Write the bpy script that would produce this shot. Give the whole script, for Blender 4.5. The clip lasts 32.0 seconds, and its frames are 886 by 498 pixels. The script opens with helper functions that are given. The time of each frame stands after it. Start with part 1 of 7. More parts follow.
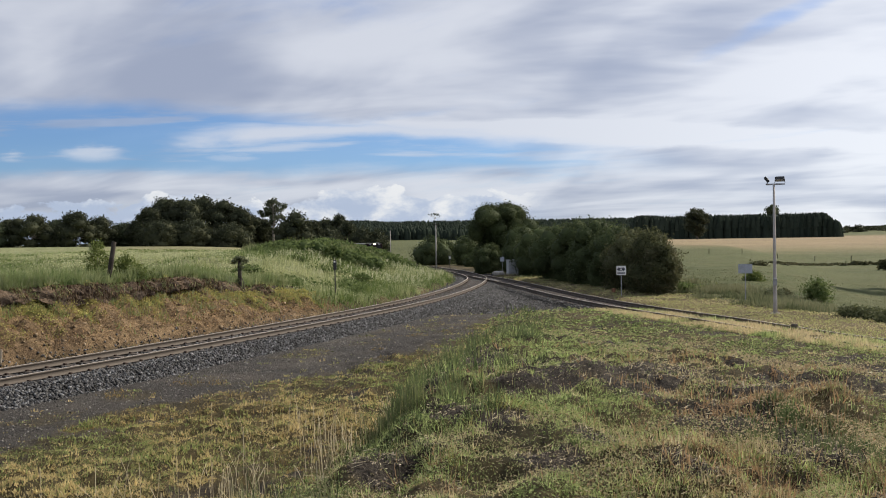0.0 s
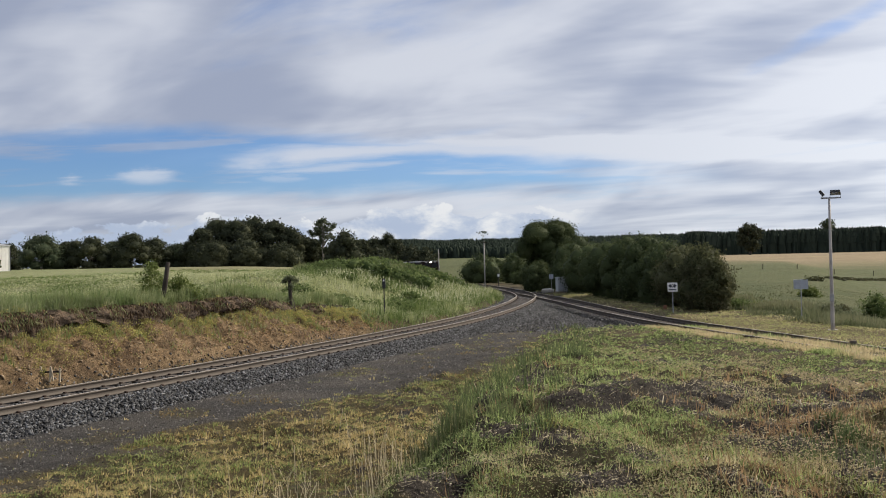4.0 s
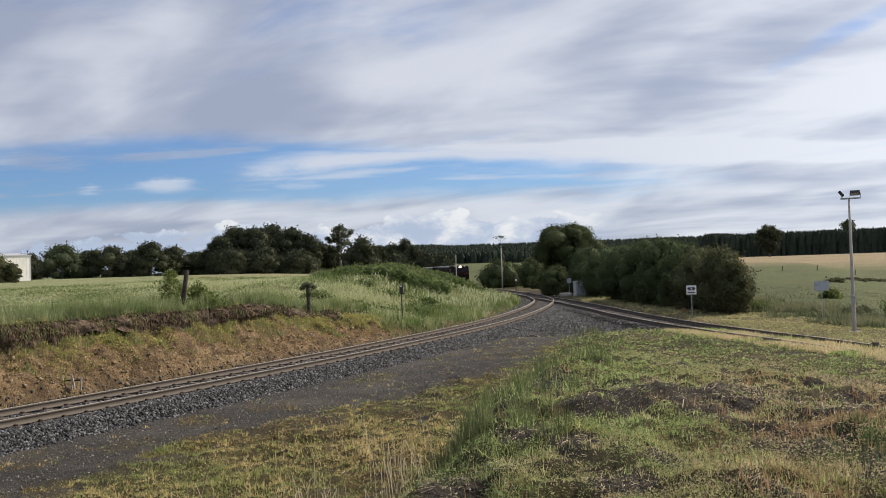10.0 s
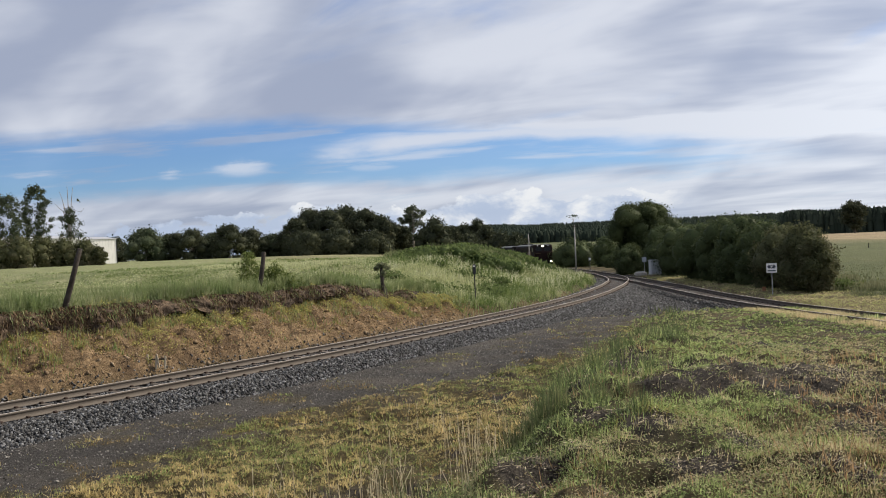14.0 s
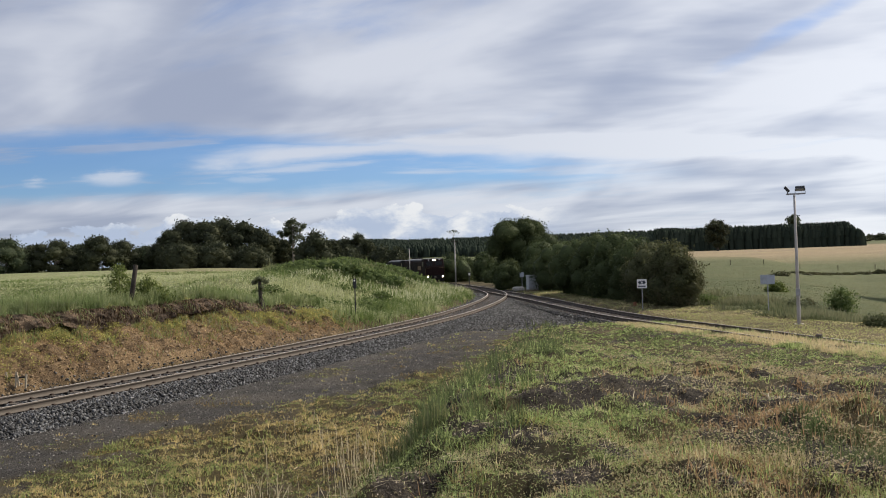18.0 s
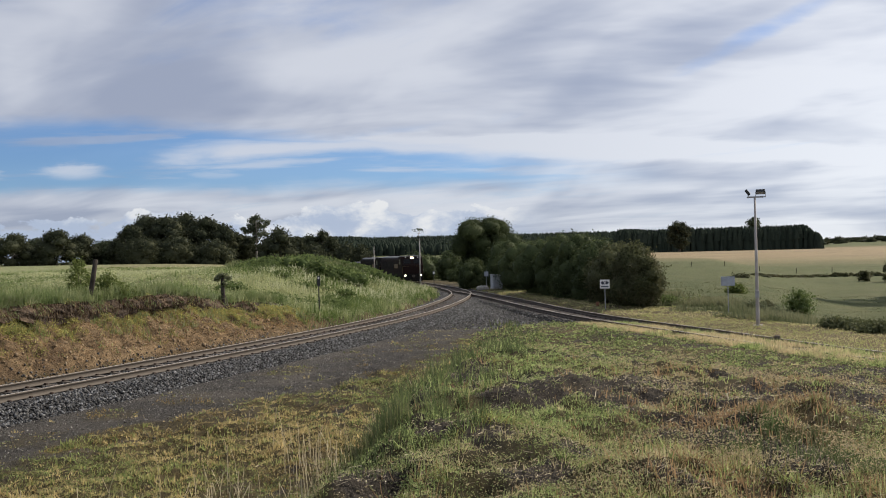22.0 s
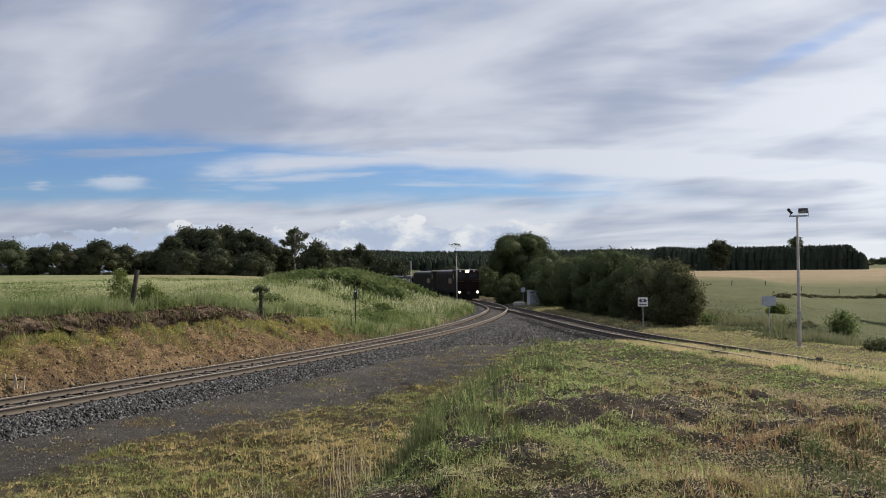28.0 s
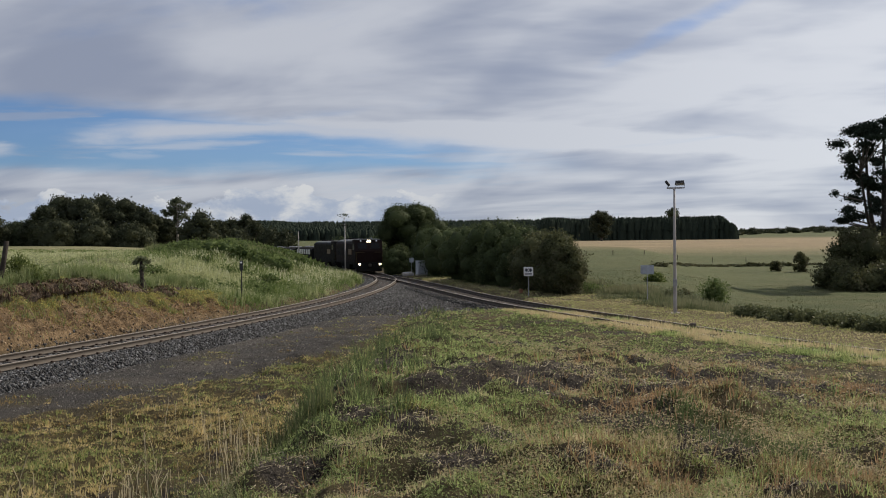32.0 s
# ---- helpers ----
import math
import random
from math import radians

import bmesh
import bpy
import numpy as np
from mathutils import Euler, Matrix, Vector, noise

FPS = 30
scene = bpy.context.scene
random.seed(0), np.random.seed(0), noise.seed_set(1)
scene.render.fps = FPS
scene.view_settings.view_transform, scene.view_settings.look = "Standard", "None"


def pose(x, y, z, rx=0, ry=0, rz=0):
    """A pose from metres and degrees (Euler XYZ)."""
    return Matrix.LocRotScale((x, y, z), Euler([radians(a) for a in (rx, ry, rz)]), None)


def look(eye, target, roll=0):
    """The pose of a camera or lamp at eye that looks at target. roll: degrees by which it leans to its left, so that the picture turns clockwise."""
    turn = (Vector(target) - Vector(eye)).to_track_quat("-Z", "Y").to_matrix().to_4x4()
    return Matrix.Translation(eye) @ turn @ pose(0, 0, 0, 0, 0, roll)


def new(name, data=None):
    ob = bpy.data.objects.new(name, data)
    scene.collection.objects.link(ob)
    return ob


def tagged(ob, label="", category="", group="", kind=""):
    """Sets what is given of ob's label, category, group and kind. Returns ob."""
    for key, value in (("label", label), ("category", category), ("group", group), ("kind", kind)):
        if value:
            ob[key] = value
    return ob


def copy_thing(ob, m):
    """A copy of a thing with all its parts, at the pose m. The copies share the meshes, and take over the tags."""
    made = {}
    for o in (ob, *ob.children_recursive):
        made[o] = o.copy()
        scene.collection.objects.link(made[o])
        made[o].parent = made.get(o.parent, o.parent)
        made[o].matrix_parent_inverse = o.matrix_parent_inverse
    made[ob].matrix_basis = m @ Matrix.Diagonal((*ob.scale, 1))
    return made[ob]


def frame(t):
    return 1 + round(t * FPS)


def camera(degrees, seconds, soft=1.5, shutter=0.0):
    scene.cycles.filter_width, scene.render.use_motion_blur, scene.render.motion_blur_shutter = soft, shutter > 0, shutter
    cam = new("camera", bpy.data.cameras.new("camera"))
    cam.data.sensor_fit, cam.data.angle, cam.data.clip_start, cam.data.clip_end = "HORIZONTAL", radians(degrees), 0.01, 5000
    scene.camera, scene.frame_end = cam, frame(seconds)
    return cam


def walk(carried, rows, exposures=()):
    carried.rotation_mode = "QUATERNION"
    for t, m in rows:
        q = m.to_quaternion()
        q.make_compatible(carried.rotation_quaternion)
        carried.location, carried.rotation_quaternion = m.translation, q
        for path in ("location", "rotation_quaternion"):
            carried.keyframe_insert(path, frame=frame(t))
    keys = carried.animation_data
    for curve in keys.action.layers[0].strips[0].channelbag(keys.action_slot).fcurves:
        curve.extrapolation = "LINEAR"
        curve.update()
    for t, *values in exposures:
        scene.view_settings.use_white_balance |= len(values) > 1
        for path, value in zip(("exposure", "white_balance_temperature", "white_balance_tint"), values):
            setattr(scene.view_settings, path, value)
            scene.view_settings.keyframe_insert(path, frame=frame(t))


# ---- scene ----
EYE = (0.0, 0.0, 3.4)
cam = camera(53.09, 32.0, 1.0)
# seconds, yaw, pitch, roll of the hand-held camera, which turns on the spot
TURNS = [
    (0.0, -0.199, -0.633, 0.872),
    (0.5, 0.011, -0.493, 1.235),
    (1.0, 0.369, -0.839, 1.340),
    (1.5, -0.063, -1.148, 1.367),
    (2.0, -0.153, -0.412, 0.915),
    (2.5, 0.834, 0.201, 0.317),
    (3.0, 1.902, 0.063, 0.291),
    (3.5, 2.494, 0.188, 0.909),
    (5.5, 3.280, 1.821, 1.963),
    (6.0, 3.000, 1.420, 1.800),
    (6.5, 3.691, 0.851, 1.791),
    (7.0, 3.500, 0.604, 1.981),
    (7.5, 3.544, 0.630, 1.895),
    (8.0, 3.560, 0.994, 1.593),
    (8.5, 3.499, 0.830, 1.526),
    (9.0, 3.548, 0.610, 1.580),
    (9.5, 3.644, 0.635, 1.749),
    (10.0, 4.041, 0.966, 1.993),
    (10.5, 4.355, 1.682, 2.168),
    (11.0, 5.202, 2.451, 2.634),
    (11.5, 6.326, 2.499, 2.757),
    (12.0, 6.282, 2.229, 2.636),
    (12.5, 6.016, 1.411, 2.502),
    (13.0, 6.429, 0.111, 2.527),
    (13.5, 8.410, -0.085, 2.766),
    (15.5, 8.963, -0.302, 2.287),
    (16.0, 7.220, -0.392, 2.139),
    (16.5, 4.999, 0.195, 2.312),
    (17.0, 2.734, 0.761, 2.410),
    (17.5, 1.237, 1.083, 2.257),
    (18.0, 1.037, 0.489, 2.018),
    (18.5, 1.478, -0.519, 1.805),
    (19.0, 1.049, -0.621, 1.129),
    (19.5, 0.661, 0.485, 0.901),
    (20.0, 0.631, 1.284, 1.173),
    (20.5, 0.338, 1.137, 1.224),
    (21.0, -0.299, 1.205, 1.301),
    (21.5, -0.856, 0.927, 1.373),
    (22.0, -1.242, 0.325, 1.373),
    (22.5, -0.279, -0.312, 1.526),
    (23.0, 1.150, -0.023, 2.051),
    (23.5, 1.091, 0.471, 2.330),
    (24.0, 2.045, 0.577, 2.212),
    (24.5, 4.333, 2.274, 2.045),
    (26.5, 5.491, 1.257, 1.519),
    (27.0, 3.465, 1.741, 1.683),
    (27.5, 1.753, 2.109, 1.367),
    (28.0, 1.137, 1.331, 0.539),
    (28.5, 0.920, 0.688, 0.497),
    (29.0, 0.217, 0.091, 0.441),
    (29.5, -0.780, -0.319, 1.116),
    (30.0, -1.002, -0.677, 1.322),
    (30.5, -2.474, -1.142, 1.798),
    (31.0, -4.553, -1.035, 1.933),
    (31.5, -7.522, -0.377, 0.882),
    (32.0, -6.050, -0.652, 0.645),
]
walk(cam, [(t, pose(*EYE, 90 + pitch, roll, yaw)) for t, yaw, pitch, roll in TURNS],
     [(0, 0.06), (3.0, 0.02), (6.0, 0.03), (9.0, 0.07), (13.0, 0.06), (15.5, 0.19), (16.2, 0.19), (17.5, 0.06), (19.0, 0.06), (20.0, 0.0), (22.0, 0.0), (24.0, 0.07), (26.5, 0.12), (27.2, 0.11), (28.0, -0.01), (30.8, 0.0), (31.5, -0.02), (32, -0.33)])

# ---- sun, sky and cloud ----
SUN_AZ, SUN_EL = 58.0, 37.0      # degrees, clockwise from +y, and up


def sky_world():
    world = bpy.data.worlds.new("sky")
    scene.world = world
    world.use_nodes = True
    nt = world.node_tree
    nt.nodes.clear()
    N, L = nt.nodes.new, nt.links.new

    def math_node(op, a, b=None, clamp=False):
        n = N("ShaderNodeMath")
        n.operation, n.use_clamp = op, clamp
        for i, v in enumerate((a, b)):
            if v is None:
                continue
            if isinstance(v, (int, float)):
                n.inputs[i].default_value = v
            else:
                L(v, n.inputs[i])
        return n.outputs[0]

    def ramp(value, lo, hi):
        n = N("ShaderNodeMapRange")
        n.interpolation_type = "SMOOTHSTEP"
        L(value, n.inputs[0])
        n.inputs[1].default_value, n.inputs[2].default_value = lo, hi
        return n.outputs[0]

    def noise_node(vec, scale, detail, rough, distort=0.0):
        n = N("ShaderNodeTexNoise")
        L(vec, n.inputs["Vector"])
        n.inputs["Scale"].default_value, n.inputs["Detail"].default_value = scale, detail
        n.inputs["Roughness"].default_value, n.inputs["Distortion"].default_value = rough, distort
        return n.outputs["Fac"]

    sky = N("ShaderNodeTexSky")
    sky.sky_type, sky.sun_disc = "NISHITA", False
    sky.sun_elevation, sky.sun_rotation = radians(SUN_EL), radians(SUN_AZ)
    sky.air_density, sky.dust_density, sky.ozone_density = 1.0, 0.4, 2.5
    skyc = N("ShaderNodeMix")
    skyc.data_type, skyc.blend_type = "RGBA", "MULTIPLY"
    skyc.inputs[0].default_value = 1.0
    L(sky.outputs[0], skyc.inputs[6])
    skyc.inputs[7].default_value = (*SKY_TINT, 1)

    coord = N("ShaderNodeTexCoord")
    sep = N("ShaderNodeSeparateXYZ")
    L(coord.outputs["Generated"], sep.inputs[0])
    dx, dy, dz = sep.outputs
    up = math_node("MAXIMUM", dz, 0.02)
    # the layer of high cloud, seen as a flat sheet over the country
    flat = N("ShaderNodeCombineXYZ")
    L(math_node("DIVIDE", dx, math_node("ADD", up, 0.10)), flat.inputs[0])
    L(math_node("DIVIDE", dy, math_node("ADD", up, 0.10)), flat.inputs[1])

    soft = N("ShaderNodeCombineXYZ")
    L(math_node("DIVIDE", dx, math_node("ADD", up, 0.34)), soft.inputs[0])
    L(math_node("DIVIDE", dy, math_node("ADD", up, 0.34)), soft.inputs[1])

    def sheet(turn, sx, sy, ox, oy, over=None):
        m = N("ShaderNodeMapping")
        m.vector_type = "TEXTURE"
        L((over or flat).outputs[0], m.inputs[0])
        m.inputs["Rotation"].default_value = (0, 0, radians(turn))
        m.inputs["Scale"].default_value = (1 / sx, 1 / sy, 1)
        m.inputs["Location"].default_value = (ox, oy, 0)
        return m.outputs[0]

    streak = noise_node(sheet(*STREAK_A), 1.0, 5.0, 0.5, 0.5)
    broad = noise_node(sheet(*STREAK_B), 1.0, 3.0, 0.45, 0.3)
    fine = noise_node(sheet(*STREAK_C), 1.0, 6.0, 0.6, 0.8)
    mixed = math_node("ADD", math_node("MULTIPLY", streak, 0.5), math_node("MULTIPLY", broad, 0.5))
    mixed = math_node("ADD", mixed, math_node("MULTIPLY", math_node("SUBTRACT", fine, 0.5), 0.26))
    # bearing and slope of the line of sight, for the clouds that stand ahead
    ahead = math_node("MAXIMUM", dy, 0.2)
    u, v = math_node("DIVIDE", dx, ahead), math_node("DIVIDE", dz, ahead)
    uv = N("ShaderNodeCombineXYZ")
    L(u, uv.inputs[0])
    L(v, uv.inputs[1])

    def over_uv(su, sv, ou, detail=5.0, rough=0.55, distort=0.3, lean=0.0):
        m = N("ShaderNodeMapping")
        L(uv.outputs[0], m.inputs[0])
        m.inputs["Rotation"].default_value = (0, 0, radians(lean))
        m.inputs["Scale"].default_value = (su, sv, 1)
        m.inputs["Location"].default_value = (ou, 0.37 * ou, 0)
        return math_node("SUBTRACT", noise_node(m.outputs[0], 1.0, detail, rough, distort), 0.5)

    def bump_at(value, width, soft):
        return ramp(math_node("ABSOLUTE", value), width + soft, width - soft)

    wisp = over_uv(6.0, 60.0, 2.3)
    ragged = over_uv(9.0, 28.0, 5.1)
    vw = math_node("ADD", v, math_node("ADD", math_node("MULTIPLY", wisp, 0.018), math_node("MULTIPLY", ragged, 0.020)))
    # the clear blue band low in the sky, wider away from the sun
    top_edge = math_node("SUBTRACT", 0.153, math_node("MULTIPLY", math_node("MAXIMUM", math_node("ADD", u, 0.32), 0.0), 0.115))
    gap = math_node("MULTIPLY", ramp(vw, 0.066, 0.090), ramp(math_node("SUBTRACT", vw, top_edge), 0.016, -0.010))
    gap = math_node("MULTIPLY", gap, ramp(u, 0.33, 0.04))
    gap = math_node("MULTIPLY", gap, math_node("SUBTRACT", 1.0, math_node("MULTIPLY", ramp(over_uv(4.0, 46.0, 8.8), 0.02, 0.16), 0.55)))
    # a long white streak across it, and three small puffs
    mid = math_node("SUBTRACT", 0.127, math_node("MULTIPLY", math_node("ABSOLUTE", math_node("ADD", u, 0.06)), 0.045))
    band = bump_at(math_node("SUBTRACT", vw, mid), 0.0095, 0.0075)
    band = math_node("MULTIPLY", band, ramp(math_node("ADD", u, math_node("MULTIPLY", ragged, 0.2)), -0.33, -0.22))
    for u0, v0, su, sv in ((-0.48, 0.100, 0.016, 0.006), (-0.385, 0.103, 0.042, 0.0105), (-0.23, 0.0985, 0.035, 0.007)):
        q = math_node("ADD", math_node("POWER", math_node("DIVIDE", math_node("SUBTRACT", u, u0), su), 2.0), math_node("POWER", math_node("DIVIDE", math_node("SUBTRACT", vw, v0), sv), 2.0))
        band = math_node("MAXIMUM", band, math_node("MULTIPLY", ramp(math_node("ADD", q, math_node("ADD", math_node("MULTIPLY", ragged, 5.0), math_node("MULTIPLY", wisp, 4.0))), 1.9, -0.6), 0.8))
    cover = math_node("ADD", mixed, 0.24)
    cover = math_node("ADD", cover, math_node("MULTIPLY", ramp(dx, 0.1, 0.5), 0.06))
    high = math_node("MULTIPLY", ramp(cover, 0.42, 0.70), math_node("SUBTRACT", 1.0, math_node("MULTIPLY", gap, 0.94)))
    high = math_node("MAXIMUM", high, math_node("MULTIPLY", band, 0.88))
    # a slanting rent of blue high towards the sun
    du, dv = math_node("SUBTRACT", u, 0.39), math_node("SUBTRACT", v, 0.245)
    along = math_node("DIVIDE", math_node("ADD", math_node("MULTIPLY", du, 0.9), math_node("MULTIPLY", dv, 0.42)), 0.10)
    across = math_node("DIVIDE", math_node("SUBTRACT", math_node("MULTIPLY", dv, 0.9), math_node("MULTIPLY", du, 0.42)), 0.010)
    rent = math_node("ADD", math_node("ADD", math_node("POWER", along, 2.0), math_node("POWER", across, 2.0)), math_node("MULTIPLY", ragged, 4.0))
    high = math_node("MULTIPLY", high, math_node("SUBTRACT", 1.0, math_node("MULTIPLY", ramp(rent, 1.8, -0.6), 0.55)))

    shade = N("ShaderNodeMix")
    shade.data_type = "RGBA"
    thick = noise_node(sheet(*STREAK_D), 1.0, 4.0, 0.5, 0.6)
    billow = noise_node(sheet(*BILLOW, soft), 1.0, 3.0, 0.45, 0.6)
    thick = math_node("ADD", math_node("MULTIPLY", thick, 0.5), math_node("MULTIPLY", billow, 0.5))
    combed = over_uv(5.0, 22.0, 3.3, 4.0, 0.5, 0.4, 17)
    thick = math_node("ADD", thick, math_node("MULTIPLY", combed, 0.20))
    # slanting bars of grey and white towards the sun
    bars = over_uv(2.6, 17.0, 6.1, 4.0, 0.5, 0.3, 27)
    thick = math_node("ADD", thick, math_node("MULTIPLY", math_node("MULTIPLY", bars, ramp(u, 0.04, 0.30)), 0.55))
    # thinner, brighter cloud straight ahead and towards the sun, duller away from it
    thin_u = math_node("POWER", math_node("DIVIDE", math_node("ADD", u, 0.08), 0.15), 2.0)
    thick = math_node("ADD", thick, math_node("MULTIPLY", ramp(thin_u, 2.2, 0.0), 0.055))
    thick = math_node("ADD", thick, math_node("MULTIPLY", ramp(u, 0.10, -0.45), -0.05))
    thick = math_node("ADD", thick, math_node("MULTIPLY", ramp(u, 0.06, 0.42), 0.06))
    thick = math_node("ADD", thick, math_node("MULTIPLY", band, 0.25))
    L(ramp(thick, 0.36, 0.66), shade.inputs[0])
    shade.inputs[6].default_value = (*CLOUD_GREY, 1)
    shade.inputs[7].default_value = (*CLOUD_WHITE, 1)

    # heaped cloud standing along the horizon
    puff_map = N("ShaderNodeMapping")
    L(coord.outputs["Generated"], puff_map.inputs[0])
    puff_map.inputs["Scale"].default_value = (21, 21, 34)
    puff_map.inputs["Location"].default_value = (0.6, 3.1, 0.4)
    heap = noise_node(puff_map.outputs[0], 1.0, 8.0, 0.60, 0.15)
    top_map = N("ShaderNodeMapping")
    L(coord.outputs["Generated"], top_map.inputs[0])
    top_map.inputs["Scale"].default_value = (7, 7, 0.5)
    top = noise_node(top_map.outputs[0], 1.0, 3.0, 0.5)
    crown = math_node("ADD", math_node("MULTIPLY", math_node("SUBTRACT", top, 0.5), 0.085), 0.049)
    crown = math_node("ADD", crown, math_node("MULTIPLY", math_node("SUBTRACT", heap, 0.5), 0.055))
    crown = math_node("SUBTRACT", crown, math_node("MULTIPLY", ramp(dx, -0.24, -0.42), 0.016))
    heaped = ramp(math_node("SUBTRACT", crown, dz), -0.0005, 0.0028)
    heaped = math_node("MULTIPLY", heaped, ramp(dx, 0.16, 0.04))
    heap_col = N("ShaderNodeMix")
    heap_col.data_type = "RGBA"
    L(ramp(math_node("ADD", heap, math_node("ADD", math_node("MULTIPLY", dz, 3.0), math_node("MULTIPLY", ramp(dx, -0.22, -0.45), -0.12))), 0.52, 0.80), heap_col.inputs[0])
    heap_col.inputs[6].default_value = (*HEAP_GREY, 1)
    heap_col.inputs[7].default_value = (*HEAP_WHITE, 1)

    # the sheet is brighter towards the sun
    warm = N("ShaderNodeMix")
    warm.data_type, warm.blend_type = "RGBA", "MULTIPLY"
    L(ramp(dx, -0.1, 0.75), warm.inputs[0])
    L(shade.outputs[2], warm.inputs[6])
    warm.inputs[7].default_value = (1.42, 1.40, 1.34, 1)
    shade = warm
    a = N("ShaderNodeMix")
    a.data_type = "RGBA"
    L(math_node("ADD", math_node("MULTIPLY", high, 0.86), 0.07), a.inputs[0])
    L(skyc.outputs[2], a.inputs[6])
    L(shade.outputs[2], a.inputs[7])
    b = N("ShaderNodeMix")
    b.data_type = "RGBA"
    L(math_node("MULTIPLY", heaped, 0.9), b.inputs[0])
    L(a.outputs[2], b.inputs[6])
    L(heap_col.outputs[2], b.inputs[7])
    bg, out = N("ShaderNodeBackground"), N("ShaderNodeOutputWorld")
    L(b.outputs[2], bg.inputs[0])
    bg.inputs[1].default_value = SKY_STRENGTH
    L(bg.outputs[0], out.inputs[0])


SKY_STRENGTH, SKY_TINT = 0.10, (0.50, 0.72, 1.06)
CLOUD_GREY, CLOUD_WHITE = (3.45, 3.85, 4.95), (6.6, 6.85, 7.5)
HEAP_GREY, HEAP_WHITE = (4.3, 5.1, 6.6), (8.1, 8.25, 8.4)
STREAK_A = (148, 0.6, 1.35, 0.3, 0.7)
STREAK_B = (155, 0.22, 0.55, 2.2, 1.4)
STREAK_C = (142, 1.6, 3.3, 1.1, 5.0)
STREAK_D = (150, 0.6, 1.25, 4.0, 2.0)
BILLOW = (132, 1.9, 3.3, 0.4, 1.1)
sky_world()
sun = new("sun", bpy.data.lights.new("sun", "SUN"))
sun.data.energy, sun.data.angle, sun.data.color = 5.35, radians(0.8), (1.0, 0.90, 0.76)
sun.matrix_world = look((0, 0, 0), (-math.sin(radians(SUN_AZ)), -math.cos(radians(SUN_AZ)), -math.tan(radians(SUN_EL))))

# ---- materials ----
def nodes_of(name):
    m = bpy.data.materials.new(name)
    m.use_nodes = True
    nt = m.node_tree
    return m, nt, nt.nodes["Principled BSDF"], nt.nodes["Material Output"]


def noise_tex(nt, scale, detail=4.0, rough=0.55, vec=None):
    n = nt.nodes.new("ShaderNodeTexNoise")
    n.inputs["Scale"].default_value, n.inputs["Detail"].default_value, n.inputs["Roughness"].default_value = scale, detail, rough
    if vec is None:
        vec = nt.nodes.new("ShaderNodeTexCoord").outputs["Object"]
    nt.links.new(vec, n.inputs["Vector"])
    return n.outputs["Fac"]


def blend(nt, fac, a, b, mode="MIX"):
    n = nt.nodes.new("ShaderNodeMix")
    n.data_type, n.blend_type = "RGBA", mode
    for sock, v in ((0, fac), (6, a), (7, b)):
        if isinstance(v, (int, float)):
            n.inputs[sock].default_value = v
        elif isinstance(v, tuple):
            n.inputs[sock].default_value = (*v, 1)
        else:
            nt.links.new(v, n.inputs[sock])
    return n.outputs[2]


def spread(nt, value, lo, hi, to_lo=0.0, to_hi=1.0):
    n = nt.nodes.new("ShaderNodeMapRange")
    nt.links.new(value, n.inputs[0])
    for i, v in enumerate((lo, hi, to_lo, to_hi)):
        n.inputs[i + 1].default_value = v
    return n.outputs[0]


def surface(name, c1, c2, c3=None, scale=6.0, grain=60.0, rough=0.8, metal=0.0, bump=0.3, depth=0.01, rnd=0.0, spec=0.3):
    """A surface whose colour wanders between c1 and c2 by the grain and towards c3 in larger stains."""
    m, nt, bsdf, _ = nodes_of(name)
    fine = noise_tex(nt, grain, 5.0, 0.65)
    col = blend(nt, spread(nt, fine, 0.35, 0.65), c1, c2)
    if c3:
        col = blend(nt, spread(nt, noise_tex(nt, scale, 4.0, 0.6), 0.45, 0.68), col, c3)
    if rnd:
        info = nt.nodes.new("ShaderNodeObjectInfo")
        col = blend(nt, 1.0, col, blend(nt, info.outputs["Random"], (1 - rnd,) * 3, (1 + rnd,) * 3), "MULTIPLY")
    nt.links.new(col, bsdf.inputs["Base Color"])
    bsdf.inputs["Roughness"].default_value, bsdf.inputs["Metallic"].default_value = rough, metal
    bsdf.inputs["Specular IOR Level"].default_value = spec
    nt.links.new(spread(nt, noise_tex(nt, scale * 2.3, 3.0), 0.3, 0.7, max(rough - 0.12, 0.05), min(rough + 0.1, 1.0)), bsdf.inputs["Roughness"])
    b = nt.nodes.new("ShaderNodeBump")
    b.inputs["Strength"].default_value, b.inputs["Distance"].default_value = bump, depth
    nt.links.new(fine, b.inputs["Height"])
    nt.links.new(b.outputs[0], bsdf.inputs["Normal"])
    return m


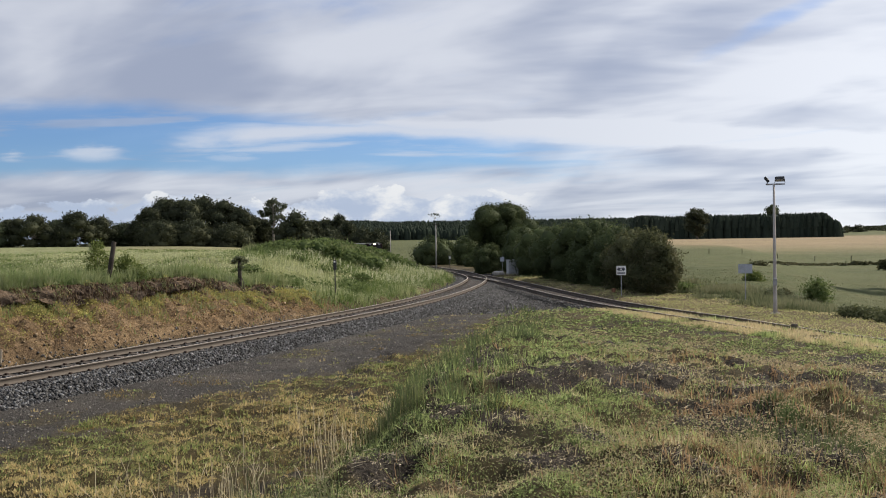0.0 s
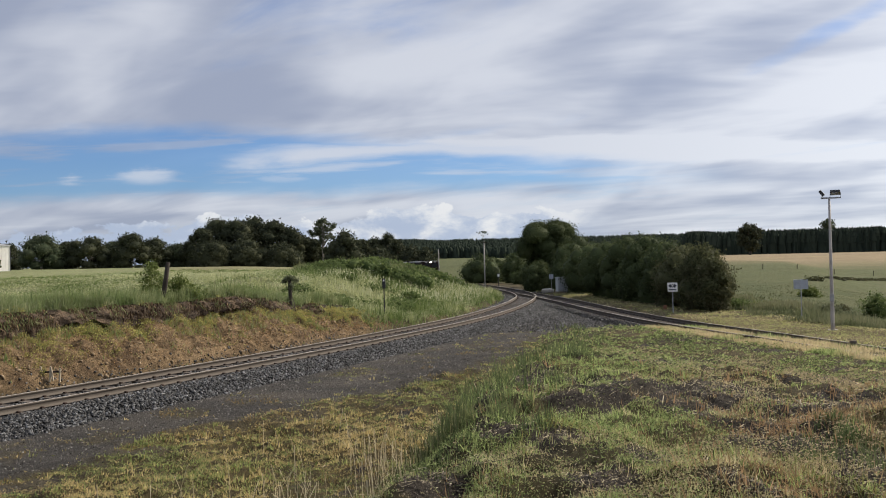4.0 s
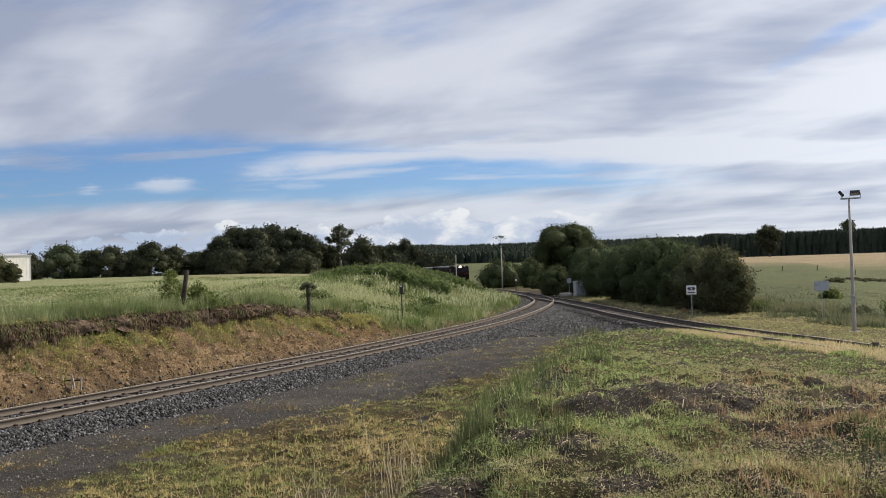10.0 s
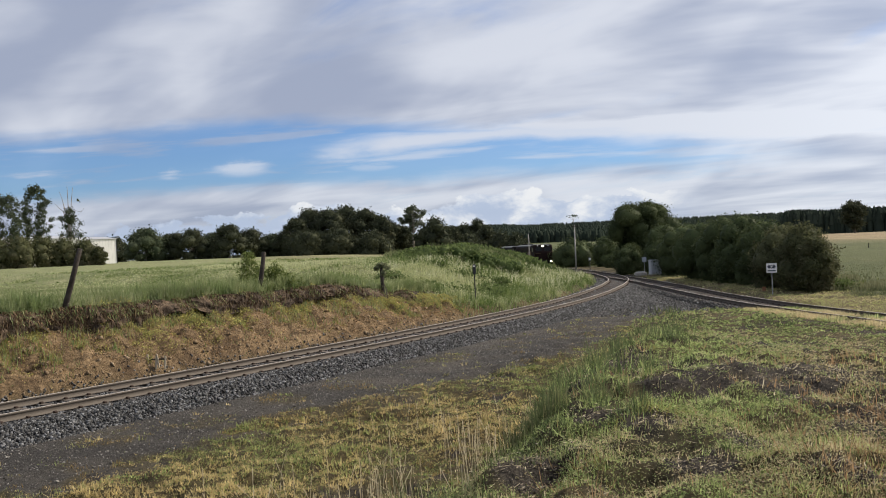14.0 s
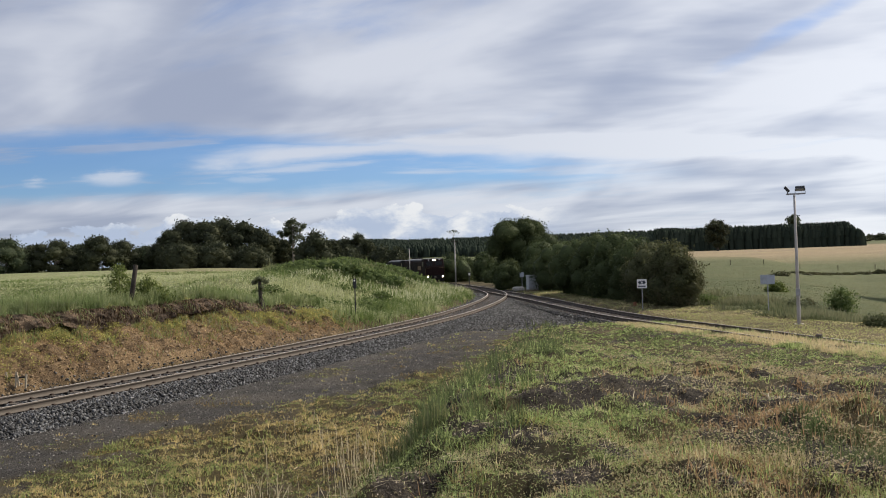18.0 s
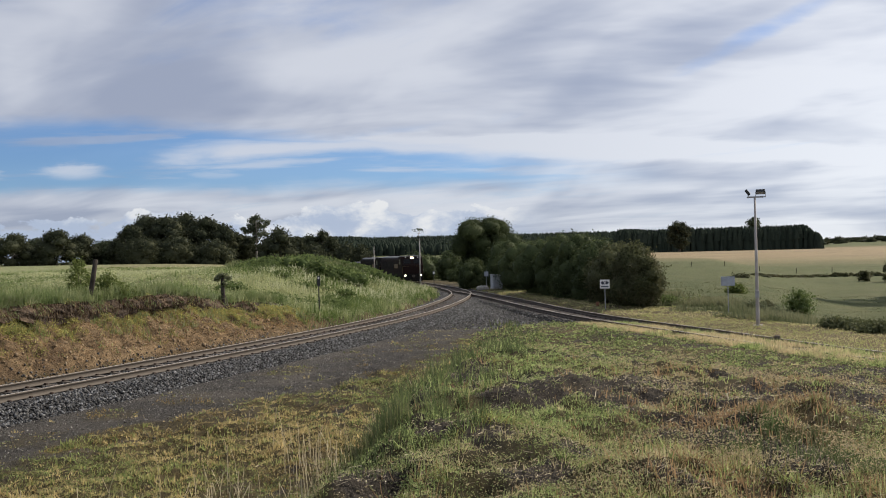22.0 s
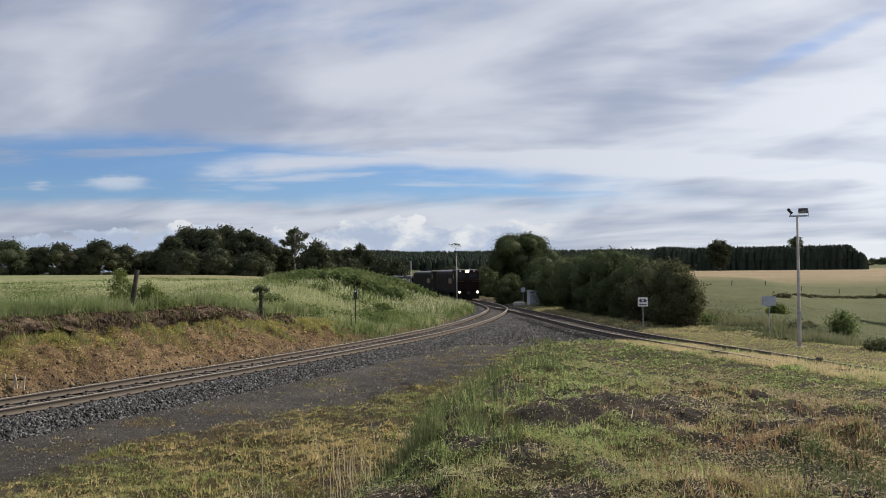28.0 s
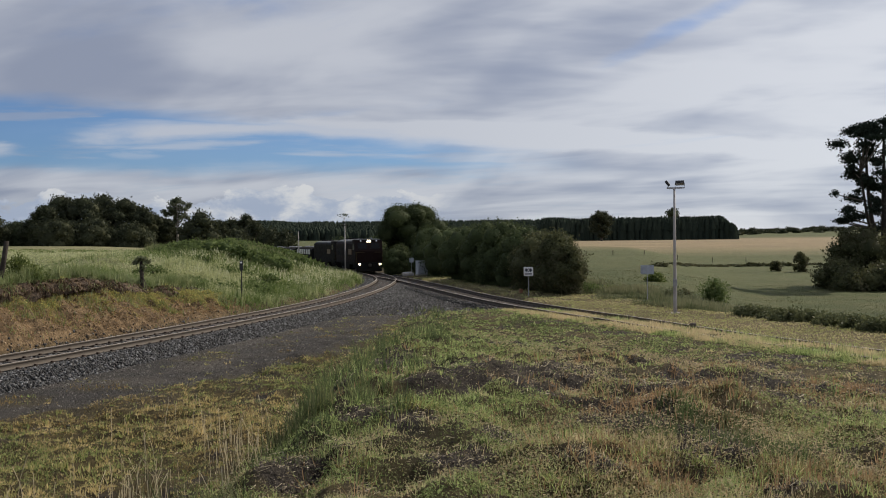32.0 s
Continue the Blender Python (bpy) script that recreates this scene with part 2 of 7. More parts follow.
def leafy(name, c1, c2, c3=None, patch=0.25, through_light=0.35, rough=0.6, toned=False, spec=0.05):
    """Leaves and blades: each island its own shade between c1 and c2, patches of c3, and light that passes through."""
    m, nt, bsdf, out = nodes_of(name)
    geo = nt.nodes.new("ShaderNodeNewGeometry")
    col = blend(nt, geo.outputs["Random Per Island"], c1, c2)
    if c3 and toned:
        tone = nt.nodes.new("ShaderNodeAttribute")
        tone.attribute_name = "tone"
        col = blend(nt, tone.outputs["Fac"], col, blend(nt, geo.outputs["Random Per Island"], c3, tuple(1.5 * v for v in c3)))
    elif c3:
        col = blend(nt, spread(nt, noise_tex(nt, patch, 3.0), 0.42, 0.62), col, blend(nt, geo.outputs["Random Per Island"], c3, c1))
    nt.links.new(col, bsdf.inputs["Base Color"])
    bsdf.inputs["Roughness"].default_value = rough
    bsdf.inputs["Specular IOR Level"].default_value = spec
    tr = nt.nodes.new("ShaderNodeBsdfTranslucent")
    nt.links.new(col, tr.inputs[0])
    mx = nt.nodes.new("ShaderNodeMixShader")
    mx.inputs[0].default_value = through_light
    nt.links.new(bsdf.outputs[0], mx.inputs[1])
    nt.links.new(tr.outputs[0], mx.inputs[2])
    nt.links.new(mx.outputs[0], out.inputs[0])
    return m


def glow(name, colour, strength):
    m, nt, bsdf, _ = nodes_of(name)
    bsdf.inputs["Base Color"].default_value = (*colour, 1)
    bsdf.inputs["Emission Color"].default_value = (*colour, 1)
    bsdf.inputs["Emission Strength"].default_value = strength
    return m


def ground_material():
    m, nt, bsdf, _ = nodes_of("ground")
    vec = nt.nodes.new("ShaderNodeTexCoord").outputs["Object"]

    def mask(name):
        a = nt.nodes.new("ShaderNodeAttribute")
        a.attribute_name = name
        return a.outputs["Fac"]

    fine, mid, wide = noise_tex(nt, 38, 6, 0.7, vec), noise_tex(nt, 3.1, 5, 0.6, vec), noise_tex(nt, 0.35, 4, 0.6, vec)
    far = noise_tex(nt, 0.03, 4, 0.6, vec)
    grass = blend(nt, spread(nt, mid, 0.35, 0.65), (0.024, 0.021, 0.012), (0.085, 0.072, 0.036))
    grass = blend(nt, spread(nt, wide, 0.42, 0.66), grass, (0.11, 0.085, 0.042))
    dry = blend(nt, spread(nt, mid, 0.35, 0.65), (0.10, 0.078, 0.034), (0.05, 0.040, 0.020))
    soil = blend(nt, spread(nt, mid, 0.32, 0.68), (0.27, 0.185, 0.104), (0.05, 0.034, 0.02))
    soil = blend(nt, spread(nt, wide, 0.4, 0.7), soil, (0.235, 0.165, 0.095))
    soil = blend(nt, spread(nt, noise_tex(nt, 1.3, 6, 0.7, vec), 0.5, 0.64), soil, (0.09, 0.06, 0.036))
    gravel = blend(nt, spread(nt, fine, 0.35, 0.65), (0.02, 0.0185, 0.0175), (0.078, 0.072, 0.066))
    gravel = blend(nt, spread(nt, wide, 0.45, 0.7), gravel, (0.095, 0.085, 0.072))
    bare = blend(nt, spread(nt, fine, 0.36, 0.64), (0.010, 0.0085, 0.0075), (0.074, 0.063, 0.052))
    bare = blend(nt, spread(nt, mid, 0.5, 0.68), bare, (0.095, 0.08, 0.062))
    crop = blend(nt, spread(nt, far, 0.35, 0.65), (0.21, 0.165, 0.10), (0.265, 0.205, 0.12))
    pasture = blend(nt, spread(nt, far, 0.35, 0.65), (0.058, 0.073, 0.027), (0.085, 0.098, 0.039))
    pasture = blend(nt, spread(nt, wide, 0.4, 0.75), pasture, (0.112, 0.11, 0.05))
    meadow_green = blend(nt, spread(nt, far, 0.35, 0.65), (0.125, 0.150, 0.062), (0.20, 0.215, 0.10))
    meadow_green = blend(nt, spread(nt, wide, 0.4, 0.7), meadow_green, (0.235, 0.235, 0.125))
    col = blend(nt, mask("pasture"), grass, pasture)
    col = blend(nt, mask("field"), col, meadow_green)
    col = blend(nt, mask("crop"), col, crop)
    col = blend(nt, mask("dry"), col, dry)
    col = blend(nt, mask("soil"), col, soil)
    col = blend(nt, mask("bare"), col, bare)
    col = blend(nt, mask("gravel"), col, gravel)
    col = blend(nt, 0.55, col, blend(nt, fine, (0.45,) * 3, (1.5,) * 3), "MULTIPLY")
    speck = spread(nt, noise_tex(nt, 11, 6, 0.72, vec), 0.36, 0.64)
    col = blend(nt, 0.6, col, blend(nt, speck, (0.35,) * 3, (1.65,) * 3), "MULTIPLY")
    nt.links.new(col, bsdf.inputs["Base Color"])
    bsdf.inputs["Roughness"].default_value = 0.95
    bsdf.inputs["Specular IOR Level"].default_value = 0.15
    b = nt.nodes.new("ShaderNodeBump")
    b.inputs["Strength"].default_value, b.inputs["Distance"].default_value = 1.0, 0.06
    both = nt.nodes.new("ShaderNodeMath")
    both.operation = "ADD"
    nt.links.new(fine, both.inputs[0])
    nt.links.new(mid, both.inputs[1])
    nt.links.new(both.outputs[0], b.inputs["Height"])
    nt.links.new(b.outputs[0], bsdf.inputs["Normal"])
    return m


def stones_material():
    m, nt, bsdf, _ = nodes_of("ballast_stone")
    geo = nt.nodes.new("ShaderNodeNewGeometry")
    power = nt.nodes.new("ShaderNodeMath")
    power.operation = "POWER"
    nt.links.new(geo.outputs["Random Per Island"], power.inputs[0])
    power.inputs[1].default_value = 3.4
    # mostly near-black, few pale: shaded gaps and sunlit faces put into the tones
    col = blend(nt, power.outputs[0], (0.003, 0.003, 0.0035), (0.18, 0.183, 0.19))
    col = blend(nt, spread(nt, noise_tex(nt, 30, 3), 0.3, 0.7), col, blend(nt, 0.2, col, (0.12, 0.115, 0.11)))
    nt.links.new(col, bsdf.inputs["Base Color"])
    bsdf.inputs["Roughness"].default_value = 0.75
    return m


M_GROUND, M_STONE = ground_material(), stones_material()
# near-black bed, so the shade between the stones is in its colour
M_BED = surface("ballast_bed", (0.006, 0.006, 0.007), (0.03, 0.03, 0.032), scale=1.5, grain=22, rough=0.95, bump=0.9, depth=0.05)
M_RAIL = surface("rusty_rail", (0.098, 0.083, 0.069), (0.14, 0.12, 0.102), (0.118, 0.10, 0.085), scale=2, grain=45, rough=0.9, bump=0.2, spec=0.15)
M_RAILTOP = surface("worn_rail_head", (0.40, 0.355, 0.31), (0.54, 0.495, 0.445), scale=1, grain=14, rough=0.5, metal=0.2, bump=0.1)
M_SLEEPER = surface("grey_brown_sleeper", (0.075, 0.060, 0.05), (0.12, 0.098, 0.082), (0.06, 0.05, 0.042), scale=4, grain=30, rough=0.9, bump=0.5, rnd=0.2)
M_CLIP = surface("rusted_clip", (0.03, 0.02, 0.016), (0.06, 0.038, 0.028), grain=60, rough=0.8, metal=0.3)
M_POST = surface("weathered_post", (0.020, 0.016, 0.013), (0.045, 0.037, 0.03), (0.065, 0.055, 0.045), scale=5, grain=24, rough=0.95, bump=0.6, depth=0.02)
M_GALV = surface("galvanised_steel", (0.30, 0.31, 0.33), (0.42, 0.43, 0.45), (0.25, 0.25, 0.27), scale=3, grain=40, rough=0.5, metal=0.35, bump=0.05)
M_POLE = surface("pale_pole", (0.36, 0.33, 0.31), (0.46, 0.43, 0.41), (0.28, 0.26, 0.24), scale=2, grain=30, rough=0.75, bump=0.15)
M_STEEL_DARK = surface("dark_painted_steel", (0.022, 0.024, 0.027), (0.04, 0.042, 0.046), scale=3, grain=50, rough=0.55, bump=0.05)
M_SIGNWHITE = surface("white_sign_face", (0.70, 0.70, 0.70), (0.78, 0.78, 0.77), (0.62, 0.61, 0.58), scale=5, grain=30, rough=0.5, bump=0.02)
M_SIGNINK = surface("dark_sign_ink", (0.05, 0.055, 0.075), (0.08, 0.085, 0.11), grain=30, rough=0.5, bump=0.0)
# blue-grey tone holds the shade on the board that faces away from the sun
M_SIGNSHADE = surface("shaded_sign_face", (0.34, 0.37, 0.44), (0.42, 0.45, 0.52), (0.30, 0.32, 0.36), scale=4, grain=30, rough=0.45, metal=0.3, bump=0.03)
M_BOX = surface("pale_cabinet_paint", (0.42, 0.45, 0.49), (0.49, 0.52, 0.56), (0.36, 0.38, 0.41), scale=3, grain=25, rough=0.45, bump=0.03)
M_CONCRETE = surface("concrete", (0.36, 0.34, 0.31), (0.46, 0.44, 0.41), (0.26, 0.25, 0.23), scale=4, grain=40, rough=0.9, bump=0.4)
M_SHED = surface("pale_shed_wall", (0.78, 0.76, 0.72), (0.84, 0.82, 0.78), (0.72, 0.70, 0.66), scale=0.5, grain=8, rough=0.6, bump=0.05)
M_SHEDROOF = surface("zinc_roof", (0.46, 0.46, 0.47), (0.56, 0.56, 0.57), (0.40, 0.39, 0.38), scale=0.6, grain=6, rough=0.45, metal=0.4, bump=0.05)
M_BARK = surface("bark", (0.055, 0.045, 0.036), (0.12, 0.10, 0.08), (0.16, 0.14, 0.12), scale=2, grain=12, rough=0.95, bump=0.6, depth=0.03)
M_BARKPALE = surface("pale_bark", (0.24, 0.21, 0.18), (0.36, 0.33, 0.29), (0.14, 0.12, 0.10), scale=1.5, grain=10, rough=0.9, bump=0.4, depth=0.02)
M_STRAW = surface("grey_stick", (0.32, 0.27, 0.20), (0.46, 0.40, 0.30), grain=30, rough=0.9)
M_GUM = leafy("gum_leaves", (0.032, 0.039, 0.025), (0.064, 0.072, 0.041), (0.094, 0.098, 0.053), 0.12, 0.22)
M_GUMPALE = leafy("olive_gum_leaves", (0.045, 0.06, 0.033), (0.095, 0.11, 0.065), None, 0.2, 0.25)
M_PINE = leafy("pine_needles", (0.022, 0.030, 0.023), (0.042, 0.053, 0.040), None, 0.2, 0.03, rough=1.0, spec=0.0)
M_HEDGE = leafy("hedge_leaves", (0.038, 0.051, 0.025), (0.094, 0.118, 0.05), (0.145, 0.17, 0.074), 0.35, 0.27)
M_HEDGEOLIVE = leafy("olive_hedge_leaves", (0.045, 0.053, 0.027), (0.14, 0.145, 0.07), (0.17, 0.155, 0.09), 0.4, 0.34)
M_HEDGETREE = leafy("dark_hedge_leaves", (0.033, 0.044, 0.021), (0.074, 0.094, 0.042), (0.11, 0.132, 0.057), 0.35, 0.24)
M_SHRUB = leafy("shrub_leaves", (0.06, 0.085, 0.025), (0.20, 0.235, 0.075), None, 0.4, 0.4)
M_GRASS = leafy("green_grass", (0.12, 0.19, 0.055), (0.54, 0.65, 0.25), (0.48, 0.41, 0.21), 0.5, 0.45)
# tall crest grass, darkened so the left slope's shade is in its colour
M_GRASSLUSH = leafy("shaded_lush_grass", (0.045, 0.07, 0.028), (0.17, 0.215, 0.095), (0.30, 0.30, 0.155), 0.7, 0.36)
M_DRY = leafy("dry_grass", (0.27, 0.23, 0.085), (0.50, 0.43, 0.20), (0.24, 0.25, 0.075), 0.6, 0.4)
M_ORANGE = leafy("orange_dry_grass", (0.24, 0.165, 0.068), (0.42, 0.305, 0.135), (0.24, 0.21, 0.08), 0.5, 0.4)
M_SEED = leafy("pale_seed_stalks", (0.50, 0.42, 0.27), (0.70, 0.62, 0.44), None, 0.5, 0.4)
M_FIELD = leafy("field_grass", (0.17, 0.215, 0.095), (0.33, 0.38, 0.19), (0.42, 0.42, 0.25), 0.3, 0.48)
M_BANKGRASS = leafy("bank_grass", (0.11, 0.175, 0.05), (0.27, 0.335, 0.135), (0.44, 0.455, 0.27), 0.35, 0.42)
M_TUFT = leafy("mound_tufts", (0.075, 0.125, 0.038), (0.54, 0.64, 0.26), (0.45, 0.375, 0.23), 0.5, 0.5, toned=True)
M_TUFTDRY = leafy("flat_tufts", (0.11, 0.15, 0.042), (0.44, 0.48, 0.19), (0.50, 0.40, 0.20), 0.5, 0.42, toned=True)
M_TUFTBANK = leafy("bank_tufts", (0.075, 0.125, 0.03), (0.20, 0.25, 0.085), (0.32, 0.335, 0.175), 0.5, 0.4, toned=True)
M_PASTURE = leafy("pasture_grass", (0.065, 0.083, 0.031), (0.098, 0.117, 0.045), (0.122, 0.123, 0.058), 0.12, 0.3)
M_STRIP = leafy("sunlit_strip_grass", (0.32, 0.36, 0.11), (0.52, 0.53, 0.22), (0.50, 0.46, 0.20), 0.5, 0.45)
M_BRAMBLE = leafy("bramble_leaves", (0.075, 0.088, 0.042), (0.17, 0.18, 0.09), None, 0.5, 0.3)
M_LANESTONE = leafy("lane_stone", (0.03, 0.028, 0.026), (0.30, 0.285, 0.26), None, 0.5, 0.0)
M_DARKCLOD = surface("dark_clod", (0.02, 0.016, 0.013), (0.12, 0.10, 0.08), (0.16, 0.13, 0.10), scale=5, grain=30, rough=0.95, bump=0.6)
M_WEED = leafy("grey_green_weeds", (0.07, 0.09, 0.042), (0.15, 0.17, 0.085), (0.18, 0.18, 0.105), 0.3, 0.35, toned=True)
M_WEEDBUSH = leafy("grey_weed_leaves", (0.10, 0.115, 0.065), (0.22, 0.235, 0.14), None, 0.4, 0.4)
M_SCRUB = leafy("scrub_leaves", (0.06, 0.09, 0.03), (0.17, 0.215, 0.08), None, 0.4, 0.42)
M_PALEHEAD = leafy("pale_seed_heads", (0.40, 0.41, 0.25), (0.62, 0.62, 0.43), None, 0.4, 0.45)
M_FENNEL = leafy("feathery_scrub", (0.045, 0.066, 0.026), (0.11, 0.14, 0.058), (0.18, 0.195, 0.095), 0.4, 0.3, toned=True)
M_GUMLIGHT = leafy("grey_green_gum_leaves", (0.07, 0.085, 0.055), (0.17, 0.19, 0.125), None, 0.2, 0.35)
M_ROOTBROWN = leafy("brown_roots", (0.045, 0.031, 0.020), (0.16, 0.11, 0.068), None, 0.5, 0.1)
M_ORANGEPAINT = surface("faded_orange_paint", (0.26, 0.12, 0.07), (0.32, 0.15, 0.09), (0.22, 0.11, 0.07), scale=4, grain=30, rough=0.7, bump=0.05)
M_RUSTWEED = leafy("rusty_dead_weeds", (0.13, 0.092, 0.05), (0.36, 0.265, 0.15), (0.34, 0.22, 0.12), 0.5, 0.35, toned=True)
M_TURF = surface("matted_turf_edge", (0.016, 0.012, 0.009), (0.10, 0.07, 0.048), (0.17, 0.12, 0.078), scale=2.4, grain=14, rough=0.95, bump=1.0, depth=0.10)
M_TURFLEAF = leafy("turf_leaves", (0.055, 0.085, 0.026), (0.43, 0.505, 0.205), (0.33, 0.27, 0.165), 0.5, 0.48, toned=True)
M_FLATLEAF = leafy("ochre_turf_leaves", (0.07, 0.09, 0.03), (0.30, 0.325, 0.14), (0.31, 0.245, 0.125), 0.5, 0.42, toned=True)
M_BANKLEAF = leafy("bank_leafage", (0.065, 0.10, 0.032), (0.24, 0.295, 0.12), (0.37, 0.38, 0.22), 0.5, 0.42, toned=True)
M_FIELDLEAF = leafy("field_leafage", (0.15, 0.185, 0.08), (0.25, 0.295, 0.13), (0.31, 0.32, 0.175), 0.5, 0.45, toned=True)
M_THATCH = leafy("cutting_thatch", (0.065, 0.042, 0.024), (0.50, 0.335, 0.18), (0.32, 0.30, 0.105), 0.5, 0.35, toned=True)
M_STRIPLEAF = leafy("strip_turf", (0.27, 0.28, 0.11), (0.42, 0.43, 0.19), (0.46, 0.40, 0.22), 0.5, 0.45, toned=True)
M_LITTER = leafy("dead_litter", (0.022, 0.018, 0.015), (0.20, 0.165, 0.135), (0.42, 0.36, 0.29), 0.5, 0.15, toned=True)
M_LEAFWEED = leafy("leafy_weeds", (0.04, 0.065, 0.02), (0.19, 0.25, 0.085), (0.38, 0.43, 0.17), 0.5, 0.45, toned=True)
M_EDGEGRASS = leafy("edge_grass", (0.095, 0.14, 0.05), (0.25, 0.31, 0.125), (0.42, 0.43, 0.23), 0.5, 0.42)
M_CLOD = surface("dry_clod", (0.22, 0.155, 0.094), (0.13, 0.092, 0.055), (0.31, 0.235, 0.15), scale=3, grain=20, rough=0.95, bump=0.6)
M_ROCK = surface("pale_rock", (0.42, 0.40, 0.37), (0.55, 0.53, 0.49), grain=20, rough=0.9, bump=0.4)
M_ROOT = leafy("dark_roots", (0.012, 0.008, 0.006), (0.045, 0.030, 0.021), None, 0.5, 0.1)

# ---- building helpers ----
RNG = np.random.default_rng(7)


def np_mesh(name, verts, faces, mats, smooth=False):
    """A mesh from an array of corners and an array of faces that all have as many corners."""
    verts, faces = np.asarray(verts, np.float32), np.asarray(faces, np.int32)
    me = bpy.data.meshes.new(name)
    k = faces.shape[1]
    me.vertices.add(len(verts))
    me.vertices.foreach_set("co", verts.ravel())
    me.loops.add(faces.size)
    me.loops.foreach_set("vertex_index", faces.ravel())
    me.polygons.add(len(faces))
    me.polygons.foreach_set("loop_start", np.arange(0, faces.size, k, dtype=np.int32))
    me.polygons.foreach_set("loop_total", np.full(len(faces), k, np.int32))
    me.update(calc_edges=True)
    if smooth:
        me.shade_smooth()
    me.materials.append(mats)
    return me


def thing(name, label, category, group="", kind="", at=(0, 0, 0), turn=0.0):
    ob = new(name)
    ob.matrix_basis = pose(*at, 0, 0, turn)
    return tagged(ob, label, category, group, kind)


def part(name, bm, material, parent, label="", smooth=False):
    me = bpy.data.meshes.new(name)
    bm.to_mesh(me)
    bm.free()
    if smooth:
        me.shade_smooth()
    me.materials.append(material)
    return part_of(name, me, parent, label)


def part_of(name, me, parent, label="", m=None):
    ob = new(name, me)
    ob.parent = parent
    if m is not None:
        ob.matrix_basis = m
    if label:
        ob["label"] = label
    return ob


def box(x0, y0, z0, x1, y1, z1, bevel=0.0, bm=None, m=None):
    """A box, bevelled, alone or added to bm."""
    own = bmesh.new()
    got = bmesh.ops.create_cube(own, size=1.0)
    bmesh.ops.scale(own, vec=(x1 - x0, y1 - y0, z1 - z0), verts=got["verts"])
    bmesh.ops.translate(own, vec=((x0 + x1) / 2, (y0 + y1) / 2, (z0 + z1) / 2), verts=got["verts"])
    if bevel:
        bmesh.ops.bevel(own, geom=own.edges[:], offset=bevel, segments=2, affect="EDGES", profile=0.5)
    if m is not None:
        bmesh.ops.transform(own, matrix=m, verts=own.verts[:])
    return join(bm, own)


def join(bm, own):
    if bm is None:
        return own
    me = bpy.data.meshes.new("tmp")
    own.to_mesh(me)
    own.free()
    bm.from_mesh(me)
    bpy.data.meshes.remove(me)
    return bm


def rod(p, q, r0, r1=None, sides=10, bm=None):
    """A round bar from p to q."""
    own = bmesh.new()
    p, q = Vector(p), Vector(q)
    bmesh.ops.create_cone(own, cap_ends=True, segments=sides, radius1=r0, radius2=r0 if r1 is None else r1, depth=(q - p).length)
    bmesh.ops.transform(own, matrix=Matrix.Translation((p + q) / 2) @ (q - p).to_track_quat("Z", "Y").to_matrix().to_4x4(), verts=own.verts[:])
    return join(bm, own)


def lathe(rings, sides=16, bm=None, m=None):
    """A round form from (radius, height) rings."""
    own = bmesh.new()
    rows = [[own.verts.new((r * math.cos(a), r * math.sin(a), z)) for a in np.linspace(0, 2 * math.pi, sides, endpoint=False)] for r, z in rings]
    for a, b in zip(rows, rows[1:]):
        for i in range(sides):
            own.faces.new((a[i], a[(i + 1) % sides], b[(i + 1) % sides], b[i]))
    own.faces.new(rows[0][::-1])
    own.faces.new(rows[-1])
    if m is not None:
        bmesh.ops.transform(own, matrix=m, verts=own.verts[:])
    return join(bm, own)


def slab(outline, x0, x1, bevel=0.0, bm=None):
    """A plate with the outline (y, z), thick from x0 to x1."""
    own = bmesh.new()
    face = own.faces.new([own.verts.new((x0, y, z)) for y, z in outline])
    got = bmesh.ops.extrude_face_region(own, geom=[face])
    bmesh.ops.translate(own, vec=(x1 - x0, 0, 0), verts=[v for v in got["geom"] if isinstance(v, bmesh.types.BMVert)])
    bmesh.ops.recalc_face_normals(own, faces=own.faces[:])
    if bevel:
        bmesh.ops.bevel(own, geom=own.edges[:], offset=bevel, segments=2, affect="EDGES", profile=0.5)
    return join(bm, own)


def tubes(lines, sides=7):
    """Tapered round limbs; each line is rows of (x, y, z, radius)."""
    V, F, base = [], [], 0
    for line in lines:
        line = np.asarray(line, float)
        way = np.gradient(line[:, :3], axis=0)
        way /= np.linalg.norm(way, axis=1, keepdims=True) + 1e-9
        side = np.cross(way, (0.31, 0.95, 0.02))
        side /= np.linalg.norm(side, axis=1, keepdims=True) + 1e-9
        over = np.cross(way, side)
        ang = np.linspace(0, 2 * np.pi, sides, endpoint=False)
        ring = line[:, None, :3] + line[:, None, 3:] * (np.cos(ang)[None, :, None] * side[:, None] + np.sin(ang)[None, :, None] * over[:, None])
        V.append(ring.reshape(-1, 3))
        n = len(line)
        i, j = np.meshgrid(np.arange(n - 1), np.arange(sides), indexing="ij")
        a, b = i * sides + j, i * sides + (j + 1) % sides
        F.append(base + np.stack([a, b, b + sides, a + sides], -1).reshape(-1, 4))
        base += n * sides
    return np.concatenate(V), np.concatenate(F)


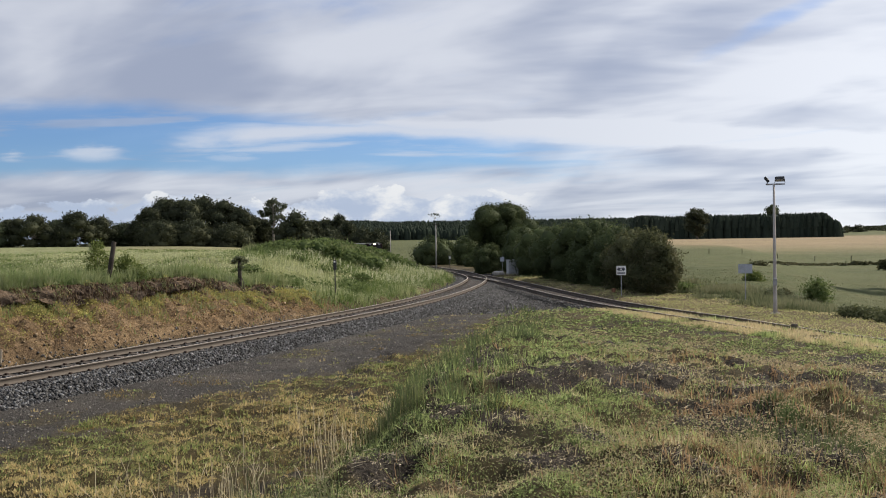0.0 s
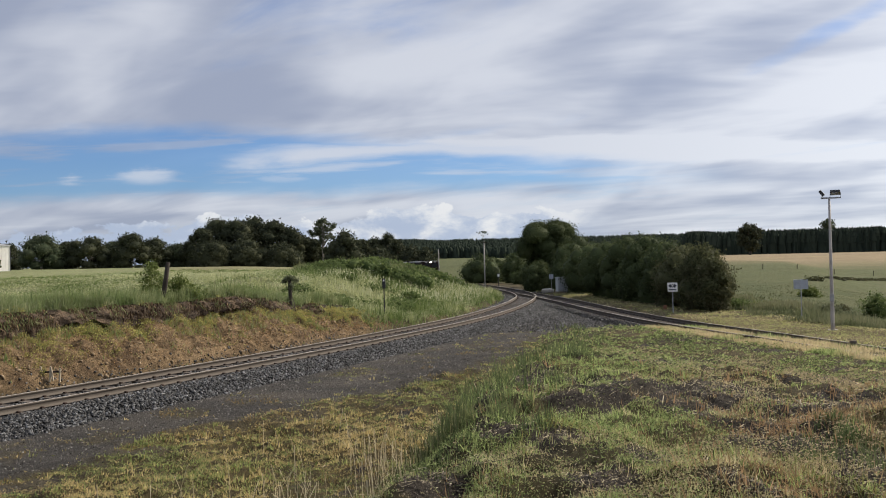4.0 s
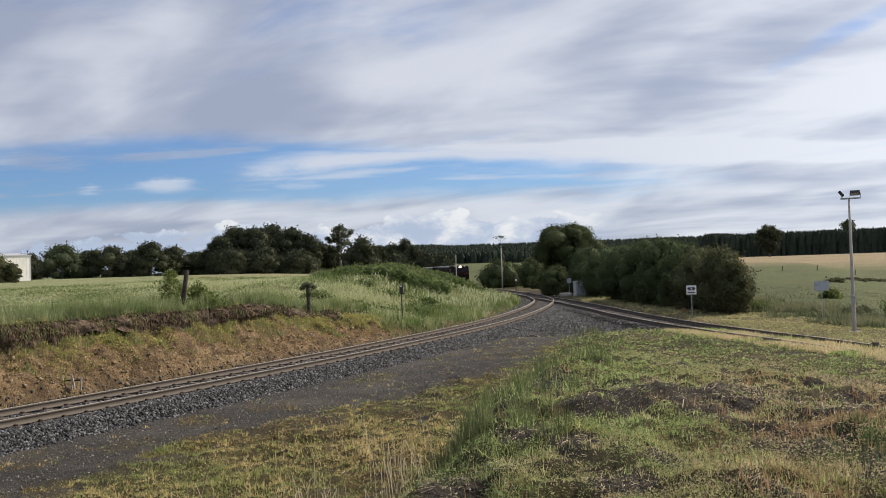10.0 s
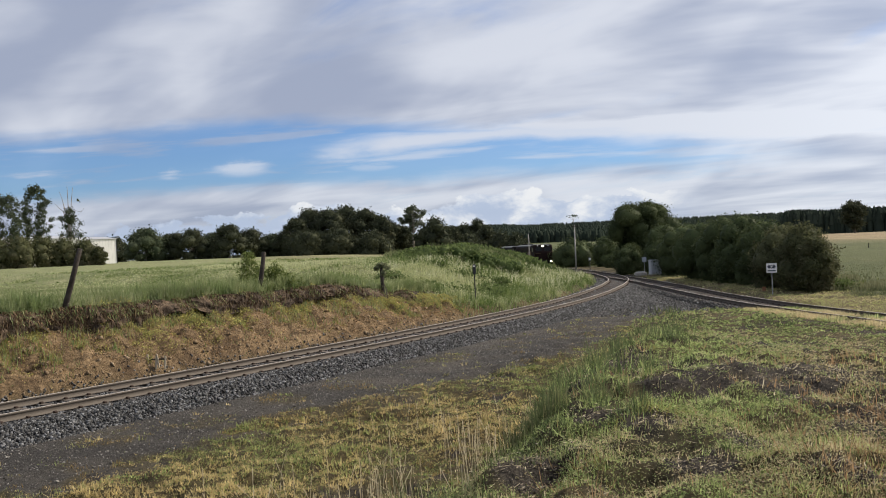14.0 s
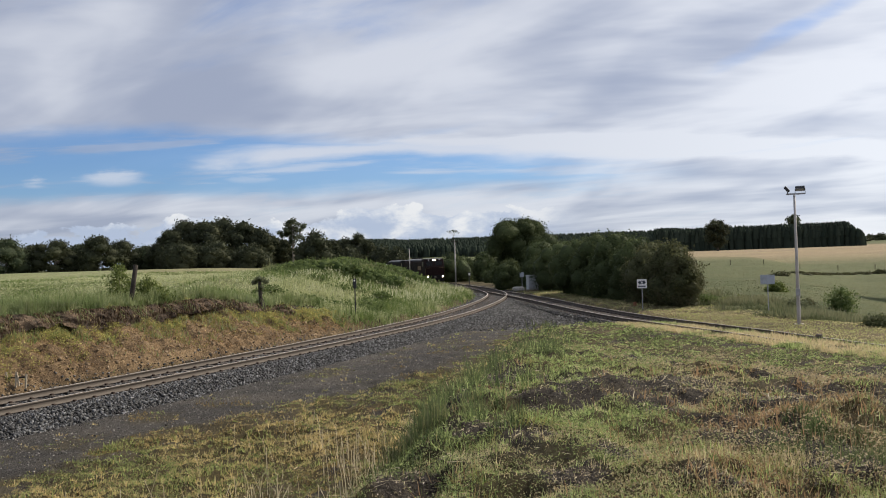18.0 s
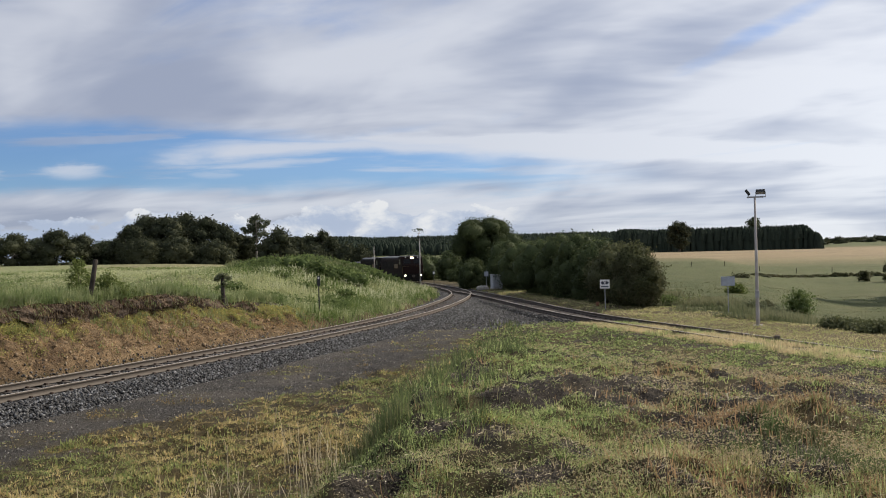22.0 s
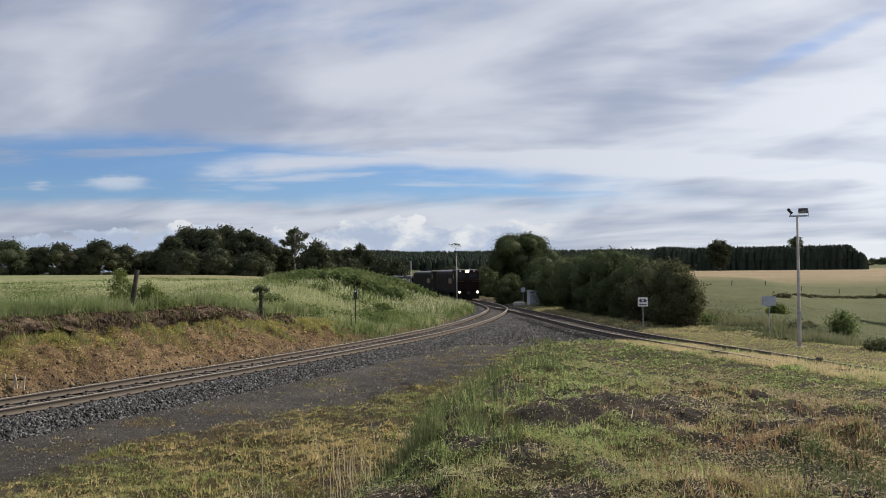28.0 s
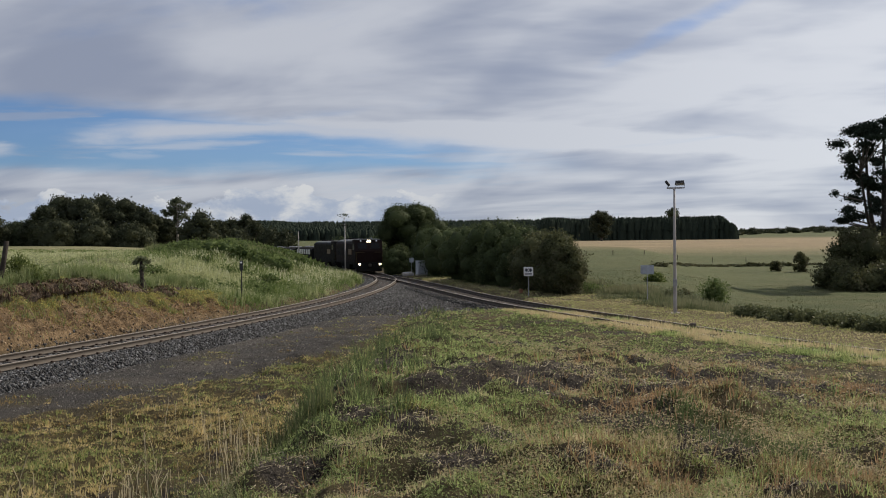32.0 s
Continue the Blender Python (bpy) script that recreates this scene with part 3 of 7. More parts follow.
def vnoise(x, y, seed=0):
    """Smooth value noise over the plan, 0 to 1."""
    xi, yi = np.floor(x).astype(np.int64), np.floor(y).astype(np.int64)
    fx, fy = x - xi, y - yi
    fx, fy = fx * fx * (3 - 2 * fx), fy * fy * (3 - 2 * fy)

    def h(a, b):
        n = (a * 374761393 + b * 668265263 + seed * 982451653) & 0x7FFFFFFF
        n = ((n ^ (n >> 13)) * 1274126177) & 0x7FFFFFFF
        return ((n ^ (n >> 16)) & 0xFFFF) / 65535.0

    return (h(xi, yi) * (1 - fx) + h(xi + 1, yi) * fx) * (1 - fy) + (h(xi, yi + 1) * (1 - fx) + h(xi + 1, yi + 1) * fx) * fy


def fbm(x, y, scale, seed=0, octaves=4):
    total, amp, size = 0.0, 0.5, 1.0 / scale
    for k in range(octaves):
        total = total + amp * vnoise(x * size + 17.3 * k, y * size - 9.1 * k, seed + k)
        amp, size = amp * 0.5, size * 2.03
    return total / (1 - 0.5**octaves)


def step(v, lo, hi):
    t = np.clip((v - lo) / (hi - lo), 0, 1)
    return t * t * (3 - 2 * t)


# ---- the plan: two railway lines that meet, the cutting, the mound and the fields ----
MAIN_Y = np.array([-60, 0, 15, 20, 25, 30, 36, 41, 46, 53, 60, 68, 77, 84, 92, 101, 110, 119, 127, 141, 169, 260, 400, 900])
MAIN_X = np.array([-53, -23.2, -15.8, -13.5, -11.15, -9.0, -6.45, -4.55, -2.7, -0.55, 1.0, 2.35, 3.3, 3.05, 2.1, 1.03, -0.24, -1.77, -3.35, -6.6, -13.2, -34.6, -67, -185])
SIDE_Y = np.array([-60, 0, 15, 25, 30, 34, 38, 42, 46, 54, 64, 75, 84])
SIDE_X = np.array([43.6, 23.6, 18.6, 15.2, 13.35, 12.0, 10.75, 9.68, 8.7, 7.4, 6.25, 4.7, 3.05])


def smooth_line(ys, xs, at):
    y = np.arange(ys[0], ys[-1], 1.0)
    x = np.interp(y, ys, xs)
    kernel = np.hanning(11)
    kernel /= kernel.sum()
    pad = np.concatenate([x[0] - (x[1] - x[0]) * np.arange(5, 0, -1), x, x[-1] + (x[-1] - x[-2]) * np.arange(1, 6)])
    return np.interp(at, y, np.convolve(pad, kernel, "valid"))


def main_x(y):
    return smooth_line(MAIN_Y, MAIN_X, y)


def side_x(y):
    return np.where(np.asarray(y) > 83.0, main_x(y), smooth_line(SIDE_Y, SIDE_X, np.minimum(y, 83.0)))


def plan(x, y):
    """d: metres to the left of the main line; e: metres to the left of the side line; s: how far along the main line."""
    slope = (main_x(y + 1) - main_x(y - 1)) / 2
    d = (main_x(y) - x) / np.sqrt(1 + slope**2)
    slope2 = (side_x(y + 1) - side_x(y - 1)) / 2
    e = (side_x(y) - x) / np.sqrt(1 + slope2**2)
    return d, e, y - d * slope / np.sqrt(1 + slope**2)


def fall(y):
    """The main line drops gently away beyond the junction."""
    return -0.0085 * np.clip(np.asarray(y, float) - 90, 0, 90)


def mound_edge(y):
    return np.clip(-0.15 + 0.158 * (y - 11), -1.3, 4.0)


def dry_side(x, y):
    """The stretch of the mound that is worn and scorched."""
    return step(x / np.maximum(y, 4.0), 0.10, 0.42) * step(y, 34, 20)


def height(x, y):
    x, y = np.asarray(x, float), np.asarray(y, float)
    d, e, s = plan(x, y)
    r = np.hypot(x, y)
    rough = (fbm(x, y, 1.6, 3) - 0.5) * 0.16 * step(r, 300, 60)
    # the wedge between the lines, with the mound on which one stands
    hummock = (fbm(x, y, 0.75, 15) - 0.5) * 0.34 + (fbm(x, y, 0.3, 16) - 0.5) * 0.25
    rise = step(e, 1.9, 17.0) * step(46 - y, 0, 38) * step(x - mound_edge(y) + 0.8 * (fbm(x, y, 1.3, 17) - 0.5), -1.55, 0.35)
    sunk = 0.28 * step(48 - y, 0, 6) * step(e, 6, 2)
    wedge = -0.44 + sunk + 2.24 * rise + (rough + hummock * step(r, 60, 30)) * step(np.minimum(-d - 1.5, e), 2.6, 6)
    # the land left of the main line: a raw cutting, then a grassy bank
    top = 1.9 - 0.68 * step(s, 35, 42) - 0.9 * step(s, 44, 54)
    ragged = (fbm(x, y, 0.8, 11) - 0.5) * 0.9
    lumps = ((fbm(x, y, 0.5, 13) - 0.5) * 0.8 + (fbm(x, y, 1.7, 14) - 0.5) * 0.4) * step(d, 2.0, 2.8) * step(d, 4.3, 3.5)
    cut = -0.45 + 0.47 * step(d, 1.8, 2.25) + (top * 0.74) * np.clip((d - 1.8) / 2.4, 0, 1) ** 0.95 + (top * 0.28) * step(d + ragged, 4.2, 4.4) + lumps + (fbm(x, y, 0.24, 18) - 0.5) * 0.22 * step(d, 1.8, 2.2) * step(d, 4.3, 3.7)
    cut = cut + np.clip((d - 4.5) * 0.010, 0, 0.95) + rough
    bank = -0.45 + 0.5 * step(d, 1.7, 2.6) + 2.25 * step(d, 2.8, 15.0) + np.clip((d - 15) * 0.006, 0, 0.5) + rough * 2.2
    w = step(s, 41, 54)
    bank = bank + 0.35 * np.exp(-(((x + 9.5) / 8) ** 2 + ((y - 84) / 24) ** 2)) * step(d, 3, 9)
    left = cut * (1 - w) + bank * w + 0.004 * np.clip(-x - 12, 0, 60)
    # the land right of the lines: a grass strip, a low pasture, then a rise to the skyline
    a = np.where(y > 83, -d, -e)
    strip = 5.0 + np.clip(y - 44, 0, 200) * 0.5
    right = -0.45 + 0.32 * step(a, 1.6, 2.6) * step(y, 42, 48) + 0.3 * step(48 - y, 0, 6) - 1.5 * step(a, strip, strip + 12) + rough * step(a, 2.2, 4) + 2.75 * step(r, 150, 480) + 8.0 * step(r, 780, 1150) * step(x / np.maximum(y, 1), 0.40, 0.50)
    hill = 13.4 * step(r, 560, 950) * step(x / np.maximum(y, 1), -0.22, -0.15) * step(x / np.maximum(y, 1), 0.27, 0.23) * (y > 0)
    z = np.where(d > 0, left, np.where(e > 0, wedge, right))
    return z + hill + fall(y) * step(np.abs(d), 40, 8)


def ground_z(x, y):
    return float(height(np.array([x]), np.array([y]))[0])


def ground():
    az = np.radians(np.concatenate([np.arange(-180, -48, 4.0), np.arange(-48, 48, 0.3), np.arange(48, 180, 4.0)]))
    rr = np.concatenate([[0.02, 0.4, 1.0], 1.6 * 1.05 ** np.arange(0, 20), 4.2 * 1.014 ** np.arange(0, 102), np.arange(17.3, 48, 0.2), np.arange(48, 66, 0.6), 66 * 1.03 ** np.arange(0, 144)])
    A, Rr = np.meshgrid(az, rr)
    x, y = 0.4 + Rr * np.sin(A), -0.9 + Rr * np.cos(A)
    V = np.stack([x, y, height(x, y)], -1).reshape(-1, 3)
    n = len(az)
    i, j = np.meshgrid(np.arange(len(rr) - 1), np.arange(n), indexing="ij")
    p, q = i * n + j, i * n + (j + 1) % n
    me = np_mesh("ground", V, np.stack([p, p + n, q + n, q], -1).reshape(-1, 4), M_GROUND, True)
    for name, values in zones(V[:, 0], V[:, 1]).items():
        me.attributes.new(name, "FLOAT", "POINT").data.foreach_set("value", values.astype(np.float32))
    tagged(new("ground", me), "grassy and bare ground running from the mound to distant fields", "ground", kind="structure")


def straw_field(x, y):
    """The far, bleached part of the field before the gum grove."""
    d, e, s = plan(x, y)
    return step(d, 12, 18) * step(np.hypot(x, y), 66, 88) * step(x / np.maximum(y, 1.0), -0.41, -0.33)


# patches of the mound worn down to dark earth: place and half sizes
WORN = [(2.65, 11.1, 0.7, 1.2), (3.2, 9.6, 0.45, 0.6), (0.5, 7.5, 0.32, 0.45), (-0.37, 6.5, 0.27, 0.5), (1.3, 7.1, 0.3, 0.5), (2.85, 6.85, 0.5, 0.5), (0.12, 8.05, 0.3, 0.4), (0.56, 13.2, 0.5, 1.5), (1.34, 9.8, 0.5, 0.3), (-0.2, 10.3, 0.3, 0.6), (4.4, 8.6, 0.5, 0.4), (2.72, 6.3, 0.45, 0.4), (4.8, 9.7, 0.7, 0.6), (2.4, 9.8, 0.45, 0.6), (1.62, 5.85, 0.3, 0.25), (2.75, 5.4, 0.35, 0.3), (0.76, 6.4, 0.25, 0.3)]


def zones(x, y):
    d, e, s = plan(x, y)
    r = np.hypot(x, y)
    n1, n2 = fbm(x, y, 2.2, 21), fbm(x, y, 7.0, 31)
    wedge = (d < 0) & (e > 0)
    verge = 5.7 + 1.4 * step(y, 22, 26) - 1.2 * step(y, 32, 42) + 1.6 * (n1 - 0.5)
    lane = step(-d, 2.3, 2.7) * step(-d - verge, 0.5, -0.4) * wedge
    thin = step(-d - verge, 2.6, 0.0) * wedge * 0.75
    yard = wedge * step(y, 44, 50) * step(np.minimum(-d, e), -1, 0.5)
    gravel = np.clip(np.maximum((d > -2.6) & (d < 1.9), (np.abs(e) < 1.7) & (y > 44)) + lane + thin * step(fbm(x, y, 0.9, 23), 0.46, 0.60) + yard, 0, 1)
    gravel = gravel * (1 - 0.45 * lane * step(-d, 2.9, 3.4) * step(fbm(x, y, 1.1, 29) + 0.25 * (n2 - 0.5), 0.57, 0.66))
    flat = wedge * step(x - mound_edge(y), -1.0, -2.0) * (y < 46)
    dry = np.clip(flat * step(n2 + 0.25 * n1, 0.50, 0.66) + 0.5 * flat, 0, 1)
    right = (d <= 0) & (e <= 0)
    a = np.where(y > 83, -d, -e)
    strip = right * step(a, 9, 5) * step(y, 92, 74)
    dry = np.clip(dry + 0.5 * strip * step(n1, 0.3, 0.6), 0, 1)
    cut = (d > 0) * step(s, 47, 39) * step(d, 4.6, 4.3) * step(d, 1.85, 2.05)
    n3 = fbm(x, y, 0.8, 41)
    bare = wedge * (y < 46) * np.clip(step(n1 * 0.35 + n3 * 0.5 + n2 * 0.15 + 0.055 * dry_side(x, y) - 0.02 * step(y, 16, 26), 0.58, 0.615) + 0.25 * step(n3, 0.5, 0.62), 0, 1)
    for px, py, ax, ay in WORN:
        q = np.sqrt(((x - px) / ax) ** 2 + ((y - py) / ay) ** 2) * 1.22 + 1.7 * (n3 - 0.5)
        bare = np.maximum(bare, wedge * step(q, 1.15, 0.75))
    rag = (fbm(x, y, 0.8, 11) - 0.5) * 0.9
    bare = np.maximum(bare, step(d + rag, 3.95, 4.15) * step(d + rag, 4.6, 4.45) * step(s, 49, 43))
    crop = right * step(r, 190, 330) * (0.55 + 0.45 * step(r, 205, 230)) * step(r, 900, 700) * step(x / np.maximum(y, 1), 0.10, 0.18)
    crop = np.maximum(crop, np.maximum(0.4 * straw_field(x, y), 0.4 * strip * step(a, 7.5, 5.5)))
    pasture = np.clip((d > 4.5) * step(r, 20, 60) + right * step(a, 5, 9), 0, 1)
    field = (d > 4.5) * step(r, 34, 62)
    return dict(field=field, gravel=gravel, dry=dry, soil=cut, bare=bare, crop=crop, pasture=pasture)


ground()


# ---- the railway ----
def line_points(xf, y0, y1, gap):
    """Places about gap metres apart along a line, with the line's direction."""
    y = np.arange(y0, y1, 0.05)
    x = xf(y)
    run = np.concatenate([[0], np.cumsum(np.hypot(np.diff(x), np.diff(y)))])
    at = np.arange(0, run[-1], gap)
    yy = np.interp(at, run, y)
    xx = np.interp(at, run, x)
    slope = (xf(yy + 0.5) - xf(yy - 0.5))
    return xx, yy, np.arctan(slope)


RAIL = [(-0.073, -0.185), (0.073, -0.185), (0.073, -0.170), (0.020, -0.148), (0.014, -0.120), (0.014, -0.052), (0.034, -0.042), (0.036, -0.006), (0.028, 0.0), (-0.028, 0.0), (-0.036, -0.006), (-0.034, -0.042), (-0.014, -0.052), (-0.014, -0.120), (-0.020, -0.148), (-0.073, -0.170)]


def rail_mesh(name, xf, y0, y1, off, drop):
    x, y, turn = line_points(xf, y0, y1, 1.0)
    cx, cy = x + off * np.cos(turn), y - off * np.sin(turn)
    prof = np.array(RAIL)
    z = drop(y) + fall(y)
    V = np.stack([cx[:, None] + prof[:, 0] * np.cos(turn)[:, None], cy[:, None] - prof[:, 0] * np.sin(turn)[:, None], z[:, None] + prof[:, 1][None] + 0 * cx[:, None]], -1)
    n, k = len(x), len(RAIL)
    i, j = np.meshgrid(np.arange(n - 1), np.arange(k), indexing="ij")
    a, b = i * k + j, i * k + (j + 1) % k
    F = np.stack([a, b, b + k, a + k], -1).reshape(-1, 4)
    me = np_mesh(name, V.reshape(-1, 3), F, M_RAIL)
    me.materials.append(M_RAILTOP)
    me.polygons.foreach_set("material_index", np.tile((np.arange(k) == 8).astype(np.int32), n - 1))
    return me


GAUGE = 1.6


def bed_mesh(name, xf, y0, y1, left, right):
    """The ballast's shoulder and top, from the outer toe on the left to that on the right: rows of (offset, height)."""
    x, y, turn = line_points(xf, y0, y1, 0.6)
    prof = np.array(left + right)
    n, k = len(x), len(prof)
    wob = (fbm(x[:, None] * 3 + prof[:, 0] * 7, y[:, None] * 3, 1.0, 5) - 0.5) * 0.10
    V = np.stack([x[:, None] + (prof[:, 0] + wob) * np.cos(turn)[:, None], y[:, None] - (prof[:, 0] + wob) * np.sin(turn)[:, None], prof[:, 1][None] + wob * 0.5 + fall(y)[:, None]], -1)
    i, j = np.meshgrid(np.arange(n - 1), np.arange(k - 1), indexing="ij")
    a = i * k + j
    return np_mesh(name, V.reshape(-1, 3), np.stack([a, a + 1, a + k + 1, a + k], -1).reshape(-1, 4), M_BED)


def stones(name, x, y, z, size, label, mat=None, small=False):
    """Loose broken stones, each a lopsided block of eight faces."""
    n = len(x)
    base = np.array([(1, 0, 0), (-1, 0, 0), (0, 1, 0), (0, -1, 0), (0, 0, 1), (0, 0, -1)], float)
    tri = np.array([(0, 2, 4), (2, 1, 4), (1, 3, 4), (3, 0, 4), (2, 0, 5), (1, 2, 5), (3, 1, 5), (0, 3, 5)])
    if small:
        base, tri = np.array([(1, 0.1, -0.5), (-0.6, 0.9, -0.5), (-0.5, -0.9, -0.4), (0.1, 0, 0.9)]), np.array([(0, 1, 3), (1, 2, 3), (2, 0, 3), (0, 2, 1)])
    k = len(base)
    q = RNG.normal(size=(n, 3, 3))
    q, _ = np.linalg.qr(q)
    form = base[None] * RNG.uniform(0.35, 1.5, (n, k, 1)) + RNG.normal(0, 0.16, (n, k, 3))
    V = np.einsum("nij,nkj->nki", q, form) * (size * RNG.uniform(0.6, 1.3, n))[:, None, None] + np.stack([x, y, z], -1)[:, None]
    F = (np.arange(n) * k)[:, None, None] + tri[None]
    tagged(new(name, np_mesh(name, V.reshape(-1, 3), F.reshape(-1, 3), mat or M_STONE)), label, "gravel" if mat is M_LANESTONE else "clods" if mat else "ballast", kind="stuff")


BED_LEFT = [(-2.1, -0.42), (-1.75, -0.25), (-1.3, -0.215)]
BED_RIGHT = [(-0.8, -0.24), (0, -0.23), (0.8, -0.24), (1.3, -0.215), (1.75, -0.23), (2.75, -0.47)]


def railway(name, label, xf, y0, y1, near_from, near_to, buried=None, bed_from=None, narrow=1.0):
    line = thing(name, label, "railway track", kind="structure")
    part_of("ballast_bed", bed_mesh("ballast_bed", xf, bed_from or y0, y1, [(a * narrow, b) for a, b in BED_LEFT], [(a * narrow, b) for a, b in BED_RIGHT]), line, "dark crushed-stone ballast")
    sink = buried or (lambda y: 0 * y)
    for off in (-GAUGE / 2 - 0.035, GAUGE / 2 + 0.035):
        part_of("rail", rail_mesh("rail", xf, y0, y1, off, sink), line, "rust-brown steel rail")
    bm = box(-1.3, -0.125, -0.40, 1.3, 0.125, -0.188, 0.015)
    me = bpy.data.meshes.new("sleeper")
    bm.to_mesh(me)
    bm.free()
    me.materials.append(M_SLEEPER)
    far = bmesh.new()
    bm = bmesh.new()
    for sx in (-1, 1):
        for in_out in (-1, 1):
            cx = sx * (GAUGE / 2 + 0.035) + in_out * 0.115
            box(cx - 0.045, -0.045, -0.19, cx + 0.045, 0.045, -0.135, 0.02, bm)
    clip = bpy.data.meshes.new("rail_clip")
    bm.to_mesh(clip)
    bm.free()
    clip.materials.append(M_CLIP)
    for x, y, turn in zip(*line_points(xf, max(y0, near_from - 10) if buried else y0, y1, 0.685)):
        m = Matrix.Translation((x, y, float(sink(np.array([y]))[0] + fall(y)))) @ Matrix.Rotation(-turn, 4, "Z")
        if near_from < y < near_to:
            sl = part_of("sleeper", me, line, m=m)
            part_of("rail_clip", clip, sl)
        else:
            box(-1.3, -0.125, -0.40, 1.3, 0.125, -0.188, 0.0, far, m)
    if len(far.verts):
        tagged(part("far_sleepers", far, M_SLEEPER, line), kind="stuff")
    else:
        far.free()
    return line


railway("railway_track", "single railway track on dark ballast curving round a bank", main_x, 4, 300, 14, 82)
railway("side_track", "second railway track joining the curve, half sunk in grass", side_x, -10, 83.0, 41, 80,
        lambda y: -0.10 * step(37 - y, 0, 8), 45, 0.72)


def strew():
    """Ballast stones on the shoulders and between the sleepers."""
    x, y, turn = line_points(main_x, 14, 84, 0.01)
    n = 54000
    k = np.clip((RNG.random(n) ** 1.6 * len(x)).astype(int), 0, len(x) - 1)
    off = np.where(RNG.random(n) < 0.56, RNG.uniform(0.98, 2.75, n), np.where(RNG.random(n) < 0.62, RNG.uniform(-2.2, -0.98, n), RNG.uniform(-0.72, 0.72, n)))
    prof = np.array(BED_LEFT + BED_RIGHT)
    z = np.interp(off, prof[:, 0], prof[:, 1]) + 0.012
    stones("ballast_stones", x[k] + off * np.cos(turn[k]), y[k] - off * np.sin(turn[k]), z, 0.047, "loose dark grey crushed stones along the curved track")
    k = np.clip((RNG.random(9000) ** 1.4 * len(x)).astype(int), 0, len(x) - 1)
    off = -1.75 - np.abs(RNG.normal(0, 0.13, 9000))
    tx, ty = x[k] + off * np.cos(turn[k]), y[k] - off * np.sin(turn[k])
    stones("toe_stones", tx, ty, height(tx, ty) + 0.012, 0.042, "dark stones tumbled to the toe of the cutting")
    x, y, turn = line_points(side_x, 45, 82, 0.01)
    n = 9000
    k = (RNG.random(n) * len(x)).astype(int)
    off = RNG.uniform(-1.9, 1.3, n)
    z = np.interp(-off, prof[:, 0], prof[:, 1]) + 0.012
    stones("ballast_stones", x[k] + off * np.cos(turn[k]), y[k] - off * np.sin(turn[k]), z, 0.045, "loose dark grey crushed stones along the joining track", small=True)
    # the stony yard where the lines close up
    n = 20000
    y = RNG.uniform(45, 82, n)
    u = RNG.random(n)
    x = main_x(y) + 2.2 + u * (side_x(y) - main_x(y) - 3.6)
    keep = (side_x(y) - main_x(y)) > 3.6
    lx, ly, lt = line_points(main_x, 10, 60, 0.01)
    k = np.clip((RNG.random(26000) ** 1.5 * len(lx)).astype(int), 0, len(lx) - 1)
    off = RNG.uniform(2.6, 9.0, 26000)
    gx, gy = lx[k] + off * np.cos(lt[k]), ly[k] - off * np.sin(lt[k])
    g = RNG.random(26000) < 0.03 + zones(gx, gy)["gravel"]
    stones("lane_gravel", gx[g], gy[g], height(gx[g], gy[g]) + 0.004, 0.009 + 0.024 * RNG.random(g.sum()) ** 2, "small grey stones on the gravel lane", M_LANESTONE, True)
    stones("ballast_stones", x[keep], y[keep], height(x[keep], y[keep]) + 0.01, 0.05, "dark stones spread over the ground between two tracks", small=True)


strew()


# ---- trees, hedges and shrubs ----
def leaf_quads(rng, lobes, count, size, shell=0.62, upright=0.0):
    """Leaf clumps spread through ball-like lobes (x, y, z, radius across, radius up)."""
    L = np.asarray(lobes, float)
    w = L[:, 3] ** 2
    k = rng.choice(len(L), count, p=w / w.sum())
    v = rng.normal(size=(count, 3))
    v /= np.linalg.norm(v, axis=1, keepdims=True)
    lump = 1 + 0.16 * np.sin(v[:, 0] * 7 + k) * np.cos(v[:, 2] * 6 + 2 * k) + 0.15 * rng.normal(size=count)
    rad = (shell + (1 - shell) * rng.random(count) ** 0.6) * lump
    c = L[k, :3] + v * rad[:, None] * np.stack([L[k, 3], L[k, 3], L[k, 4]], -1)
    a = rng.normal(size=(count, 3)) + v * 0.3
    a[:, 2] += upright * rng.random(count)
    a /= np.linalg.norm(a, axis=1, keepdims=True)
    b = np.cross(a, rng.normal(size=(count, 3)))
    b /= np.linalg.norm(b, axis=1, keepdims=True) + 1e-9
    s = size * rng.uniform(0.5, 1.5, (count, 1))
    p = a * s
    q = b * s * rng.uniform(0.7, 1.5, (count, 1))
    V = np.stack([c - p, c + q, c + p], 1).reshape(-1, 3)
    return V, (np.arange(count) * 3)[:, None] + np.arange(3)[None]


def hearts(rng, lobes, share):
    """The dense inside of a crown: a lumpy ball within each lobe."""
    rows, cols = 6, 9
    V, F, base = [], [], 0
    th = np.linspace(0.15, math.pi - 0.15, rows)
    ph = np.linspace(0, 2 * math.pi, cols, endpoint=False)
    T, P = np.meshgrid(th, ph, indexing="ij")
    ball = np.stack([np.sin(T) * np.cos(P), np.sin(T) * np.sin(P), np.cos(T)], -1).reshape(-1, 3)
    i, j = np.meshgrid(np.arange(rows - 1), np.arange(cols), indexing="ij")
    a, b = i * cols + j, i * cols + (j + 1) % cols
    quads = np.concatenate([np.stack([a, a + cols, b + cols], -1).reshape(-1, 3), np.stack([a, b + cols, b], -1).reshape(-1, 3)])
    for x, y, z, r, rz in lobes:
        V.append(np.array([x, y, z]) + ball * np.array([r, r, rz]) * share * rng.uniform(0.8, 1.15, (len(ball), 1)))
        F.append(quads + base)
        base += len(ball)
    return np.concatenate(V), np.concatenate(F)


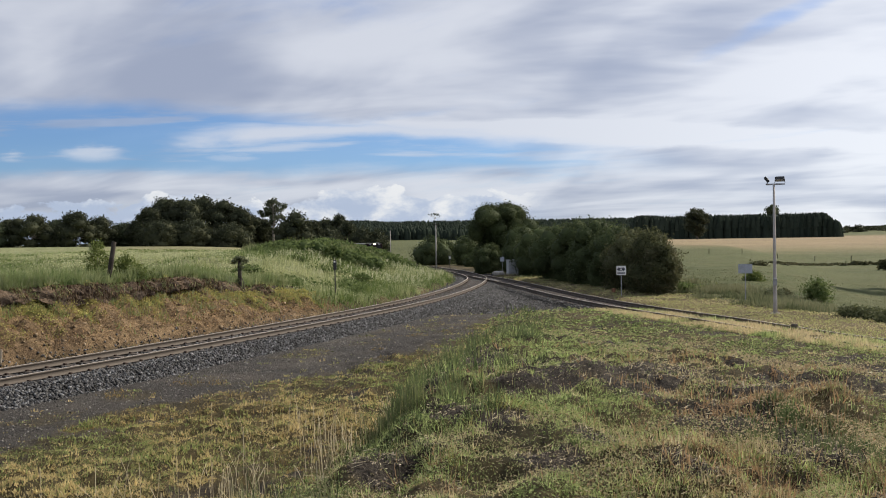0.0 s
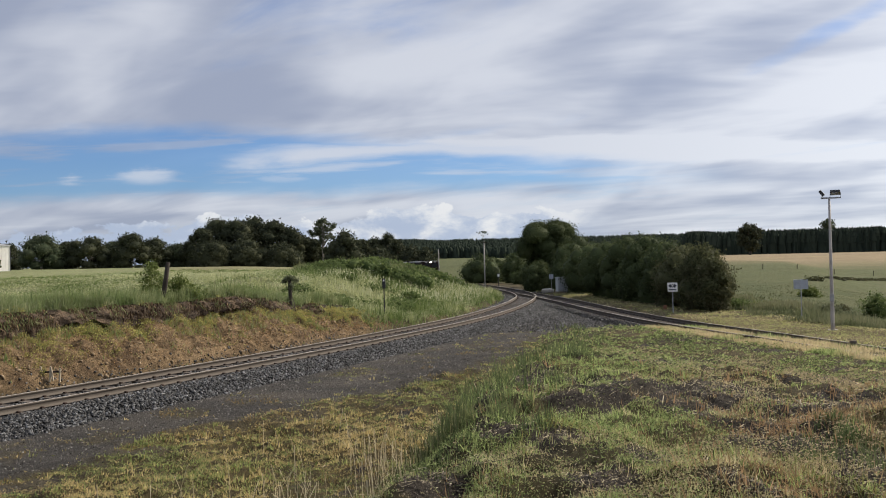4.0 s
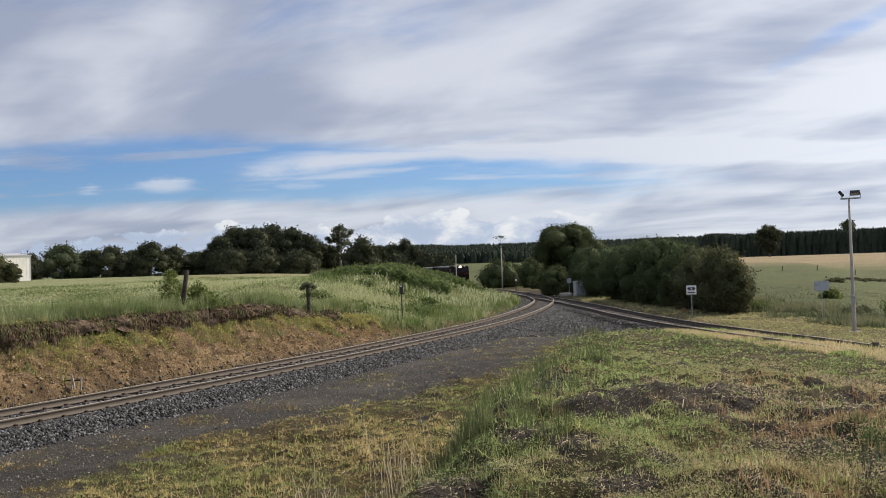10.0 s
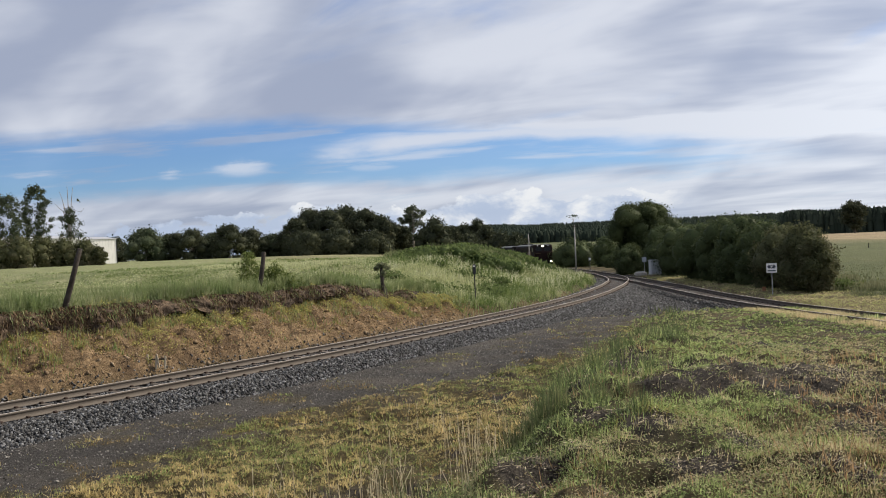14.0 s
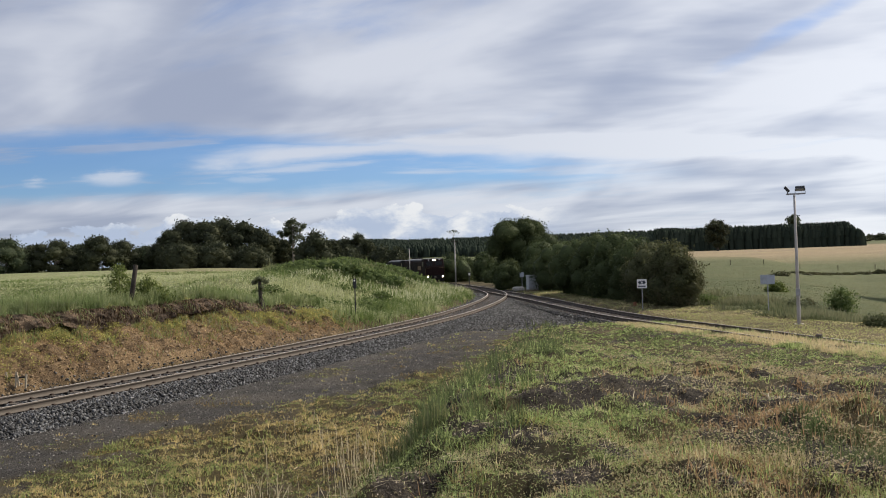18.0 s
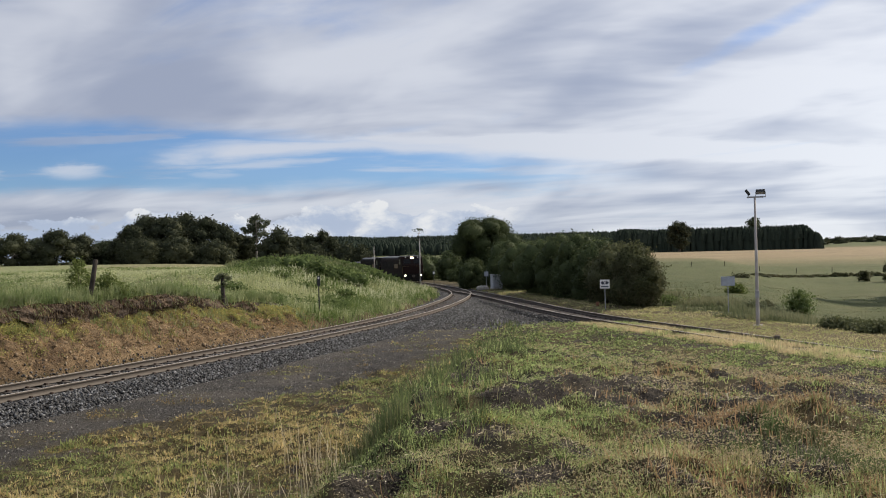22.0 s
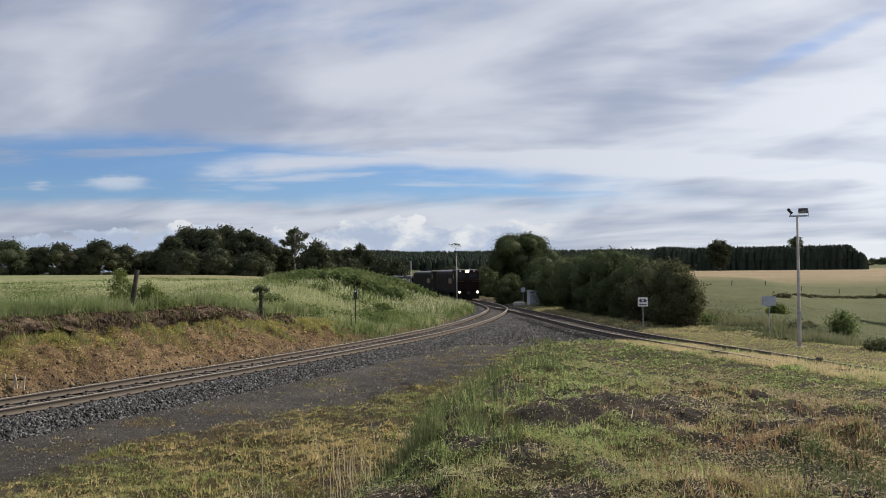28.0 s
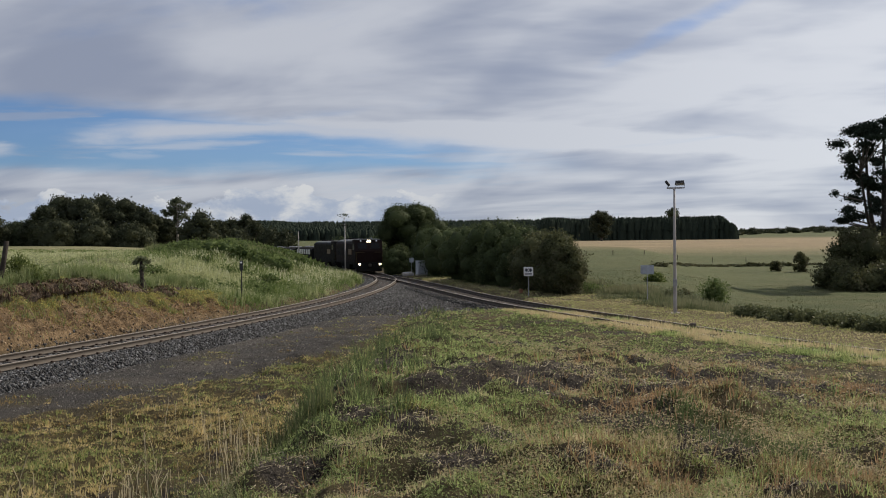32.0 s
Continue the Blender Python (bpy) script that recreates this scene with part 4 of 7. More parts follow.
def limbs_to(lobes, base, trunk_r, fork, rng, bend=0.12):
    """A trunk up to the fork and a limb into each lobe."""
    base, fork = np.array(base, float), np.array(fork, float)
    n = 6
    t = np.linspace(0, 1, n)[:, None]
    sway = np.sin(t * 3.1) * rng.normal(0, bend, (1, 3)) * (1, 1, 0)
    stem = base + (fork - base) * t + sway
    lines = [np.hstack([stem, trunk_r * (1.25 - 0.55 * t)])]
    for x, y, z, r, rz in lobes:
        end = np.array([x, y, z + 0.2 * rz])
        t = np.linspace(0, 1, 5)[:, None]
        start = stem[-1] * 0.85 + stem[-2] * 0.15
        mid = np.sin(t * 3.14) * np.array([[0, 0, -0.10]]) * np.linalg.norm(end - start)
        lines.append(np.hstack([start + (end - start) * t + mid, trunk_r * (0.55 - 0.45 * t)]))
    return lines


def tree(name, label, category, x, y, lobes, leaf_mat, bark, count, leaf, trunk_r=0.25, fork=0.35, seed=1, group="", shell=0.62, z=None, heart=0.62):
    """lobes: rows (dx, dy, height, radius across, radius up) about the foot."""
    rng = np.random.default_rng(seed)
    z = ground_z(x, y) - 0.05 if z is None else z
    ob = thing(name, label, category, group, at=(x, y, z))
    top = max(l[2] + l[4] for l in lobes)
    lines = limbs_to(lobes, (0, 0, -0.2), trunk_r, (0.0, 0, top * fork), rng)
    V, F = tubes(lines[:1], 9)
    part_of("trunk", np_mesh("trunk", V, F, bark, True), ob)
    for line in lines[1:14]:
        V, F = tubes([line], 6)
        part_of("limb", np_mesh("limb", V, F, bark, True), ob)
    V, F = leaf_quads(rng, lobes, count, leaf, shell)
    if heart:
        V2, F2 = hearts(rng, lobes, heart)
        V, F = np.concatenate([V, V2]), np.concatenate([F, F2 + len(V)])
    part_of("crown", np_mesh("crown", V, F, leaf_mat), ob)
    return ob


def lobes_for(rng, wide, tall, low, n, flat=0.8, r=None):
    """Lobes scattered through a crown of that width, from height low to tall."""
    out = []
    for i in range(n):
        h = (i + rng.uniform(0.2, 0.8)) / n
        spread_at = (0.78 + 0.22 * min(h / 0.4, 1)) * math.sqrt(1 - min(max((h - 0.5) / 0.56, 0), 1) ** 2) * wide / 2
        ang = 2.4 * i + rng.uniform(-0.5, 0.5)
        rad = (r or wide * 0.25) * rng.uniform(0.7, 1.3)
        dist = max(spread_at - rad * 0.8, 0) * rng.uniform(0.55, 1.0)
        out.append((dist * math.cos(ang), dist * math.sin(ang), low + (tall - low - rad * flat) * h, rad, rad * flat))
    out.append((0, 0, tall - wide * 0.22 * flat, wide * 0.22, wide * 0.22 * flat))
    return out


def polar(az, r):
    return r * math.sin(radians(az)), r * math.cos(radians(az))


def by_angle(az, r, el):
    """The plan's place at that bearing and distance, and the height over its ground of a point seen at that elevation."""
    x, y = polar(az, r)
    return x, y, EYE[2] + r * math.tan(radians(el)) - ground_z(x, y)


def far_trees():
    rng = np.random.default_rng(40)
    # bearing, distance, top's elevation, width in degrees, leaf count
    for i, (az, r, el, w) in enumerate([(-18.1, 236, 2.25, 1.7), (-17.2, 244, 2.9, 2.2), (-16.0, 240, 2.85, 2.2), (-14.9, 246, 2.98, 2.4), (-13.7, 238, 2.75, 2.0), (-12.7, 236, 2.25, 1.8),
                                        (-12.0, 240, 1.75, 1.6), (-11.25, 240, 1.5, 1.5), (-10.45, 242, 0.95, 1.3), (-15.4, 228, 1.6, 2.4), (-17.4, 226, 1.5, 2.2), (-13.2, 224, 1.3, 2.2)]):
        x, y, h = by_angle(az, r, el)
        wide = r * math.radians(w) * 1.35
        tree("gum_tree", "dark dense gum tree in a grove behind the field", "tree", x, y, lobes_for(rng, wide, h, -0.5, 15, 0.8, wide * 0.2), M_GUM, M_BARK, 6000, 0.27, 0.35, 0.3, 50 + i, "gum grove behind the field", 0.55, heart=0.72)
    for i, (az, r, el, w) in enumerate([(-29.2, 262, 1.5, 1.8), (-27.3, 250, 2.02, 2.3), (-25.9, 255, 1.55, 1.3), (-24.6, 250, 1.86, 2.2), (-23.4, 258, 1.5, 1.2), (-22.3, 248, 2.04, 2.0), (-20.9, 252, 1.72, 1.8), (-19.6, 256, 1.35, 1.7), (-18.8, 250, 1.5, 1.2)]):
        x, y, h = by_angle(az, r, el)
        wide = r * math.radians(w) * 1.45
        tree("gum_tree", "olive-green gum tree in the row beyond the field", "tree", x, y, lobes_for(rng, wide, h, -0.3, 14, 0.7, wide * 0.19), M_GUMPALE if i % 3 == 1 else M_GUM, M_BARKPALE, 6000, 0.25, 0.3, 0.35, 80 + i, "tree row beyond the field", 0.5, heart=0.72)
    x, y, h = by_angle(-10.62, 232, 2.82)
    lobes = [(math.cos(2.4 * k) * 3.0 * math.sqrt((k % 9 + 0.6) / 9) * (0.7 + 0.3 * (k > 7)), rng.uniform(-1.8, 1.8), h - 0.9 - 0.17 * k * rng.uniform(0.8, 1.15), rng.uniform(0.6, 1.05), rng.uniform(0.5, 0.9)) for k in range(30)]
    tree("tall_gum_tree", "tall open-crowned gum tree with light between its clumps", "tree", x, y, lobes, M_GUMLIGHT, M_BARKPALE, 6500, 0.17, 0.28, 0.42, 131, shell=0.15, heart=0.2)
    for i, (az, r, el, w) in enumerate([(-9.2, 226, 2.08, 2.6), (-8.1, 236, 1.35, 1.5), (-7.3, 300, 1.5, 1.6), (-6.5, 300, 1.75, 1.5), (-5.9, 290, 1.35, 1.4), (-5.0, 260, 0.9, 1.8), (-4.0, 250, 0.75, 1.5), (-7.0, 230, 0.9, 2.0)]):
        x, y, h = by_angle(az, r, el)
        wide = r * math.radians(w) * 1.2
        tree("round_tree", "dark round-headed tree before the pine plantation", "tree", x, y, lobes_for(rng, wide, h, -0.5, 12, 0.9), M_GUM, M_BARK, 2600, 0.36, 0.3, 0.3, 140 + i, "trees before the plantation", 0.5)
    # trees by the shed
    for i, (az, r, el, w) in enumerate([(-33.3, 170, 4.7, 1.9), (-34.9, 165, 4.2, 2.2), (-36.8, 168, 4.6, 2.4)]):
        x, y, h = by_angle(az, r, el)
        wide = r * math.radians(w)
        tree("gum_tree", "tall ragged gum tree standing by the shed", "tree", x, y, lobes_for(rng, wide * 1.1, h, h * 0.3, 40, 0.75, wide * 0.15), M_GUMPALE, M_BARKPALE, 6000, 0.16, 0.22, 0.35, 170 + i, "gum trees by the shed", 0.0, heart=0.0)
    x, y, h = by_angle(-31.5, 168, 4.65)
    ob = tree("half_dead_tree", "half-dead gum tree with bare limbs above a small crown", "tree", x, y, [(rng.normal(0.1, 1.0), rng.normal(0, 0.6), h * rng.uniform(0.36, 0.74), rng.uniform(0.6, 1.2), rng.uniform(0.5, 1.0)) for k in range(20)] + [(1.9, 0, h * 0.80, 0.35, 0.3)], M_GUMPALE, M_BARKPALE, 2300, 0.15, 0.2, 0.4, 190, shell=0.0, heart=0.0)
    for dx, dz, lean in ((-1.4, 0.92, -1.2), (-0.2, 1.0, 0.1), (0.7, 0.97, 1.0), (-2.2, 0.78, -2.0), (2.4, 0.7, 2.2)):
        V, F = tubes([[(0.1 * dx, 0, h * 0.5, 0.09), (0.5 * dx, 0, h * 0.68, 0.07), (0.9 * dx, 0.1, h * (0.5 + 0.8 * (dz - 0.5)), 0.05), (dx + 0.2 * lean, 0, h * dz, 0.02)]], 5)
        part_of("bare_limb", np_mesh("bare_limb", V, F, M_BARKPALE, True), ob, "bare grey limb")
    for i, (az, r, el, w) in enumerate([(-30.7, 150, 1.45, 2.2), (-31.9, 150, 1.6, 2.3), (-33.0, 150, 1.75, 2.3), (-34.2, 148, 1.85, 2.4), (-35.6, 148, 1.8, 2.4), (-30.0, 149, 0.95, 1.1)]):
        x, y, h = by_angle(az, r, el)
        wide = r * math.radians(w)
        tree("shrub", "dense dark shrub in front of the shed", "shrub", x, y, lobes_for(rng, wide, h, 0.1, 14, 0.9), M_HEDGEOLIVE, M_BARK, 3000, 0.18, 0.12, 0.25, 200 + i, "shrubs by the shed", 0.5)
    # lone trees on the skyline right of the lines
    x, y, h = by_angle(16.2, 520, 1.75)
    tree("lone_tree", "dark round-headed tree standing before the plantation", "tree", x, y, [(math.cos(2.4 * k) * (5.2 - 2.0 * (k % 3 == 0)) * math.sqrt(((k * 7) % 26 + 0.5) / 26), math.sin(2.4 * k) * 4, h * (0.16 + 0.66 * (((k * 11) % 26) / 26) ** 0.8), rng.uniform(1.9, 2.9), rng.uniform(1.5, 2.3)) for k in range(26)] + [(-1.5, 0, h * 0.88, 2.6, 2.0), (2.0, 0, h * 0.86, 2.4, 1.9), (-4.6, 0, h * 0.76, 2.5, 2.0), (5.0, 0, h * 0.74, 2.4, 1.9), (-5.2, 0, h * 0.60, 2.2, 1.7), (4.6, 0, h * 0.58, 2.3, 1.8)], M_GUM, M_BARK, 5200, 0.42, 0.6, 0.3, 220, shell=0.45)
    x, y, h = by_angle(20.6, 800, 1.78)
    tree("tall_thin_tree", "thin tree with a small crown above the plantation", "tree", x, y, lobes_for(rng, 15, h, h * 0.72, 6, 0.6), M_GUMPALE, M_BARKPALE, 900, 0.8, 0.35, 0.7, 221, shell=0.3, heart=0.4)
    x, y, h = by_angle(-0.3, 820, 1.72)
    tree("tall_thin_tree", "thin tree with a small crown above the plantation", "tree", x, y, lobes_for(rng, 15, h, h * 0.8, 6, 0.35, 2.2), M_GUMPALE, M_BARKPALE, 160, 0.5, 0.2, 0.7, 222, shell=0.3, heart=0)
    for i in range(70):
        az = 24.5 + (i % 35) * 0.26 + rng.uniform(-0.12, 0.12)
        x, y, h = by_angle(az, rng.uniform(960, 1140), (0.34 if i < 35 else 0.14) + rng.uniform(-0.12, 0.2))
        tree("ridge_tree", "small dark tree on the distant ridge", "tree", x, y, lobes_for(rng, rng.uniform(9, 18), h, 1.0, 5, 0.6), M_GUM, M_BARK, 260, 1.1, 0.4, 0.4, 240 + i, "trees on the distant ridge", 0.4)


def plantation():
    """Planted pines in close rows, seen as one dark wood with a toothed skyline."""
    rng = np.random.default_rng(5)
    V, F, base = [], [], 0
    for az0, az1, r0, r1, tall, n in ((-8.6, 14.8, 605, 905, 9.0, 5600), (12.4, 24.3, 585, 660, 15.2, 4200)):
        az = rng.uniform(az0, az1, n)
        rr = np.sqrt(rng.uniform(r0**2, r1**2, n))
        x, y = rr * np.sin(np.radians(az)), rr * np.cos(np.radians(az))
        z0 = height(x, y) - 0.2
        low_end = 1.0 - 0.35 * step(az, 23.4, 24.3) * (az1 > 20)
        top = tall * low_end * rng.uniform(0.80, 1.05, n)
        for i in range(n):
            sides, wide = 4, rng.uniform(1.7, 2.9)
            for lo, hi, w0, w1 in ((0.0, 0.6, 1.0, 0.7), (0.48, 0.85, 0.95, 0.45), (0.74, 1.0, 0.62, 0.05)):
                ang = np.linspace(0, 2 * np.pi, sides, endpoint=False) + rng.uniform(0, 1)
                ra = wide * w0 * rng.uniform(0.75, 1.25, sides)
                rb = wide * w1 * rng.uniform(0.75, 1.25, sides)
                V.append(np.stack([x[i] + ra * np.cos(ang), y[i] + ra * np.sin(ang), np.full(sides, z0[i] + top[i] * lo) - rng.uniform(0, 0.9, sides)], -1))
                V.append(np.stack([x[i] + rb * np.cos(ang), y[i] + rb * np.sin(ang), np.full(sides, z0[i] + top[i] * hi)], -1))
                j = np.arange(sides)
                F.append(base + np.stack([j, (j + 1) % sides, sides + (j + 1) % sides, sides + j], -1))
                base += 2 * sides
    tagged(new("pine_plantation", np_mesh("pine_plantation", np.concatenate(V), np.concatenate(F), M_PINE)), "dark planted pine forest along the skyline", "forest", kind="stuff")


def near_trees():
    rng = np.random.default_rng(60)
    # hedge along the side track: bearing, distance, top's elevation, width in degrees
    mid = [(4.05, 97, 2.55, 3.7, M_HEDGETREE, 9000, "tall rounded hedge tree beside the junction", 0.1)]
    # the bush at (3.2, 92) fills the dark shade under the hedge tree
    row = [(5.2, 90, 0.9, 2.6, M_HEDGE), (6.5, 84, 0.72, 3.0, M_HEDGE), (7.7, 76, 0.9, 3.0, M_HEDGE), (8.8, 72, 1.15, 3.0, M_HEDGE), (9.9, 68, 1.2, 3.2, M_HEDGE), (11.1, 65, 0.85, 3.2, M_HEDGE), (12.2, 61, 0.55, 3.2, M_HEDGEOLIVE), (13.35, 57, 0.5, 3.0, M_HEDGEOLIVE), (14.0, 55.5, -0.4, 1.9, M_HEDGEOLIVE), (3.2, 92, -0.3, 1.8, M_HEDGE), (10.5, 74, 1.0, 3.4, M_HEDGE), (7.0, 90, 0.8, 3.4, M_HEDGE)]
    for az, r, el, w, mat, n, label, low in mid:
        x, y, h = by_angle(az, r, el)
        tree("hedge_tree", label, "tree", x, y, [(math.cos(2.4 * k) * 3.3 * math.sqrt((k + 0.5) / 22) * (1 - 0.2 * (k % 4 == 0)), math.sin(2.4 * k) * 2.6 * math.sqrt((k + 0.5) / 22), h - 1.3 - 0.9 * (k / 22) - (k % 4) * 1.45, rng.uniform(1.0, 1.5), rng.uniform(0.9, 1.3)) for k in range(22)] + [(math.cos(1.7 * k) * 2.7 * math.sqrt((k + 0.5) / 14), math.sin(1.7 * k) * 2.0 * math.sqrt((k + 0.5) / 14), h - 1.5 - 1.1 * ((k + 0.5) / 14) ** 1.5 - 1.1 * (k % 3), rng.uniform(0.9, 1.3), rng.uniform(0.8, 1.15)) for k in range(14)], mat, M_BARK, 44000, 0.075, 0.25, 0.25, 300, shell=0.72, heart=0.86)
    for i, (az, r, el, w, mat) in enumerate(row):
        x, y, h = by_angle(az, r, el)
        wide = r * math.radians(w)
        tree("hedge_bush", "dense green hedge bush growing along the side track" if mat is M_HEDGE else "olive-brown hedge bush at the end of the row", "bush", x, y, lobes_for(rng, wide * 1.32, h, 0.1, 14, 0.9, wide * 0.30), mat, M_BARK, 17000, 0.07, 0.12, 0.22, 310 + i, "hedge along the side track", 0.74, heart=0.86)
    # the last two are added to darken ground that lies in the trees' shade
    for i, (az, r, el, w) in enumerate([(-0.45, 136, 0.27, 2.9), (1.65, 130, 0.2, 2.1), (0.6, 142, -0.1, 1.8), (2.75, 108, -0.3, 1.5), (2.2, 120, -0.9, 1.6)]):
        x, y, h = by_angle(az, r, el)
        tree("round_bush", "rounded green bush beside the far track", "bush", x, y, lobes_for(rng, r * math.radians(w), h, 0.2, 10, 0.95), M_HEDGE, M_BARK, 9000, 0.10, 0.15, 0.22, 340 + i, "bushes by the far track", 0.7, heart=0.82)
    # scrub along the top of the grassy bank
    for i in range(57):
        az = -11.6 + i * 0.18 + rng.uniform(-0.12, 0.12)
        r = rng.uniform(70, 100) if az < -4.5 else rng.uniform(84, 94)
        el = float(np.interp(az, (-11.8, -10.6, -9.5, -7.8, -6.5, -5.0, -4.4, -3.3, -2.77, -2.17, -1.4), (-0.2, 0.2, 0.3, 0.34, 0.2, -0.15, -0.34, -0.72, -0.95, -1.45, -1.9))) - abs(rng.normal(0.0, 0.28 if az < -4.5 else 0.1))
        x, y, h = by_angle(az, r, el)
        if h < 0.4:
            continue
        h = min(h, 1.35)
        tree("scrub_bush", "low green scrub bush on the grassy bank", "shrub", x, y, lobes_for(rng, rng.uniform(2.2, 4.2), h, 0.05, 9, 0.7), M_SCRUB, M_BARK, 850, 0.12, 0.05, 0.25, 360 + i, "scrub on the bank", 0.4)
    # shrubs by the fence and in the low pasture
    for i, (az, r, el, wide, n, mat) in enumerate([(-21.1, 38.0, 0.42, 1.5, 750, M_SHRUB), (-19.5, 37.6, -0.45, 1.5, 600, M_SHRUB), (-18.6, 37.2, -1.2, 1.3, 380, M_SHRUB), (-9.5, 50, -2.2, 2.0, 500, M_SHRUB), (-10.6, 52, -2.0, 2.2, 500, M_SHRUB),
                                                   (23.1, 60, -2.45, 2.5, 1000, M_SCRUB), (20.5, 56, -3.1, 1.9, 520, M_WEEDBUSH), (21.6, 55, -3.5, 1.7, 420, M_WEEDBUSH), (19.5, 72, -2.15, 2.2, 800, M_SHRUB), (21.2, 58, -3.2, 1.5, 700, M_HEDGEOLIVE), (15.3, 57, -2.8, 2.6, 1200, M_SCRUB), (16.6, 60, -3.4, 2.6, 700, M_SHRUB),
                                                   (28.0, 130, -1.0, 2.4, 900, M_HEDGEOLIVE), (26.6, 132, -1.5, 1.8, 400, M_HEDGEOLIVE), (19.7, 110, -1.6, 3.0, 500, M_HEDGEOLIVE)]):
        x, y, h = by_angle(az, r, el)
        tree("shrub", "loose green shrub in the grass", "shrub", x, y, lobes_for(rng, wide, h, 0.08, 7, 0.8), mat, M_BARK, n * 2, 0.05 * max(r / 45, 1), 0.03, 0.2, 400 + i, "shrubs in the grass", 0.1, heart=0.0 if i < 5 else 0.25)
    for i in range(34):
        az = rng.uniform(-12.5, -4.5)
        r = rng.uniform(46, 84)
        x, y = polar(az, r)
        h = rng.uniform(0.4, 0.75)
        if float(plan(np.array([x]), np.array([y]))[0][0]) < 5:
            continue
        tree("weed_clump", "rank green weed clump on the bank", "shrub", x, y, lobes_for(rng, rng.uniform(1.8, 3.6), h, 0.0, 8, 0.6), M_SCRUB, M_BARK, 900, 0.07, 0.03, 0.2, 560 + i, "weeds on the bank", 0.2, heart=0.3)
    for i in range(24):
        az = 24.9 + i * 0.5
        r = 42.5 - 0.42 * i + rng.uniform(-1.2, 1.2)
        x, y, h = by_angle(az, r, -4.75 - 0.35 * float(step(np.array(az), 30, 36)) - rng.uniform(0, 1.0))
        tree("bramble", "dark bramble clump along the edge of the pasture", "shrub", x, y, lobes_for(rng, rng.uniform(1.2, 2.0), max(h, 0.6), 0.05, 9, 0.8), M_BRAMBLE, M_BARK, 1500, 0.06, 0.03, 0.2, 430 + i, "brambles along the pasture", 0.15, heart=0.35)
    # a flat row of dark bushes stands in for what is mostly a shadow line
    for i in range(34):
        az = 20.6 + i * 0.28
        r = float(np.interp(az, (20.0, 21.5, 23.0, 30.0), (112, 132, 150, 158))) + rng.uniform(-4, 4)
        x, y, h = by_angle(az, r, -1.80 + 0.16 * float(step(np.array(az), 22, 25)) + rng.uniform(-0.15, 0.06))
        tree("shade_line_bush", "low dark bush standing in for the shadow line across the pasture", "shrub", x, y, lobes_for(rng, rng.uniform(1.2, 2.2), min(max(h, 0.35), 0.8), 0.02, 6, 0.6), M_HEDGEOLIVE, M_BARK, 450, 0.12, 0.04, 0.2, 460 + i, "hedgerow across the pasture", 0.3)
    # the big pine with dark bushes round its foot
    x, y, h = by_angle(32.5, 100, 6.95)
    prng = np.random.default_rng(77)
    ob = thing("pine_tree", "tall old pine with a dark domed crown and bare forked trunks", "tree", at=(x, y, ground_z(x, y) - 0.1))
    leaders = [(0.0, 0.0, 0.93, 0.34), (-1.5, 0.5, 0.86, 0.26), (1.7, -0.4, 0.88, 0.26), (2.9, 0.6, 0.78, 0.2), (-2.6, -0.3, 0.70, 0.18)]
    for lx, ly, lh, lr in leaders:
        V, F = tubes([[(0.25 * lx, 0.25 * ly, 0.0, lr * 1.3), (0.3 * lx, 0.3 * ly, h * 0.16, lr), (0.75 * lx, 0.8 * ly, h * 0.4, lr * 0.8), (lx, ly, h * 0.62, lr * 0.6), (lx * 1.08, ly, h * lh, lr * 0.2)]], 9)
        # dark post material instead of bark: the trunks' backlit shade is in the colour
        part_of("trunk", np_mesh("trunk", V, F, M_POST, True), ob)
    lobes = []
    for k in range(84):
        u, v = prng.uniform(-1, 1), prng.uniform(0, 6.28)
        w = math.sqrt(max(1 - u * u, 0)) * prng.uniform(0.55, 1.0)
        lobes.append((4.6 * w * math.cos(v), 4.6 * w * math.sin(v), h * (0.765 + 0.195 * u), prng.uniform(0.6, 1.15), prng.uniform(0.35, 0.65)))
    for k in range(34):
        v = prng.uniform(0, 6.28)
        q = prng.uniform(2.2, 4.9)
        lobes.append((q * math.cos(v), q * math.sin(v), h * prng.uniform(0.30, 0.56), prng.uniform(0.5, 1.1), prng.uniform(0.3, 0.55)))
    for x1, y1, z1, r1, q1 in lobes[::2]:
        lx, ly, lh, lr = min(leaders, key=lambda t: (t[0] - x1) ** 2 + (t[1] - y1) ** 2)
        z0 = min(z1 - 0.9, h * lh * 0.95)
        V, F = tubes([[(lx * min(z0 / (0.62 * h), 1), ly, z0, 0.10), (0.5 * (lx + x1), 0.5 * (ly + y1), z0 + 0.55 * (z1 - z0), 0.07), (x1, y1, z1, 0.025)]], 5)
        part_of("limb", np_mesh("limb", V, F, M_BARK, True), ob)
    V, F = leaf_quads(prng, lobes, 30000, 0.12, 0.2)
    V2, F2 = hearts(prng, lobes, 0.45)
    part_of("crown", np_mesh("crown", np.concatenate([V, V2]), np.concatenate([F, F2 + len(V)]), M_PINE), ob)
    for i, (az, r, el, wide) in enumerate([(30.5, 95, 0.35, 4.5), (31.6, 96, 0.65, 6.5), (33.4, 98, 0.8, 7), (35.5, 97, 0.6, 7), (29.9, 90, -1.3, 4.5), (30.7, 87, -1.9, 4), (32.5, 88, -1.4, 5.5), (34.5, 88, -1.2, 6)]):
        x, y, h = by_angle(az, r, el)
